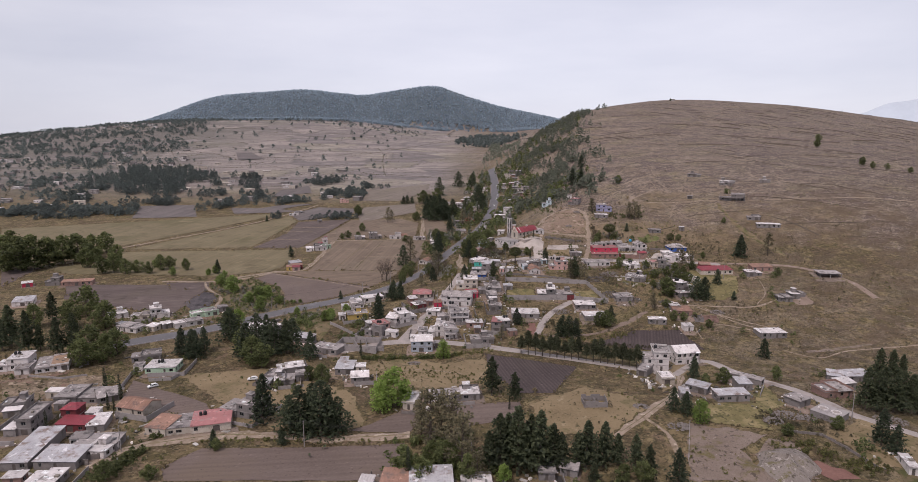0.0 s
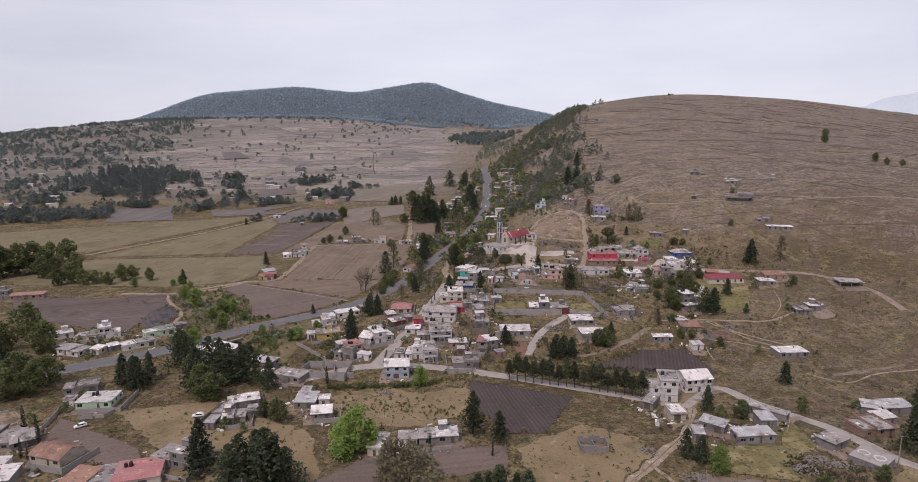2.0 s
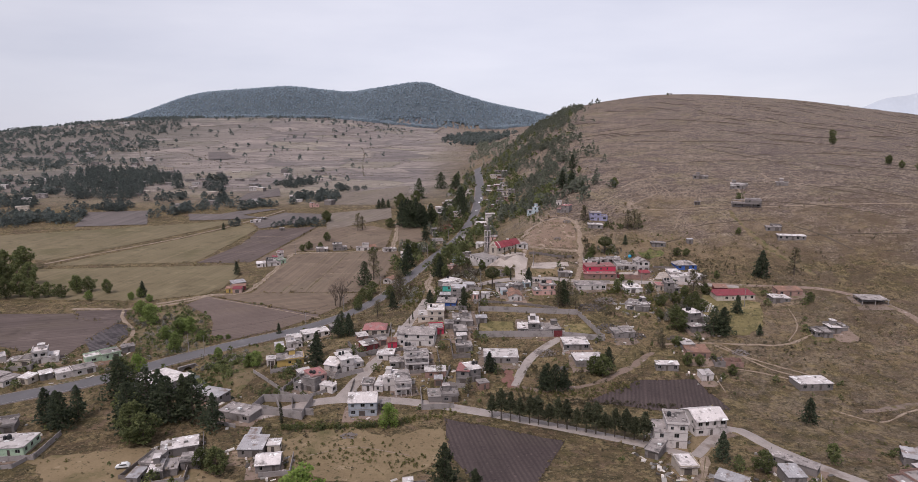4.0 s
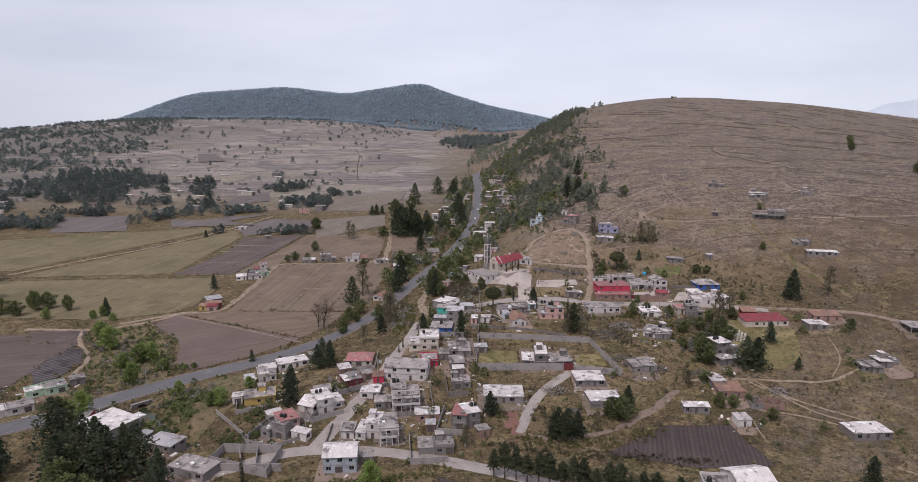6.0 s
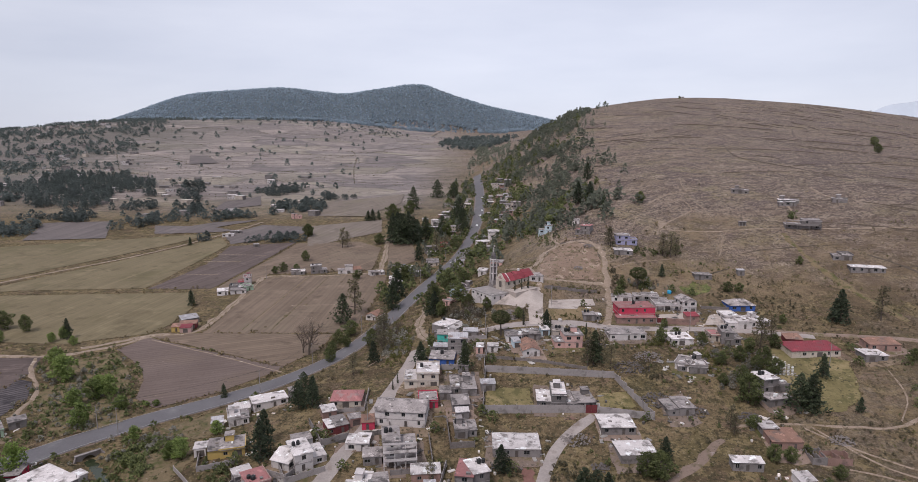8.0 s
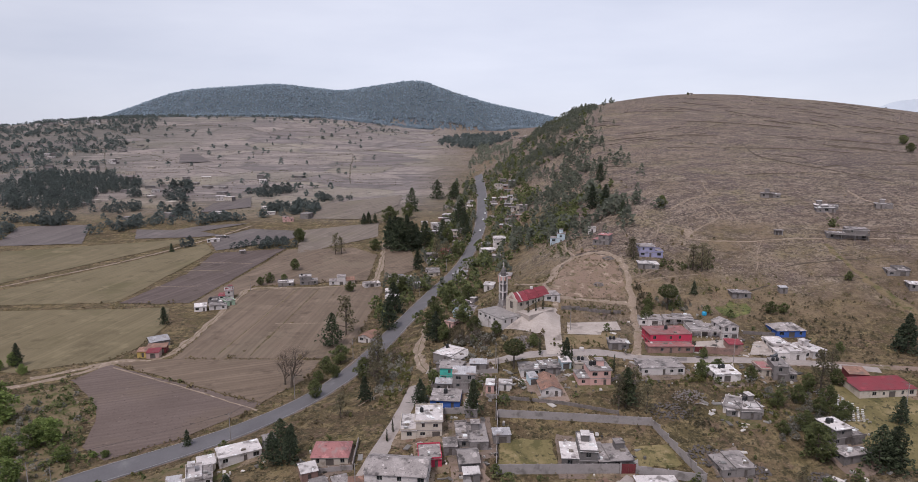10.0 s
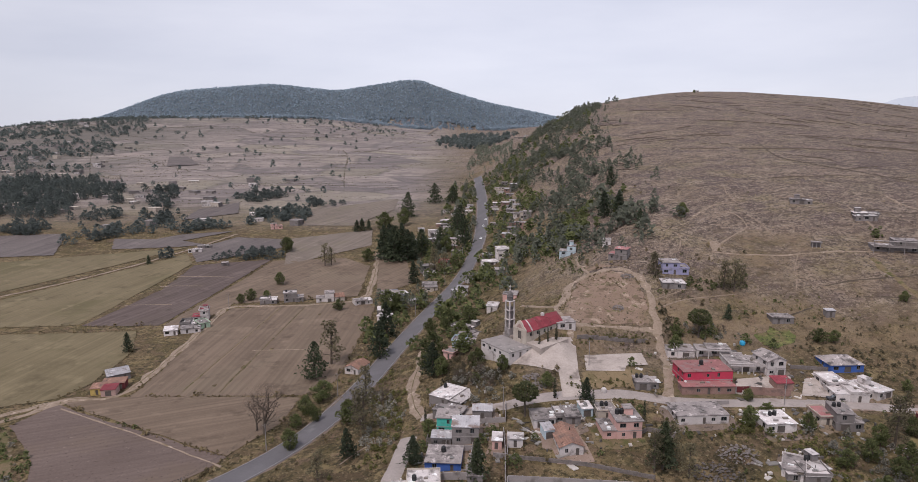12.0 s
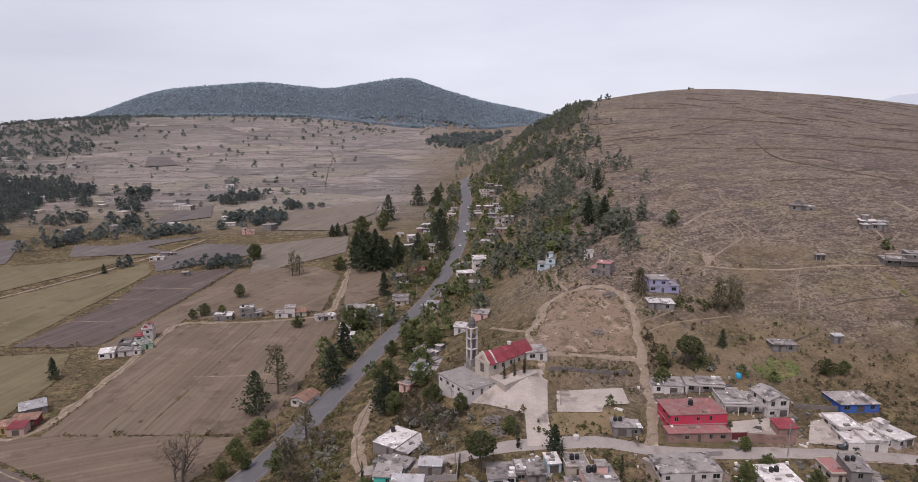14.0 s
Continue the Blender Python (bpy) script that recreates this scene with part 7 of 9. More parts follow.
def wires(a, b):
    (p, r), (q, s) = a, b
    for u in (-.8, 0, .8):
        cu = bpy.data.curves.new("power_cable", "CURVE")
        cu.dimensions, cu.bevel_depth, cu.bevel_resolution = "3D", .018, 0
        sp = cu.splines.new("POLY")
        n = 10
        sp.points.add(n)
        e0 = p + Vector((u * math.cos(radians(r)), u * math.sin(radians(r)), .02))
        e1 = q + Vector((u * math.cos(radians(s)), u * math.sin(radians(s)), .02))
        for i in range(n + 1):
            t = i / n
            c = e0.lerp(e1, t)
            sp.points[i].co = (c.x, c.y, c.z - 4 * t * (1 - t) * .9, 1)
        cu.materials.append(WIRE)
        tagged(new("power_cable", cu), "thin sagging power cable between poles", "cable", "power cables")


west_line = [utility_pole(*q) for q in ((-108.3, 352.5, 9.5, 35), (-60, 381, 9.5, 35), (-46, 412, 9.5, 20), (-29.8, 453, 9.5, 10), (-16.5, 500, 9.5, 10), (-4.5, 554, 9.5, 10), (11.5, 605, 9.5, 10), (24, 665, 9.5, 10), (33, 735, 9.5, 5))]
for a, b in zip(west_line, west_line[1:]):
    wires(a, b)
south_line = [utility_pole(*q) for q in ((-110, 190, 9.5, 90), (-50.8, 192, 9.5, 90), (3.8, 178, 9.5, 90))]
for a, b in zip(south_line, south_line[1:]):
    wires(a, b)
for q in ((-112.5, 573.9), (137.2, 205.9), (-32, 303), (-12, 338), (62, 428), (-99.9, 349.9), (30, 402), (118, 404), (160, 372)):
    utility_pole(*q)

# ---- parked vehicles ----


def car(x, y, rot, paint, pickup=False, label="small white hatchback parked on bare ground"):
    thing = tagged(new("car"), label, "car", "vehicles")
    thing.matrix_basis = pose(x, y, z_at(x, y) + .14 + lift(y), 0, 0, rot)
    bm = bmesh.new()
    half, ln = .86, (5.2 if pickup else 4.1)
    low = [(-ln / 2, .3), (-ln / 2 + .05, .75), (-ln * .22, .92), (ln / 2 - .1, .88), (ln / 2, .35)]
    prism(bm, low, (-half, half))
    bmesh.ops.bevel(bm, geom=list(bm.edges), offset=.06, segments=1, affect="EDGES")
    part("body", bm, paint, thing)
    cab = [(-ln * .24, .9), (-ln * .1, 1.42), (ln * .05 if pickup else ln * .3, 1.44), (ln * .12 if pickup else ln * .45, .9)]
    bm = bmesh.new()
    prism(bm, cab, (-half * .88, half * .88))
    part("cabin", bm, paint, thing)
    for s in (-1, 1):
        bm = bmesh.new()
        prism(bm, [(a * .9 - .02, .95 + (b - .9) * .78) for a, b in cab], (s * half * .9 - .01, s * half * .9 + .01))
        part("side_window", bm, GLASS, thing)
    bm = bmesh.new()
    v = [bm.verts.new(c) for c in ((-ln * .235, -.66, .95), (-ln * .235, .66, .95), (-ln * .118, .62, 1.37), (-ln * .118, -.62, 1.37))]
    bm.faces.new(v)
    bmesh.ops.solidify(bm, geom=list(bm.faces), thickness=.02)
    part("windscreen", bm, GLASS, thing, "", pose(-.02, 0, .01))
    for u in (-ln * .31, ln * .3):
        for s in (-1, 1):
            bm = bmesh.new()
            tube(bm, 0, 0, -.1, .1, .31, .31, 14)
            wheel = part("wheel", bm, RUBBER, thing, "", pose(u, s * (half - .08), .17, 90))
            bm = bmesh.new()
            tube(bm, 0, 0, -.11, .11, .18, .18, 10)
            part("rim", bm, FRAME, wheel)


car(-86.3, 249.5, 10, WHITE_PAINT)
car(-161.2, 328.0, 20, WHITE_PAINT, label="white saloon parked beside a low house")
car(135.8, 406.6, -8, DARK_PAINT, True, "dark pickup parked on the street by white walls")
car(9.8, 298.6, -30, WHITE_PAINT, label="white car on the concrete village street")
for q in ((39.2, 705.8), (43.8, 749), (47.0, 772), (51, 850)):
    car(*q, 82, WHITE_PAINT, label="white car on the asphalt highway")
car(-125, 243, 40, WHITE_PAINT, label="white car parked by a pale green house")


def plastic_tank(x, y, s, material, label):
    bm = bmesh.new()
    prof = ((0, .9), (.3, 1.0), (1.2, 1.0), (1.5, .8), (1.6, .3))
    rings = [[bm.verts.new((r * s * math.cos(i * math.tau / 14), r * s * math.sin(i * math.tau / 14), q * s)) for i in range(14)] for q, r in prof]
    for a, b in zip(rings, rings[1:]):
        for i in range(14):
            bm.faces.new((a[i], a[(i + 1) % 14], b[(i + 1) % 14], b[i]))
    bm.faces.new(rings[0])
    bm.faces.new(rings[-1])
    ob = tagged(new("water_tank", done("water_tank", bm, material)), label, "water tank")
    ob.location = (x, y, z_at(x, y))


plastic_tank(121.5, 441.0, 1.0, SKY_BLUE, "round blue plastic tank on the dry slope")
plastic_tank(63.5, 412.5, .9, wall_material("white"), "low round white cistern beside the court")

# rows of pale benches on the school lawn
for i in range(4):
    for k in range(12):
        bm = bmesh.new()
        box(bm, -.55, .55, -.18, .18, .32, .4)
        for u in (-.42, .36):
            box(bm, u, u + .06, -.15, .15, 0, .322)
        ob = tagged(new("bench", done("bench", bm, CONCRETE)), "pale concrete bench standing on the school lawn", "bench", "benches on the lawn")
        ob.location = (137.5 + i * 2.1 - k * .12, 367.5 + k * 1.35 - i * .8, z_at(137.5 + i * 2.1, 367.5 + k * 1.35) + lift(370))

# ---- trees ----
tree("broad", -340.0, 462.3, 25.9)
tree("broad", -325.0, 456.4, 27.5)
tree("broad", -320.5, 466.1, 26.6)
tree("broad", -314.6, 474.1, 24.6)
tree("broad", -308.4, 482.3, 23.6)
tree("broad", -300.6, 488.6, 23.6)
tree("broad", -299.1, 506.3, 20.7)
tree("broad", -300.4, 527.8, 19.0)
tree("broad", -284.0, 471.7, 16.2)
tree("broad", -365.2, 504.7, 23.2)
tree("broad", -260.9, 450.3, 13.3)
tree("broad", -254.2, 453.9, 16.4)
tree("broad", -243.6, 450.1, 11.1)
tree("broad", -236.9, 453.8, 10.1)
tree("broad", -226.4, 450.0, 8.9)
tree("broad", -223.1, 461.2, 12.1)
tree("broad", -217.8, 465.1, 11.1)
tree("broad", -204.2, 461.1, 9.9)
tree("cedar", -54.0, 201.2, 18.9)
tree("cedar", -47.2, 200.2, 19.1)
tree("cedar", -41.3, 200.8, 14.6)
tree("cedar", -57.9, 203.0, 13.2)
tree("cedar", -50.7, 204.1, 18.1)
tree("cedar", -44.9, 202.6, 17.0)
tree("fir", -69.9, 210.3, 17.9)
tree("fir", 64.5, 169.4, 12.1)
tree("fir", 96.9, 246.2, 9.8)
tree("fir", -68.0, 274.3, 13.4)
tree("fir", -43.9, 332.8, 12.2)
tree("pine", 12.7, 177.2, 19.8)
tree("pine", 17.9, 175.9, 20.9)
tree("pine", 24.1, 175.7, 21.4)
tree("pine", 28.7, 176.8, 15.9)
tree("pine", 15.7, 180.9, 17.1)
tree("pine", 21.8, 179.1, 18.0)
tree("pine", 38.5, 176.6, 16.8)
tree("pine", 44.1, 177.7, 16.2)
tree("pine", 48.8, 178.6, 11.2)
tree("pine", 56.9, 172.6, 11.3)
tree("pine", 12.7, 229.6, 15.0)
tree("pine", 21.1, 222.8, 10.9)
tree("pine", 39.8, 170.2, 6.7)
tree("pine", 35.9, 177.3, 12.0)
tree("gum", -9.4, 191.4, 22.7)
tree("gum", -2.6, 187.5, 20.6)
tree("gum", 1.1, 177.6, 18.2)
tree("gum", -12.6, 197.2, 13.3)
tree("gum", -5.7, 195.6, 17.1)
tree("gum", 5.4, 170.8, 10.6)
tree("willow", -24.8, 220.1, 15.6)
tree("willow", -28.9, 217.9, 11.7)
tree("willow", -20.8, 223.3, 9.5)
tree("willow", 82.9, 202.7, 8.4)
tree("willow", -7.2, 274.2, 8.5)
tree("willow", -117.5, 323.3, 10.4)
tree("willow", 13.1, 170.7, 5.8)
tree("roadpine", 29.0, 281.0, 9.3)
tree("roadpine", 32.2, 279.7, 11.6)
tree("roadpine", 35.4, 278.5, 11.6)
tree("roadpine", 38.6, 277.2, 9.2)
tree("roadpine", 41.7, 275.8, 11.5)
tree("roadpine", 44.8, 274.5, 11.5)
tree("roadpine", 47.9, 273.2, 9.1)
tree("roadpine", 51.0, 271.9, 11.4)
tree("roadpine", 54.0, 270.5, 11.4)
tree("roadpine", 57.0, 269.2, 9.1)
tree("roadpine", 59.9, 267.9, 11.3)
tree("roadpine", 62.9, 266.6, 11.3)
tree("roadpine", 65.8, 265.3, 9.0)
tree("roadpine", 68.6, 264.0, 11.3)
tree("roadpine", 71.5, 262.7, 11.2)
tree("roadpine", 74.3, 261.5, 9.0)
tree("roadpine", 77.1, 260.2, 11.2)
tree("cedar", -114.1, 302.2, 17.7)
tree("cedar", -98.3, 276.8, 17.4)
tree("cedar", -85.9, 280.9, 18.1)
tree("cedar", -78.1, 282.2, 17.4)
tree("cedar", -121.6, 277.6, 14.2)
tree("cedar", -95.8, 286.1, 18.5)
tree("fir", -33.8, 356.6, 11.5)
tree("fir", -39.1, 357.3, 10.8)
tree("fir", -16.5, 394.3, 9.4)
tree("fir", -89.7, 284.2, 18.3)
tree("fir", -122.9, 277.6, 14.3)
tree("fir", -129.9, 282.4, 13.3)
tree("fir", -120.6, 285.5, 13.3)
tree("broad", -93.0, 269.0, 13.5)
tree("broad", -116.7, 309.6, 14.1)
tree("broad", -87.2, 264.4, 11.5)
tree("pine", -80.8, 282.3, 17.4)
tree("pine", -217.8, 293.3, 20.5)
tree("pine", -203.7, 285.1, 21.2)
tree("pine", -187.4, 281.2, 19.1)
tree("pine", -181.6, 285.3, 19.1)
tree("pine", -200.4, 288.4, 14.1)
tree("pine", -225.7, 337.2, 17.0)
tree("pine", -217.3, 286.6, 18.1)
tree("broad", -168.9, 277.6, 15.8)
tree("broad", -210.8, 345.2, 18.5)
tree("broad", -187.8, 321.6, 15.7)
tree("broad", -168.6, 267.9, 12.9)
tree("broad", -161.1, 283.1, 13.2)
tree("broad", -207.6, 323.5, 15.4)
tree("broad", -226.3, 323.3, 13.4)
tree("broad", -160.2, 271.6, 14.7)
tree("broad", -101.0, 280.8, 12.2)
tree("broad", -62.1, 249.0, 6.9)
tree("broad", -56.5, 245.7, 8.9)
tree("broad", -58.4, 206.5, 6.9)
tree("pine", 146.6, 213.3, 16.1)
tree("pine", 149.4, 211.7, 16.1)
tree("pine", 153.1, 213.8, 15.8)
tree("pine", 155.8, 212.2, 16.3)
tree("pine", 159.6, 213.4, 16.0)
tree("pine", 161.8, 211.9, 16.0)
tree("pine", 164.9, 212.2, 16.1)
tree("pine", 166.5, 210.6, 16.1)
tree("pine", 172.4, 245.1, 15.3)
tree("pine", 178.0, 245.6, 14.2)
tree("pine", 182.7, 246.0, 11.9)
tree("fir", 135.8, 188.1, 12.7)
tree("fir", 137.5, 183.5, 9.7)
tree("fir", 76.6, 211.2, 10.0)
tree("fir", 79.9, 208.6, 8.5)
tree("fir", 139.5, 274.5, 10.0)
tree("fir", -81.0, 192.9, 6.8)
tree("fir", -58.7, 194.1, 5.7)
tree("cypress", -143.0, 240.5, 10.4)
tree("cypress", -131.5, 230.7, 11.6)
tree("cypress", -144.5, 205.8, 7.9)
tree("cypress", -143.1, 212.6, 6.9)
tree("cypress", -131.9, 222.3, 7.0)
tree("cypress", -129.1, 221.2, 6.4)
tree("cypress", -45.4, 278.7, 8.7)
tree("cypress", -15.1, 171.8, 11.7)
tree("cypress", 18.2, 214.0, 5.5)
tree("cypress", -1.3, 221.2, 6.1)
tree("broad", 105.7, 238.5, 7.0)
tree("broad", 131.4, 247.5, 5.2)
tree("broad", -269.2, 486.1, 16.4)
tree("broad", -287.9, 490.6, 12.3)
tree("broad", -92.9, 173.4, 5.2)
tree("broad", -105.8, 172.9, 6.6)
tree("broad", -79.2, 190.6, 4.5)
tree("broad", -4.3, 178.4, 9.9)
tree("broad", -8.1, 181.7, 8.1)
tree("broad", -11.1, 171.8, 7.8)
tree("broad", 2.8, 171.5, 8.5)
tree("broad", -16.6, 175.0, 9.8)
tree("broad", 48.4, 170.1, 5.9)
tree("broad", 54.4, 170.1, 6.8)
tree("broad", 108.5, 193.7, 4.7)
tree("broad", 127.1, 197.4, 5.4)
tree("bare", -19.6, 424.0, 13.5)
tree("bare", -15.2, 414.2, 11.0)
tree("bare", -10.8, 432.5, 10.0)
tree("bare", 21.5, 424.5, 7.0)
tree("bare", 27.0, 419.5, 6.0)
tree("bare", 17.0, 431.0, 7.5)
tree("bare", 24.5, 430.0, 6.5)
tree("bare", 115.0, 447.5, 5.0)
tree("bare", 118.2, 449.8, 4.2)
tree("bare", -50.3, 424.8, 19.9)
tree("bare", -53.5, 427.5, 15.5)
tree("gum", -38.6, 488.6, 20.5)
tree("cedar", -39.3, 366.7, 11.3)
tree("fir", -16.9, 521.4, 18.2)
tree("fir", -35.1, 363.3, 10.1)
tree("fir", -73.1, 378.2, 6.1)
tree("fir", -43.0, 324.0, 12.8)
tree("gum", -13.9, 407.9, 17.9)
tree("gum", -23.7, 384.4, 9.7)
tree("leafy", -146.9, 397.6, 11.3)
tree("leafy", -160.4, 414.3, 8.2)
tree("leafy", -123.9, 378.3, 8.6)
tree("leafy", -115.5, 355.3, 9.0)
tree("leafy", -127.9, 372.2, 7.0)
tree("leafy", -119.4, 381.4, 9.5)
tree("leafy", -125.0, 385.1, 7.8)
tree("leafy", -69.3, 328.6, 7.5)
tree("leafy", -91.6, 344.4, 5.6)
tree("leafy", -63.7, 344.5, 4.9)
tree("leafy", -96.8, 371.9, 2.5)
tree("leafy", -100.4, 371.9, 2.0)
tree("leafy", -108.6, 369.1, 5.4)
tree("leafy", -72.6, 329.3, 5.7)
tree("leafy", -230.7, 471.6, 7.2)
tree("leafy", -206.9, 445.4, 6.6)
tree("leafy", -181.0, 445.1, 5.3)
tree("leafy", -177.7, 450.0, 6.4)
tree("leafy", -167.7, 440.2, 5.1)
tree("fir", -176.1, 450.0, 10.5)
tree("umbrella", 36.5, 400.2, 11.7)
tree("cypress", 45.8, 436.1, 6.2)
tree("cypress", 49.2, 437.7, 6.5)
tree("cypress", 52.4, 439.2, 6.3)
tree("cypress", 47.1, 409.2, 7.8)
tree("cypress", 57.5, 401.5, 8.1)
tree("cypress", 71.6, 396.2, 7.2)
tree("cypress", 6.3, 400.6, 8.4)
tree("cypress", -4.4, 366.1, 4.7)
tree("cypress", -5.7, 360.9, 4.6)
tree("cypress", 47.8, 388.3, 3.6)
tree("fir", 3.3, 382.2, 9.0)
tree("fir", 56.6, 407.9, 8.3)
tree("pine", 20.7, 371.3, 12.2)
tree("pine", 70.0, 374.6, 13.5)
tree("gum", 67.5, 373.3, 12.8)
tree("gum", 72.7, 376.5, 12.6)
tree("broad", 7.4, 395.6, 6.2)
tree("broad", 127.1, 376.9, 6.6)
tree("broad", 134.1, 382.7, 6.8)
tree("broad", 130.9, 370.1, 6.5)
tree("broad", 135.9, 374.0, 7.5)
tree("broad", 122.3, 363.0, 6.6)
tree("broad", 122.2, 357.4, 6.1)
tree("broad", 114.5, 360.8, 4.8)
tree("broad", 146.3, 387.4, 5.7)
tree("gum", 75.8, 371.1, 10.9)
tree("gum", 138.1, 382.6, 16.0)
tree("gum", 146.6, 390.7, 11.9)
tree("broad", 45.5, 415.4, 5.8)
tree("broad", 18.7, 477.0, 9.5)
tree("broad", 13.5, 501.8, 12.1)
tree("broad", 7.0, 465.3, 13.4)
tree("broad", 11.0, 443.8, 7.5)
tree("broad", 3.3, 461.1, 6.4)
tree("broad", 32.0, 428.7, 5.6)
tree("broad", 100.6, 450.8, 4.6)
tree("broad", 107.9, 406.6, 4.6)
tree("broad", 118.2, 390.9, 5.8)
tree("broad", 119.4, 374.2, 5.5)
tree("broad", 161.9, 411.3, 4.2)
tree("broad", -33.9, 431.0, 5.9)
tree("broad", -38.8, 438.4, 7.6)
tree("broad", -39.8, 427.2, 5.8)
tree("broad", -35.0, 449.9, 8.9)
tree("broad", -38.2, 410.5, 6.9)
tree("fir", -17.5, 493.2, 16.7)
tree("fir", 7.3, 448.2, 14.2)
tree("fir", 122.7, 456.8, 6.6)
tree("fir", -137.6, 508.1, 9.6)
tree("fir", -212.5, 692.2, 7.4)
tree("umbrella", 108.2, 448.7, 11.5)
tree("gum", -17.1, 441.3, 15.1)
tree("cedar", 134.4, 346.5, 13.4)
tree("cedar", 138.6, 345.8, 14.0)
tree("fir", 138.3, 347.2, 13.0)
tree("fir", 154.9, 344.6, 5.9)
tree("fir", 186.1, 408.7, 15.1)
tree("fir", 184.8, 411.4, 9.9)
tree("fir", 153.5, 365.0, 9.5)
tree("gum", 203.5, 408.1, 15.5)
tree("gum", 107.0, 336.6, 8.7)
tree("gum", 106.7, 333.2, 7.1)
tree("broad", 119.0, 350.3, 10.7)
tree("broad", 136.7, 367.2, 6.6)
tree("broad", 114.4, 336.6, 4.9)
tree("broad", 113.6, 320.7, 5.6)
tree("broad", 118.2, 320.0, 5.1)
tree("broad", 128.8, 312.3, 4.6)
tree("broad", 193.1, 373.3, 5.5)
tree("broad", 76.0, 312.7, 9.8)
tree("broad", 72.6, 314.2, 8.5)
tree("cedar", 51.9, 302.7, 11.6)
tree("cedar", 55.0, 301.9, 11.6)
tree("fir", 50.7, 302.8, 10.0)
tree("fir", 58.7, 302.7, 10.1)
tree("fir", 30.1, 316.0, 9.6)
tree("fir", 80.1, 320.3, 8.8)
tree("gum", 9.3, 313.2, 7.0)
tree("gum", 21.1, 298.8, 7.8)
tree("cedar", -42.6, 472.4, 16.5)
tree("cedar", -27.0, 691.0, 27.1)
tree("fir", -27.0, 691.0, 28.9)
tree("fir", -36.3, 698.1, 26.7)
tree("fir", -21.9, 697.2, 29.2)
tree("fir", -31.8, 702.9, 26.9)
tree("fir", -9.2, 627.2, 15.1)
tree("gum", -77.2, 678.8, 18.3)
tree("gum", -73.0, 681.7, 14.8)
tree("broad", -97.9, 629.8, 8.7)
tree("broad", -47.3, 693.1, 10.6)
tree("broad", -116.9, 725.8, 12.7)
tree("broad", -117.2, 734.8, 9.9)
tree("broad", -48.9, 570.3, 7.3)
tree("broad", -96.0, 592.8, 6.5)
tree("broad", -105.9, 593.3, 7.3)
tree("broad", -110.4, 588.3, 5.8)
tree("broad", -20.5, 563.9, 14.1)
tree("broad", -15.0, 567.8, 11.0)
tree("broad", 4.8, 511.1, 8.0)
tree("broad", -20.7, 422.8, 8.7)
tree("broad", 22.8, 495.8, 10.0)
tree("broad", 19.4, 457.7, 8.6)
tree("broad", 23.8, 438.6, 6.7)
tree("fir", 112.7, 542.6, 10.7)
tree("fir", 125.5, 653.1, 13.6)
tree("fir", 111.4, 579.9, 15.2)
tree("fir", 105.5, 587.5, 16.8)
tree("gum", 133.3, 475.9, 15.4)
tree("gum", 129.7, 477.9, 12.4)
tree("gum", 136.9, 477.7, 11.5)
tree("gum", 104.0, 488.2, 12.4)
tree("gum", 103.5, 490.3, 10.0)
tree("broad", 97.3, 442.2, 6.3)
tree("broad", 101.9, 392.9, 7.0)
tree("broad", 149.8, 441.1, 5.5)
tree("broad", 155.4, 441.0, 4.7)
tree("broad", 110.2, 399.5, 3.7)
tree("broad", 397.7, 709.7, 8.6)
tree("broad", 374.2, 574.3, 6.6)
tree("broad", 383.6, 568.4, 6.0)
tree("broad", 393.9, 553.0, 5.9)
tree("broad", 407.1, 1245.7, 5.1)
tree("broad", 427.1, 760.8, 9.0)
tree("broad", 376.3, 592.4, 8.3)
tree("broad", 195.6, 461.7, 4.8)
tree("broad", 140.8, 559.3, 7.4)
tree("pine", 9.1, 176.4, 13.8)
tree("pine", 31.2, 175.6, 13.9)
tree("pine", 53.7, 177.0, 12.2)
# the grove and tall trees between the fields and the highway
for kind, x, y, tall in (("fir", -17.4, 690.9, 24), ("fir", -13.4, 698, 22), ("cedar", -7, 707, 23), ("broad", -5.7, 716, 15), ("cedar", 7.4, 717.3, 21), ("broad", 12, 712, 13), ("gum", 3.8, 647.5, 19), ("gum", 11, 640, 16), ("broad", 19, 643, 11), ("cedar", 26.7, 706, 22), ("cedar", 25, 780.1, 24), ("cedar", 22, 760, 24), ("cedar", -26.9, 867.6, 27), ("broad", -45.5, 809.9, 18), ("fir", -71, 801.8, 12), ("fir", -66, 803, 13), ("fir", -60, 806, 11), ("broad", -28.6, 827.6, 17), ("cedar", 19.2, 940.2, 20), ("cedar", -0.6, 944.9, 24)):
    tree(kind, x, y, tall)
def inside(x, y, poly):
    odd = np.zeros(len(x), bool)
    for (ax, ay), (bx, by) in zip(poly, list(poly[1:]) + [poly[0]]):
        cross = (ay > y) != (by > y)
        with np.errstate(divide="ignore", invalid="ignore"):
            odd ^= cross & (x < (bx - ax) * (y - ay) / (by - ay) + ax)
    return odd


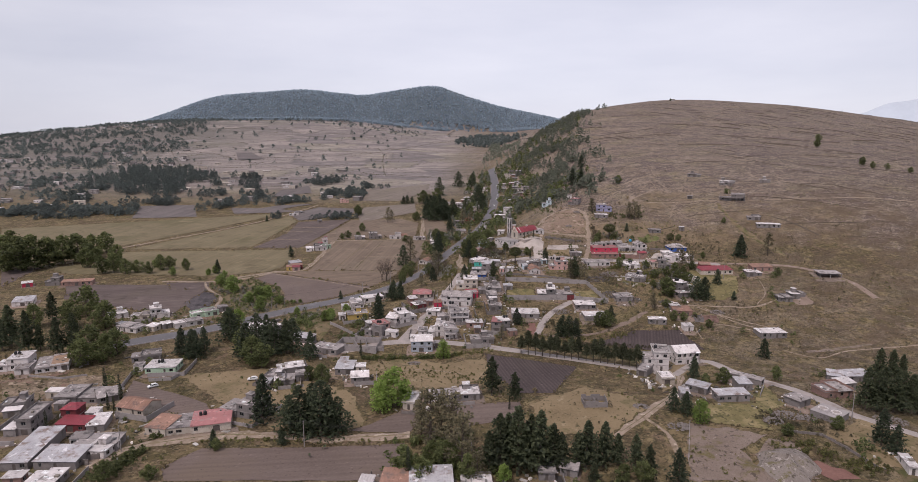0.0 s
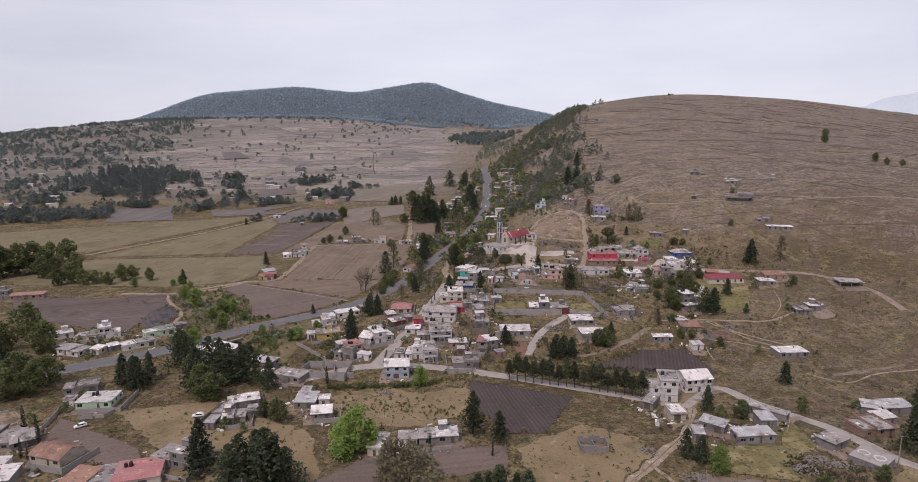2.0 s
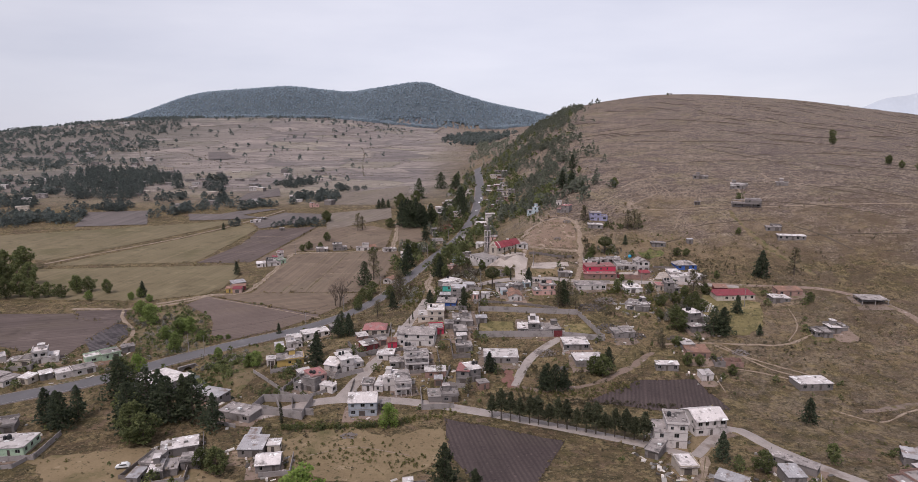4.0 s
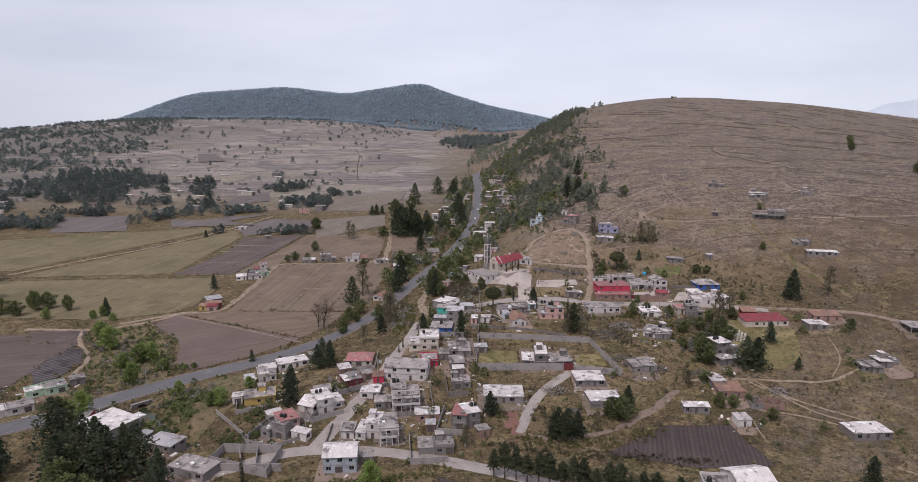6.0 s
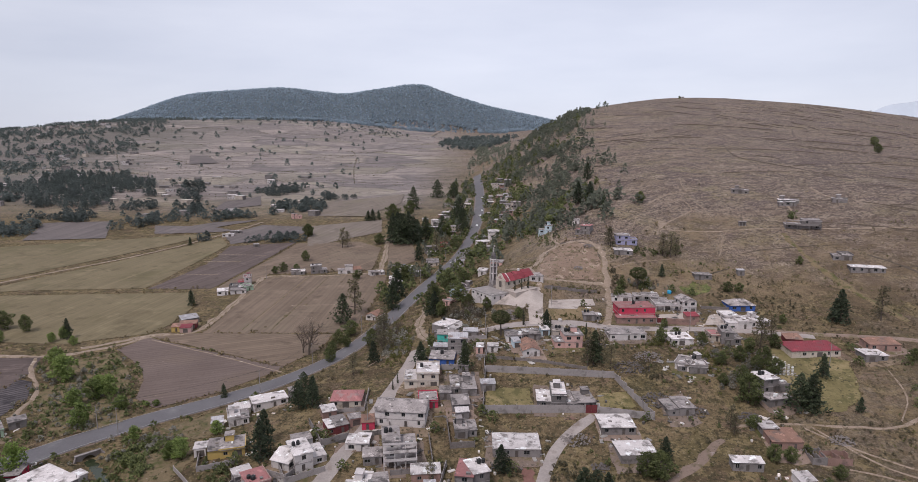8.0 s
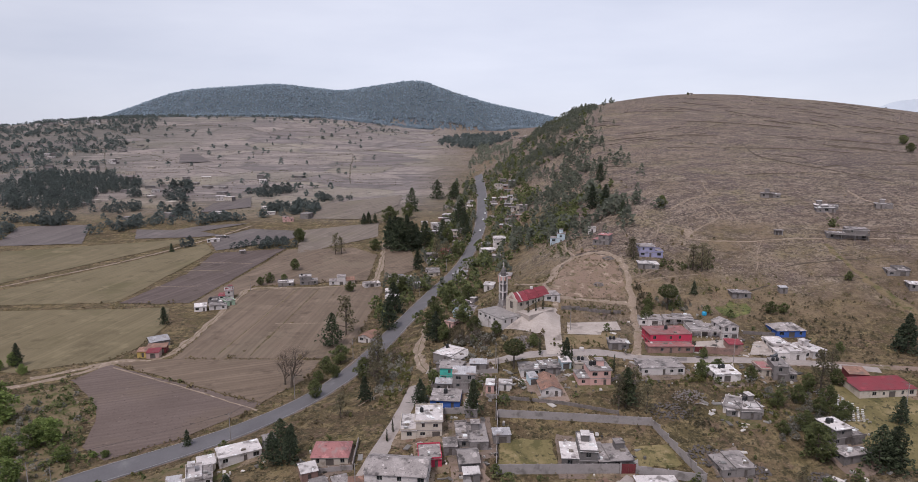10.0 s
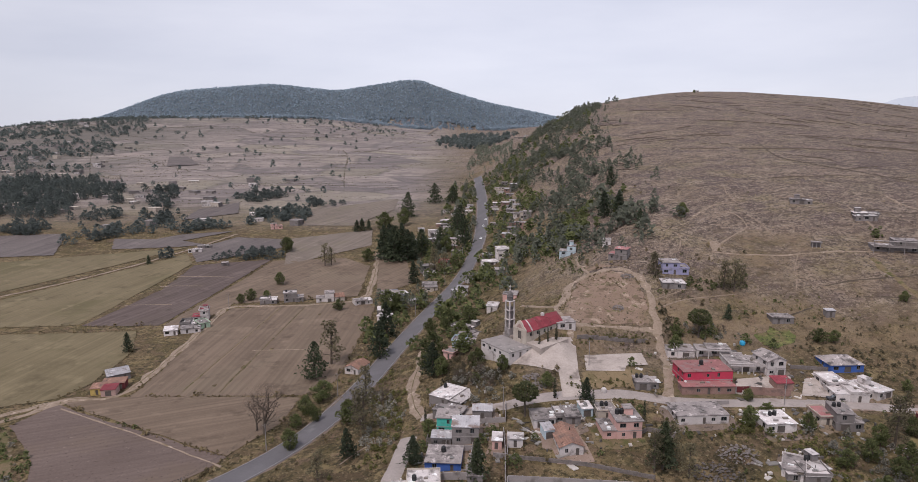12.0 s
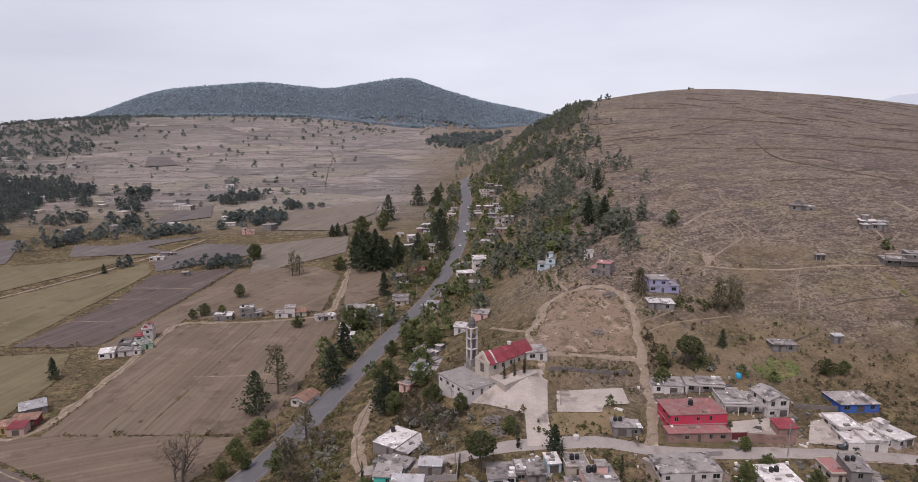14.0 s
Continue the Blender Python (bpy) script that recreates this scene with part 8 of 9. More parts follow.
def free(pts, plots=True, margin=0.0):
    """Those of the spots that stand clear of houses, roads and, if asked, fields."""
    pts = np.asarray(pts, float)
    ok = np.ones(len(pts), bool)
    for x, y, r in TAKEN:
        ok &= (pts[:, 0] - x) ** 2 + (pts[:, 1] - y) ** 2 > (r + margin) ** 2
    if plots:
        for poly in PLOTS:
            ok &= ~inside(pts[:, 0], pts[:, 1], poly)
    return pts[ok]


def strew(n, x0, x1, y0, y1, h0, h1, seed, keep=None, clump=0.0, plots=True, margin=0.0):
    """Random spots x, y, height in a rectangle, gathered into clumps, thinned by keep(x, y)."""
    rng = np.random.default_rng(seed)
    x, y = rng.uniform(x0, x1, n), rng.uniform(y0, y1, n)
    if clump:
        k = max(1, n // 14)
        cx, cy = rng.uniform(x0, x1, k), rng.uniform(y0, y1, k)
        i = rng.integers(0, k, n)
        x, y = cx[i] + rng.normal(0, clump, n), cy[i] + rng.normal(0, clump, n)
    pts = np.stack([x, y, h0 + (h1 - h0) * rng.random(n) ** (2.6 if h1 < 3.5 else 1.0)], -1)
    if keep:
        pts = pts[keep(pts[:, 0], pts[:, 1], rng.random(n))]
    return free(pts, plots, margin)


def foot_line(y):
    return np.interp(y, (450, 550, 700, 1000, 1300), (-28, 0, 15, 40, 75))


def flank_edge(y):
    return np.interp(y, (520, 558, 700, 820, 1000, 1200), (85, 112, 134, 146, 180, 240))



# ---- sheds, yard walls and rubble between the houses ----
shed_rng = random.Random(77)
HOUSE_SITES = list(HOUSES_BUILT)


def clear_of(x, y, r, skip=()):
    return all((x - a) ** 2 + (y - b) ** 2 > (r + c * .72) ** 2 for a, b, c in TAKEN if (a, b, c) not in skip)


def shed(x, y, rot, w, d, wall, roof):
    house(x, y, rot, w, d, 1, wall, roof, shed_rng.choice(("lean", "lean", "flat")), 0, f"small {WALL_WORDS[wall]} shed with {ROOF_WORDS[roof]}", False, "shed")


for hx, hy, hr, hw, hd in HOUSE_SITES:
    near = 150 < hy < 405 and -180 < hx < 32
    if not near:
        continue
    for _ in range(3):
        w, d = shed_rng.uniform(3, 6), shed_rng.uniform(3, 5)
        side = shed_rng.choice((-1, 1, 0))
        u = side * (hw / 2 + w / 2 + shed_rng.uniform(.3, 2.5)) if side else shed_rng.uniform(-hw / 3, hw / 3)
        v = shed_rng.uniform(0, hd * .6) if side else shed_rng.choice((-d - 2.5, hd + 1.5))
        c, s = math.cos(radians(hr)), math.sin(radians(hr))
        x, y = hx + u * c - v * s, hy + u * s + v * c
        cx, cy = x - s * d / 2, y + c * d / 2
        if clear_of(cx, cy, max(w, d) * .5) and not any(inside(np.array([cx]), np.array([cy]), q)[0] for q in PLOTS) and shed_rng.random() < .5:
            shed(x, y, hr + shed_rng.uniform(-4, 4), w, d, shed_rng.choice(("block", "block", "brick", "white", "cream")), shed_rng.choice(("slab", "tin", "white", "slab")))
    if shed_rng.random() < .55:
        c, s = math.cos(radians(hr)), math.sin(radians(hr))
        side = shed_rng.choice((-1, 1))
        a, b, back = side * (hw / 2 + shed_rng.uniform(1.5, 5)), -shed_rng.uniform(2.5, 5), hd + shed_rng.uniform(1, 4)
        pts = [(hx + u * c - v * s, hy + u * s + v * c) for u, v in ((-side * hw * .3, b), (a, b), (a, back))]
        mids = [((p[0] + q[0]) / 2, (p[1] + q[1]) / 2) for p, q in zip(pts, pts[1:])] + pts
        if all(clear_of(*m, .4, [(t[0], t[1], t[2]) for t in TAKEN if (t[0] - hx) ** 2 + (t[1] - hy) ** 2 < 225 and t[2] > 3.2]) for m in mids):
            garden_wall(pts, shed_rng.uniform(1.3, 2.2), shed_rng.choice((CONCRETE, CONCRETE, wall_material("block"), STONE)), "grey block yard wall beside a house", 3.5)


def rubble(x, y, r, seed, material, label, tall=.5):
    """A heap of loose stones, each its own shape, in one uncountable pile."""
    rng = np.random.default_rng(seed)
    verts, faces = [], []
    for _ in range(int(26 * r)):
        a, q = rng.uniform(0, math.tau), r * math.sqrt(rng.random())
        px, py = x + q * math.cos(a), y + q * math.sin(a) * .7
        s = rng.uniform(.18, .55)
        pz = z_at(px, py) + lift(py) + tall * max(0, 1 - q / r)
        k = len(verts)
        verts += [(px + s * e[0] * rng.uniform(.6, 1.3), py + s * e[1] * rng.uniform(.6, 1.3), pz + s * e[2] * rng.uniform(.4, 1)) for e in ((1, 0, 0), (0, 1, 0), (-1, 0, 0), (0, -1, 0), (.1, .1, 1), (0, 0, -1))]
        faces += [(k + i, k + (i + 1) % 4, k + 4) for i in range(4)] + [(k + (i + 1) % 4, k + i, k + 5) for i in range(4)]
    tagged(new("rubble", mesh("rubble", verts, faces, material)), label, "rubble", kind="stuff")


for i, (x, y, r) in enumerate(((55, 331, 5), (88, 352, 6), (84, 372, 7), (93, 380, 6), (60, 318, 3), (114.8, 207.4, 5), (121, 205.4, 3.5), (109, 203.5, 4), (66, 214.5, 3), (43, 416.5, 3), (41, 421, 3), (91.6, 489, 3), (81.6, 465.5, 2.5), (112, 380, 4), (75, 200, 4), (140, 330, 4), (98, 345, 5), (-20, 268, 3), (150, 205, 6), (116, 342, 4), (100, 437, 3))):
    rubble(x, y, r, i, RUBBLE if i % 3 and 300 < y < 400 else STONE, "heap of loose grey stones and rubble", .6)

def mound(x, y, rx, ry, tall, seed, material):
    """A tipped heap of gravel, gullied by rain."""
    rng = np.random.default_rng(seed)
    rings, spokes = 14, 40
    p = rng.uniform(0, math.tau, 6)
    verts, faces = [], []
    for i in range(rings + 1):
        for j in range(spokes):
            a, q = j * math.tau / spokes, i / rings
            out = q * (1 + .16 * math.sin(a * 2 + p[0]) + .09 * math.sin(a * 5 + p[1]))
            px, py = x + rx * out * math.cos(a), y + ry * out * math.sin(a)
            rise = tall * (1 - q ** 1.5) * (1 + .14 * math.sin(a * 3 + p[2] + q * 3) + .07 * math.sin(a * 9 + p[3]) * q) + rng.uniform(-.08, .08)
            verts.append((px, py, z_at(px, py) + lift(py) + (rise if i < rings else -.4)))
    for i in range(rings):
        for j in range(spokes):
            k = (j + 1) % spokes
            faces.append((i * spokes + j, (i + 1) * spokes + j, (i + 1) * spokes + k, i * spokes + k))
    tagged(new("mound", mesh("mound", verts, faces, material, True)), "broad mound of tipped grey earth", "mound")


mound(100, 177, 10.5, 9, 3.6, 4, GRAVEL)
mound(89, 172, 6, 6, 1.8, 5, STONY_EARTH)

# ---- loose things lying in the yards ----
def yard_clutter(x, y, r, seed):
    """Boards, sheets, buckets and blocks left lying about: nobody could count them."""
    rng = random.Random(seed)
    bm = bmesh.new()
    for _ in range(rng.randint(14, 26)):
        a, q = rng.uniform(0, math.tau), r * math.sqrt(rng.random())
        px, py = x + q * math.cos(a), y + q * math.sin(a)
        if any((px - u) ** 2 + (py - v) ** 2 < (w * .8) ** 2 for u, v, w in TAKEN):
            continue
        w, d, h = rng.choice(((1.8, .9, .08), (2.4, .3, .12), (.6, .6, .5), (.5, .5, .7), (1.2, .8, .35), (.9, .5, .2), (2.6, 1.3, .1)))
        k = rng.uniform(.6, 1.25)
        old = len(bm.verts)
        box(bm, -w * k / 2, w * k / 2, -d * k / 2, d * k / 2, -.2, h * k)
        bm.verts.ensure_lookup_table()
        m = pose(px, py, z_at(px, py) + lift(py) + .05, rng.uniform(-6, 6), rng.uniform(-6, 6), rng.uniform(0, 180))
        for vert in bm.verts[old:]:
            vert.co = m @ vert.co
    if len(bm.verts):
        tagged(new("yard_clutter", done("yard_clutter", bm, CLUTTER)), "loose boards, sheets and buckets lying in a yard", "clutter", kind="stuff")


for i, (hx, hy, hr, hw, hd) in enumerate(HOUSE_SITES):
    if 160 < hy < 440 and -180 < hx < 140:
        yard_clutter(hx - math.sin(radians(hr)) * hd / 2, hy + math.cos(radians(hr)) * hd / 2, max(hw, hd) * .5 + 5, i)

yard_clutter(78, 238, 6, 901)
yard_clutter(106, 226, 6, 903)
yard_clutter(98, 230, 5, 904)

# ---- trodden ground round the houses ----
for i, (hx, hy, hr, hw, hd) in enumerate(HOUSE_SITES):
    if 130 < hy < 425 and shed_rng.random() < .85:
        apron(hx, hy, hr, hw, hd, shed_rng, i)

# ---- woods, hedges and scrub ----

def contour(n, x0, x1, y0, y1, length, step, h0, h1, seed, wander=.25):
    """Spots along lines that keep roughly to one height: old terrace banks and stone rows."""
    rng = np.random.default_rng(seed)
    x, y = rng.uniform(x0, x1, n), rng.uniform(y0, y1, n)
    tilt = rng.normal(0, wander, n)
    spots = []
    for i in range(int(length / step)):
        gx_, gy_ = height(x + 2, y) - height(x - 2, y) + np.where(x > 90, 8 * ARCH * (x - ARCH_X), 0), height(x, y + 2) - height(x, y - 2)
        ang = np.arctan2(gy_, gx_) - math.pi / 2 + tilt
        x, y = x + step * np.cos(ang), y + step * np.sin(ang)
        keep = rng.random(n) < .75
        spots.append(np.stack([x + rng.normal(0, step * .3, n), y + rng.normal(0, step * .3, n), rng.uniform(h0, h1, n)], -1)[keep & (i < length / step * (.3 + .7 * np.arange(n) / n))])
    pts = np.concatenate(spots)
    pts = pts[(pts[:, 0] > x0 - 60) & (pts[:, 0] < x1 + 60) & (pts[:, 1] > y0 - 60) & (pts[:, 1] < y1 + 60)]
    return free(pts)


def banks(n, x0, x1, y0, y1, length, step, tall, seed, wander, label):
    """Low banks that keep roughly to one height of the hill: rough earth ridges with gaps."""
    rng = np.random.default_rng(seed)
    x, y = rng.uniform(x0, x1, n), rng.uniform(y0, y1, n)
    tilt = rng.normal(0, wander, n)
    reach = length * rng.uniform(.25, 1, n)
    verts, faces = [], []
    line = []
    for i in range(int(length / step)):
        gx_, gy_ = height(x + 2, y) - height(x - 2, y) + 8 * ARCH * (x - ARCH_X), height(x, y + 2) - height(x, y - 2)
        tilt = tilt + rng.normal(0, .04, n)
        ang = np.arctan2(gy_, gx_) - math.pi / 2 + tilt
        x, y = x + step * np.cos(ang) + rng.normal(0, .12, n), y + step * np.sin(ang) + rng.normal(0, .12, n)
        line.append(np.stack([x, y, ang], -1))
    line = np.stack(line, 1)
    top = tall * (.55 + .5 * np.sin(line[..., 0] / 13 + line[..., 1] / 7) + rng.normal(0, .3, line.shape[:2]))
    wide = rng.uniform(.3, .75, line.shape[:2])
    edge = flank_edge(line[..., 1])
    for k in range(n):
        for i in range(int(reach[k] / step) - 1):
            if min(top[k, i], top[k, i + 1]) < .05 or not edge[k, i] < line[k, i, 0] < x1 + 60:
                continue
            b = len(verts)
            for j in (i, i + 1):
                px, py, ang = line[k, j]
                s, c = math.sin(ang), math.cos(ang)
                for side, up in ((-1, -.3), (0, top[k, j]), (1, -.3)):
                    vx, vy = px - s * side * wide[k, j], py + c * side * wide[k, j]
                    verts.append((vx, vy, lift(vy) * .5 + up))
            faces += [(b, b + 1, b + 4, b + 3), (b + 1, b + 2, b + 5, b + 4)]
    verts = np.array(verts)
    verts[:, 2] += height(verts[:, 0], verts[:, 1])
    tagged(new("terrace_bank", mesh("terrace_bank", verts, faces, BANK)), label, "terrace", kind="stuff")


def plot_edges(seed, chance, h0, h1):
    rng = np.random.default_rng(seed)
    out = []
    for poly in PLOTS:
        for (ax, ay), (bx, by) in zip(poly, list(poly[1:]) + [poly[0]]):
            n = int(math.hypot(bx - ax, by - ay) / 1.3)
            if n < 2 or n > 400 or ay > 640 or rng.random() > .75:
                continue
            t = np.linspace(0, 1, n)
            t = t[rng.random(n) < chance]
            out.append(np.stack([ax + (bx - ax) * t + rng.normal(0, .5, len(t)), ay + (by - ay) * t + rng.normal(0, .5, len(t)), rng.uniform(h0, h1, len(t)) * (1 + (rng.random(len(t)) < .08) * 1.6)], -1))
    return free(np.concatenate(out), False)


def near_house(x, y, r):
    sites = np.array([(a - math.sin(radians(c)) * e / 2, b + math.cos(radians(c)) * e / 2) for a, b, c, d, e in HOUSE_SITES])
    return ((x[:, None] - sites[:, 0]) ** 2 + (y[:, None] - sites[:, 1]) ** 2).min(1) < 15 ** 2


def road_x(y):
    return np.interp(y, (450, 507, 558, 615, 680, 749, 881, 1092), (-24, -9, 4, 22.6, 34, 42, 50, 55))


flank = strew(8600, 0, 290, 520, 1220, 4, 11, 1, lambda x, y, r: (x > foot_line(y) + 44) & (x < flank_edge(y) - 6 + 40 * r ** 5 + 9 * np.sin(y / 21) + 6 * np.sin(y / 9)) & (r < np.clip((x - foot_line(y) - 40) / 40, .08, 1)) & (np.sin(x / 9 + y / 23) + np.sin(y / 31 - x / 13) > .9 - 2.6 * np.clip((x - foot_line(y) - 40) / (flank_edge(y) - foot_line(y) - 40), 0, 1)))
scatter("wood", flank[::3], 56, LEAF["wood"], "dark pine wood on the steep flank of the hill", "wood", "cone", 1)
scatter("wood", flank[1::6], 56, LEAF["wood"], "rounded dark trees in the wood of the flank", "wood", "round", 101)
scatter("wood", strew(700, 0, 250, 520, 1200, 3, 7, 21, lambda x, y, r: (x > foot_line(y) + 22) & (x < flank_edge(y) + 6), 10), 34, LEAF["broad"], "broad-leaved trees among the pines of the flank", "wood", "round", 21)
scatter("wood", strew(800, -70, 120, 470, 1060, 4, 9, 2, lambda x, y, r: np.abs(x - road_x(y) - 4) < 42, margin=-.5), 40, LEAF["broad"], "mixed roadside trees among the houses", "trees", "round", 2)
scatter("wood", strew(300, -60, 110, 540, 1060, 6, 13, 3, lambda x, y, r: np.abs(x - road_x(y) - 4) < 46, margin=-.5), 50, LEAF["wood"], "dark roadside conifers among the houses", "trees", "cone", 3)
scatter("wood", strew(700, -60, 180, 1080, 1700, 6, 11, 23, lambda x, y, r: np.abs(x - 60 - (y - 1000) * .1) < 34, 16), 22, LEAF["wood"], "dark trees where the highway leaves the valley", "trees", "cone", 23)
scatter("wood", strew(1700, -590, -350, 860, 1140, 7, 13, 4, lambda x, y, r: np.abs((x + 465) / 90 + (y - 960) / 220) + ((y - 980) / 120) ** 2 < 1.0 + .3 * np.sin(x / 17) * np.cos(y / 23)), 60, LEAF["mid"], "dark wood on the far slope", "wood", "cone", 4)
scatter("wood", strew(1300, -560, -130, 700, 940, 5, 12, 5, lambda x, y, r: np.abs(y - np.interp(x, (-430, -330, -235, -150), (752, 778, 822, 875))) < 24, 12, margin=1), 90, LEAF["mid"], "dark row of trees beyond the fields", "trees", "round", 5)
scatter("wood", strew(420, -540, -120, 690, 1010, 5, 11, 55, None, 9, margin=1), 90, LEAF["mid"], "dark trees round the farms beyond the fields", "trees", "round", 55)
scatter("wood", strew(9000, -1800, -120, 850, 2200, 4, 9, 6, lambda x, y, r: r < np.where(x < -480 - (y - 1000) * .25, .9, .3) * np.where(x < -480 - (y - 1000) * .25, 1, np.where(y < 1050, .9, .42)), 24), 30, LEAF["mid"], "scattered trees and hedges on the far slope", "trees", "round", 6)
scatter("wood", strew(21000, -1300, 640, 2270, 2660, 8, 11, 7, lambda x, y, r: (y > 2325 - 60 * r ** 3 + 22 * np.sin(x / 90.0) + 16 * np.sin(x / 37.0)) & (x < 600) & ~((np.abs(x - 10) < 60) & (y > 2510) & (y < 2580))), 8, LEAF["far"], "dense mountain forest in haze-tinted blue-green", "forest", "cone", 7, .6, 1.6)
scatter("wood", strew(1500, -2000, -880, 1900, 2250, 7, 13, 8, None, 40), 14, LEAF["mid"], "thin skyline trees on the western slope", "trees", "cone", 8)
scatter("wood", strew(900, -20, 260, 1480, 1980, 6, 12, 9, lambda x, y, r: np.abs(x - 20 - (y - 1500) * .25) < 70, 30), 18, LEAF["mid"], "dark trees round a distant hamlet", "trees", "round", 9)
scatter("scrub", strew(12000, 90, 850, 420, 1280, .1, .6, 10, lambda x, y, r: (x > flank_edge(y) - 30) & (r < np.clip(1.3 - (y - 400) / 900, .25, 1)), 20), 6, LEAF["scrub"], "low dry scrub scattered over the bare hill", "scrub", "round", 10)
scatter("scrub", strew(9000, 95, 560, 430, 800, .1, .5, 34, lambda x, y, r: (x > flank_edge(y) - 25) & (r < np.clip(1.25 - (y - 430) / 420, .2, 1)), 11), 5, LEAF["bank"], "small dark tufts all over the lower hill", "scrub", "round", 34)
scatter("scrub", strew(6000, 95, 330, 190, 430, .12, .7, 35, None, 9, margin=-.5), 5, LEAF["bank"], "small dark tufts over the dry slope", "scrub", "round", 35)
scatter("scrub", strew(420, 90, 850, 420, 1280, .4, 1.8, 24, lambda x, y, r: (x > flank_edge(y) - 30), 30), 10, LEAF["bank"], "dark bushes scattered over the bare hill", "scrub", "round", 24)
banks(150, 125, 830, 425, 1240, 110, 2.2, .36, 16, .22, "low overgrown terrace banks along the bare hill")
banks(22, 180, 700, 480, 1100, 150, 2.2, .4, 26, .9, "old boundary banks running down the bare hill")
scatter("scrub", contour(130, -900, 60, 880, 2150, 420, 2.0, .3, 1.3, 17, .45), 4, LEAF["bank"], "low hedge banks between the fields of the far slope", "hedge", "round", 17)
scatter("scrub", strew(15000, -240, 290, 140, 500, .12, .8, 11, None, 7, margin=-.9), 5, LEAF["scrub"], "dry grass tufts and weeds between the plots", "scrub", "round", 11)
scatter("scrub", strew(4000, -240, 290, 140, 500, .2, 1.3, 19, None, 5, margin=-.8), 22, LEAF["weeds"], "low green weeds between the plots", "scrub", "round", 19, .6, .85)
scatter("scrub", strew(2600, -240, 290, 140, 500, .3, 1.6, 29, None, 6, margin=-.6), 22, LEAF["bank"], "dark dry bushes between the plots", "scrub", "round", 29, .6, .85)
scatter("scrub", strew(3000, -240, 190, 150, 480, .6, 2.2, 18, near_house, margin=-.4), 30, LEAF["broad"], "dull green bushes in yards and on banks", "scrub", "round", 18)
scatter("scrub", strew(330, -190, 190, 150, 480, 2.2, 4.6, 28, near_house, margin=.2), 110, LEAF["broad"], "small leafy trees in the yards", "trees", "round", 28)
scatter("scrub", strew(1300, -190, -85, 320, 430, .8, 2.8, 12, None, 8), 20, LEAF["broad"], "green thicket along the stream gully", "scrub", "round", 12)
scatter("scrub", strew(3200, -70, 130, 380, 620, .5, 2.0, 13, lambda x, y, r: (x < 40) | (r < .2), 7), 10, LEAF["scrub"], "rough scrub on the roadside banks", "scrub", "round", 13)
scatter("hedge", plot_edges(14, .55, .35, 1.0), 12, LEAF["scrub"], "low dark weeds along field edges", "hedge", "round", 14)

# bushes along banks, ditches and verges
thicket(((80, 487), (92, 485)), 6, 90, 0.2, 0.8, "scrub", 20)
thicket(((64, 447.8), (76, 450.5), (89, 452)), 2, 90, 0.2, 0.7, "weeds", 20)
thicket(((-44.7, 276), (-21.5, 275.5), (-0.4, 279.7), (14.2, 284.9)), 3, 260, 0.4, 1.6, "weeds", 36)
thicket(((-44.2, 274.2), (-21.1, 273.8), (-0.2, 277.6)), 2, 120, 0.6, 2.2, "broad", 36)
thicket(((-109.2, 174.3), (-105.2, 183.7), (-103.4, 198.1)), 4, 160, 0.6, 2.6, "broad", 36)
thicket(((-101.8, 194.8), (-89.3, 196.6), (-71.9, 197.5), (-36.2, 196.6), (-16.4, 195.5)), 2.5, 260, 0.3, 1.5, "weeds", 36)
thicket(((-17.2, 182.1), (-7.9, 178.5), (2.8, 174.5), (10.1, 177.9)), 7, 170, 0.8, 3.0, "broad", 36)
thicket(((-12.3, 192.3), (1.2, 191.5)), 8, 70, 0.8, 3.4, "broad", 36)
thicket(((-101.7, 349.4), (-80.3, 365.8), (-63.8, 382.2)), 3, 180, 0.4, 1.7, "weeds", 36)
thicket(((-85.1, 309), (-83.9, 324), (-84.9, 343.8)), 8, 130, 0.8, 3.2, "broad", 36)
thicket(((-61.5, 323.4), (-47.6, 313), (-49.2, 300.1), (-60.9, 302.3)), 4, 110, 0.5, 2.2, "broad", 36)
thicket(((45.9, 331.1), (45.1, 315.4), (61.7, 306.1), (74.2, 315.2)), 5, 240, 0.4, 1.7, "bank", 36)
thicket(((36.6, 304.5), (54.2, 299), (70.3, 298.8), (86.6, 306)), 4, 260, 0.3, 1.3, "weeds", 36)
thicket(((28.1, 299.2), (51.3, 293.5), (72.2, 290.8), (98.2, 287.6)), 3, 260, 0.3, 1.4, "bank", 36)
thicket(((126.9, 382.7), (127.1, 375.5), (126.8, 367.7), (126.6, 360.7), (120.3, 359.6)), 9, 75, 1.0, 3.4, "grey", 70)
thicket(((-22.8, 490.9), (-10.2, 443), (-2.5, 400.8), (-8.8, 386.4)), 8, 260, 0.6, 2.4, "weeds", 36)
thicket(((12.1, 456.3), (20.1, 435), (30.6, 424.4), (19.8, 425.7), (13.3, 437.8)), 5, 190, 0.6, 2.0, "bank", 36)
thicket(((13.8, 449), (20.4, 427.1), (27.4, 435.4), (32.5, 423.3)), 7, 150, 0.5, 1.8, "bank", 36)
thicket(((80.6, 391.2), (93.8, 391.1), (105.1, 391)), 4, 160, 0.5, 1.7, "weeds", 36)
thicket(((98.8, 459.9), (105.1, 454.3), (115.5, 455.4), (114.8, 448.4)), 5, 45, 0.6, 2.0, "broad", 36)
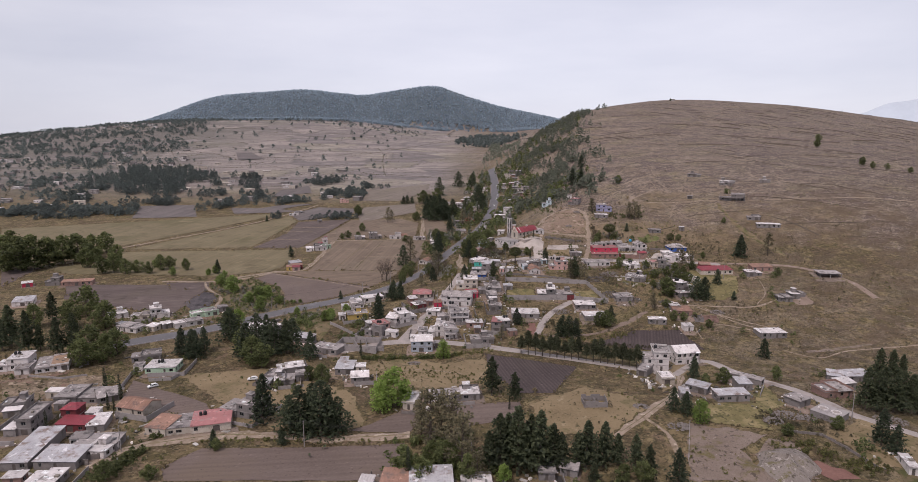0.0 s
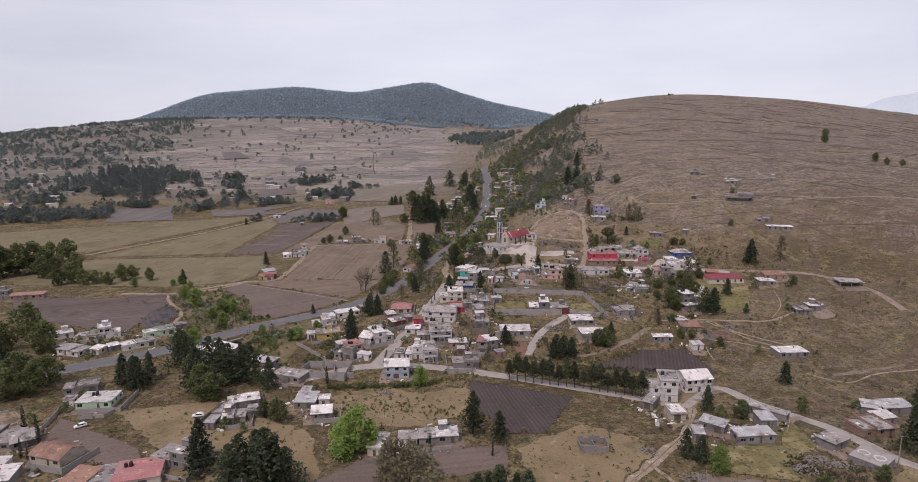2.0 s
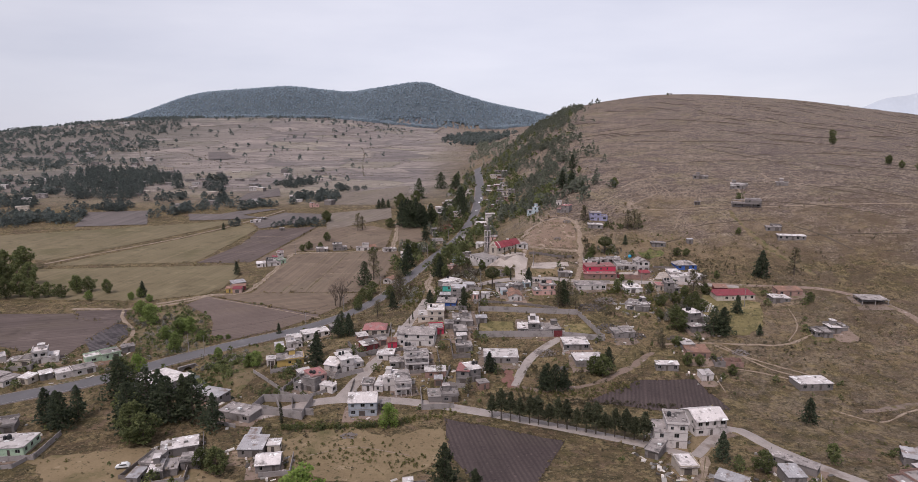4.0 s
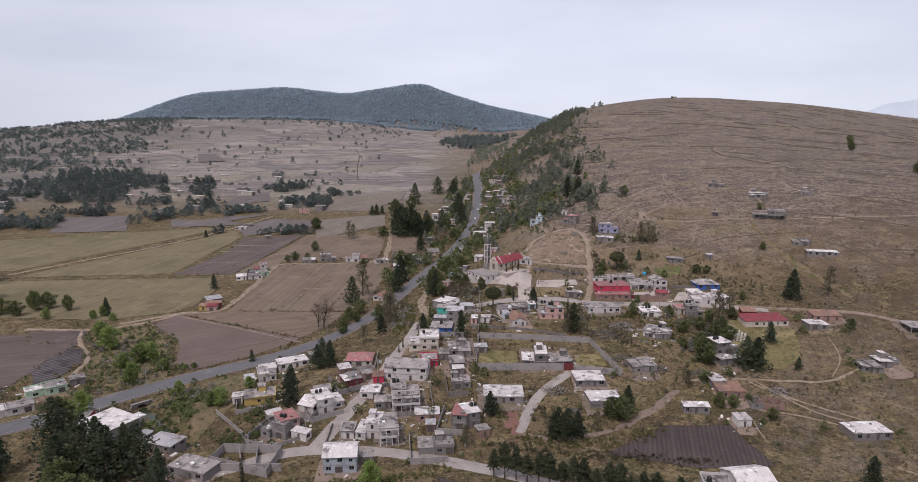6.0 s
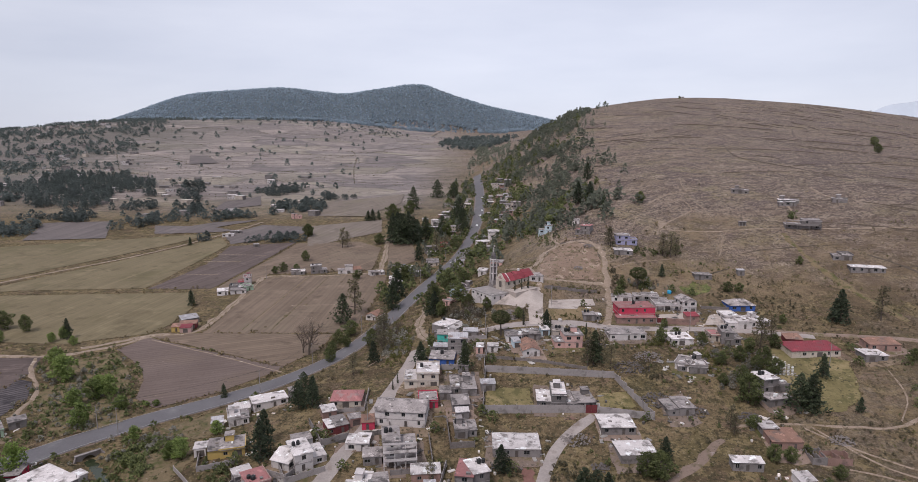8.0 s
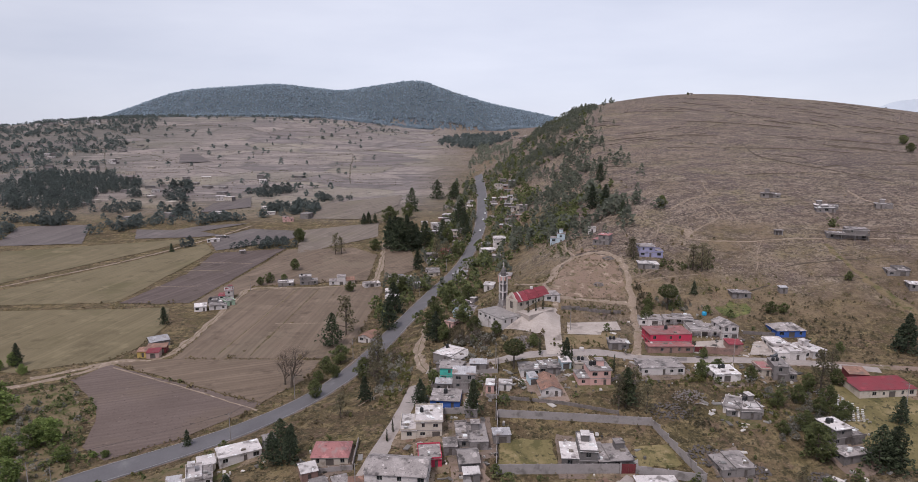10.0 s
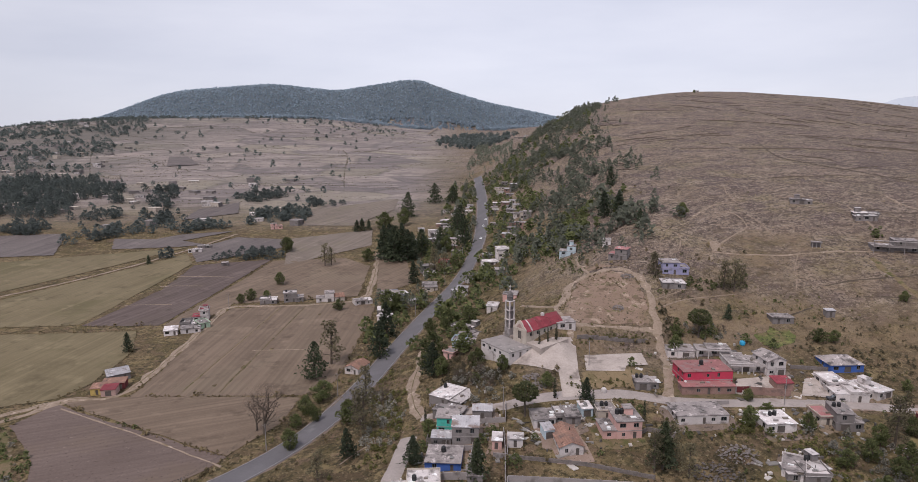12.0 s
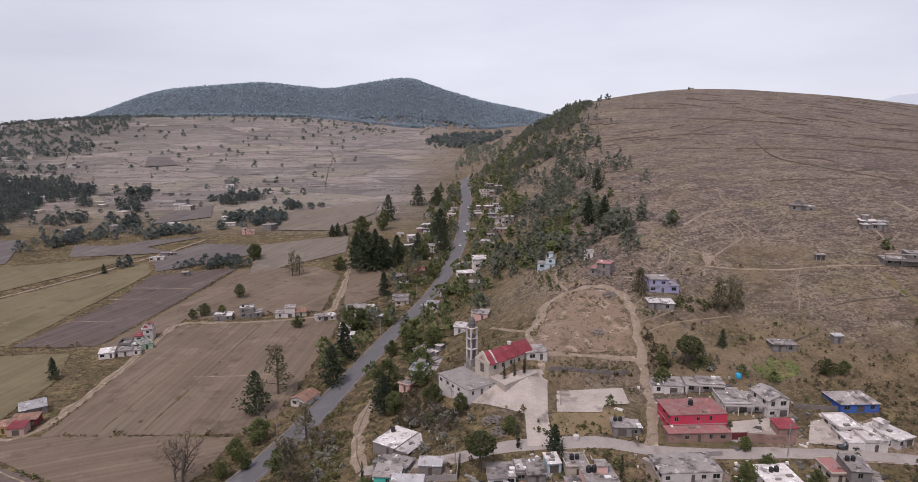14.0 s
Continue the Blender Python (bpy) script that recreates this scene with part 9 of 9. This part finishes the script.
thicket(((86.5, 381.6), (90.9, 370.5), (90.2, 361)), 5, 130, 0.3, 1.2, "bank", 36)
thicket(((107.3, 387.7), (117, 381.3), (116.4, 370.3), (105.4, 365.5)), 8, 200, 0.4, 1.6, "weeds", 36)
thicket(((52.8, 415.2), (70.1, 417.5), (80.5, 409.8)), 3, 110, 0.3, 1.3, "weeds", 36)
thicket(((146.6, 425.3), (164.4, 429.2), (178.2, 419.9)), 10, 80, 0.4, 1.4, "bank", 36)
thicket(((105.8, 206.6), (114.3, 199.2), (125.1, 197.4)), 5, 140, 0.4, 1.5, "bank", 36)
thicket(((103.2, 188.7), (114.5, 185.2), (121.8, 176), (130.7, 176.1)), 5, 150, 0.5, 2.0, "weeds", 36)
thicket(((-36, 254.9), (-20.9, 254.3), (-6, 253.4), (11.1, 244.7)), 9, 240, 0.3, 1.3, "weeds", 36)
thicket(((99.1, 468.1), (100.1, 457.4), (95.8, 448.5)), 3, 60, 0.5, 1.8, "bank", 36)
thicket(((61.3, 442.8), (74, 449), (90.5, 451.9)), 1.5, 120, 0.3, 1.0, "weeds", 36)
thicket(((-94, 328.1), (-82.7, 316.1), (-69, 300)), 2.5, 110, 0.5, 2.0, "broad", 36)
thicket(((-92.9, 317.9), (-85.2, 310.9), (-75.7, 299.7)), 2, 60, 0.4, 1.5, "weeds", 36)
thicket(((-90.3, 331.6), (-88.1, 336.8), (-84.4, 342.8)), 3, 60, 0.7, 2.2, "broad", 36)
thicket(((142.2, 456.9), (153.6, 450.8), (172, 447.3), (178.3, 439)), 12, 80, 0.3, 1.3, "bank", 36)
thicket(((125.7, 462.7), (134.4, 453.8), (151.2, 461.9), (166.2, 458)), 14, 60, 0.3, 1.2, "weeds", 36)
thicket(((141.3, 435.9), (150.9, 432.6), (160.2, 429.3), (165.1, 420.4)), 8, 55, 0.4, 1.6, "bank", 36)
thicket(((163.1, 406.6), (184.1, 399.1), (194.5, 381.7)), 14, 110, 0.3, 1.2, "bank", 36)
thicket(((113.2, 328.4), (135.1, 334.1), (157.9, 328.1)), 16, 160, 0.2, 1.1, "bank", 36)
thicket(((104.6, 489.8), (116.6, 480), (136.5, 479.8), (143.2, 489.2)), 4, 90, 0.6, 2.4, "broad", 36)
thicket(((211.9, 507.8), (222.9, 522.8), (210.6, 501.5)), 3, 30, 1.0, 3.4, "broad", 36)
thicket(((63.4, 612.2), (71.6, 552.7), (76.1, 500.9)), 8, 150, 0.5, 2.2, "broad", 36)

thicket(((-152, 408), (-138, 392), (-128, 372), (-112, 352)), 15, 170, 0.8, 2.6, "grey", 36)
thicket(((-98, 330), (-88, 334), (-76, 350)), 7, 60, 0.8, 2.6, "grey", 36)
thicket(((14, 420), (20, 432), (30, 424), (24, 414)), 7, 130, 0.7, 2.6, "grey", 36)
thicket(((-12, 395), (-6, 420), (-14, 445)), 6, 90, 0.8, 2.6, "grey", 36)
thicket(((112, 452), (106, 456), (120, 448)), 5, 30, 0.8, 2.2, "grey", 36)
thicket(((62, 456), (70, 466), (88, 472), (92, 460), (72, 456)), 8, 240, 0.12, 0.55, "scrub", 20)
thicket(((98, 500), (88, 498), (70, 492), (60, 478)), 6, 160, 0.2, 0.8, "scrub", 20)
# ---- white marker slabs in rows on the grass ----
def marker_slab(x, y, rot):
    if "slab" not in SHARED:
        bm = bmesh.new()
        box(bm, -.42, .42, -.16, .16, -.1, .22)
        bmesh.ops.bevel(bm, geom=list(bm.edges), offset=.04, segments=1, affect="EDGES")
        SHARED["slab"] = done("marker_slab", bm, WHITE_PAINT)
    thing = tagged(new("marker_slab", SHARED["slab"]), "low white concrete slab in a row on grass", "concrete slab", "rows of white slabs")
    thing.matrix_basis = pose(x, y, z_at(x, y) + lift(y), 0, 0, rot)


for c in range(6):
    for r in range(3 * c // 2, 14):
        x, y = 142.5 + r / 13 * -6.99 + c / 5 * 7.39, 379.9 + r / 13 * -12.80 + c / 5 * -0.55
        marker_slab(x, y, -4)


# ---- concrete slabs of the churchyard ----
def slab_piece(parent, ring):
    """One cast slab, a little proud of its joints."""
    top = [(x, y, z_at(x, y) + lift(y) * .8 + .215) for x, y in ring]
    verts = top + [(x, y, z - .07) for x, y, z in top]
    piece = new("slab", mesh("slab", verts, [(0, 1, 2, 3)] + [(i, i + 4, (i + 1) % 4 + 4, (i + 1) % 4) for i in range(4)], SLAB))
    piece.parent = parent


SLAB = surface("cast_slab", (0.265, 0.226, 0.203), (0.455, 0.392, 0.353), 5, .5, .9, .02, stain=(0.17, 0.142, 0.125), stain_size=6, stain_at=.54, vary=.16)
slab_c, slab_s = math.cos(radians(-9)), math.sin(radians(-9))
court_outline = PLOTS[0]
for i in range(-8, 9):
    for j in range(-10, 11):
        cell_ring = [(48.5 + (i * 3.1 + u) * slab_c - (j * 3.1 + v) * slab_s, 430 + (i * 3.1 + u) * slab_s + (j * 3.1 + v) * slab_c) for u, v in ((.04, .04), (3.06, .04), (3.06, 3.06), (.04, 3.06))]
        if inside(np.array([q[0] for q in cell_ring]), np.array([q[1] for q in cell_ring]), court_outline).all():
            slab_piece(CHURCHYARD, cell_ring)
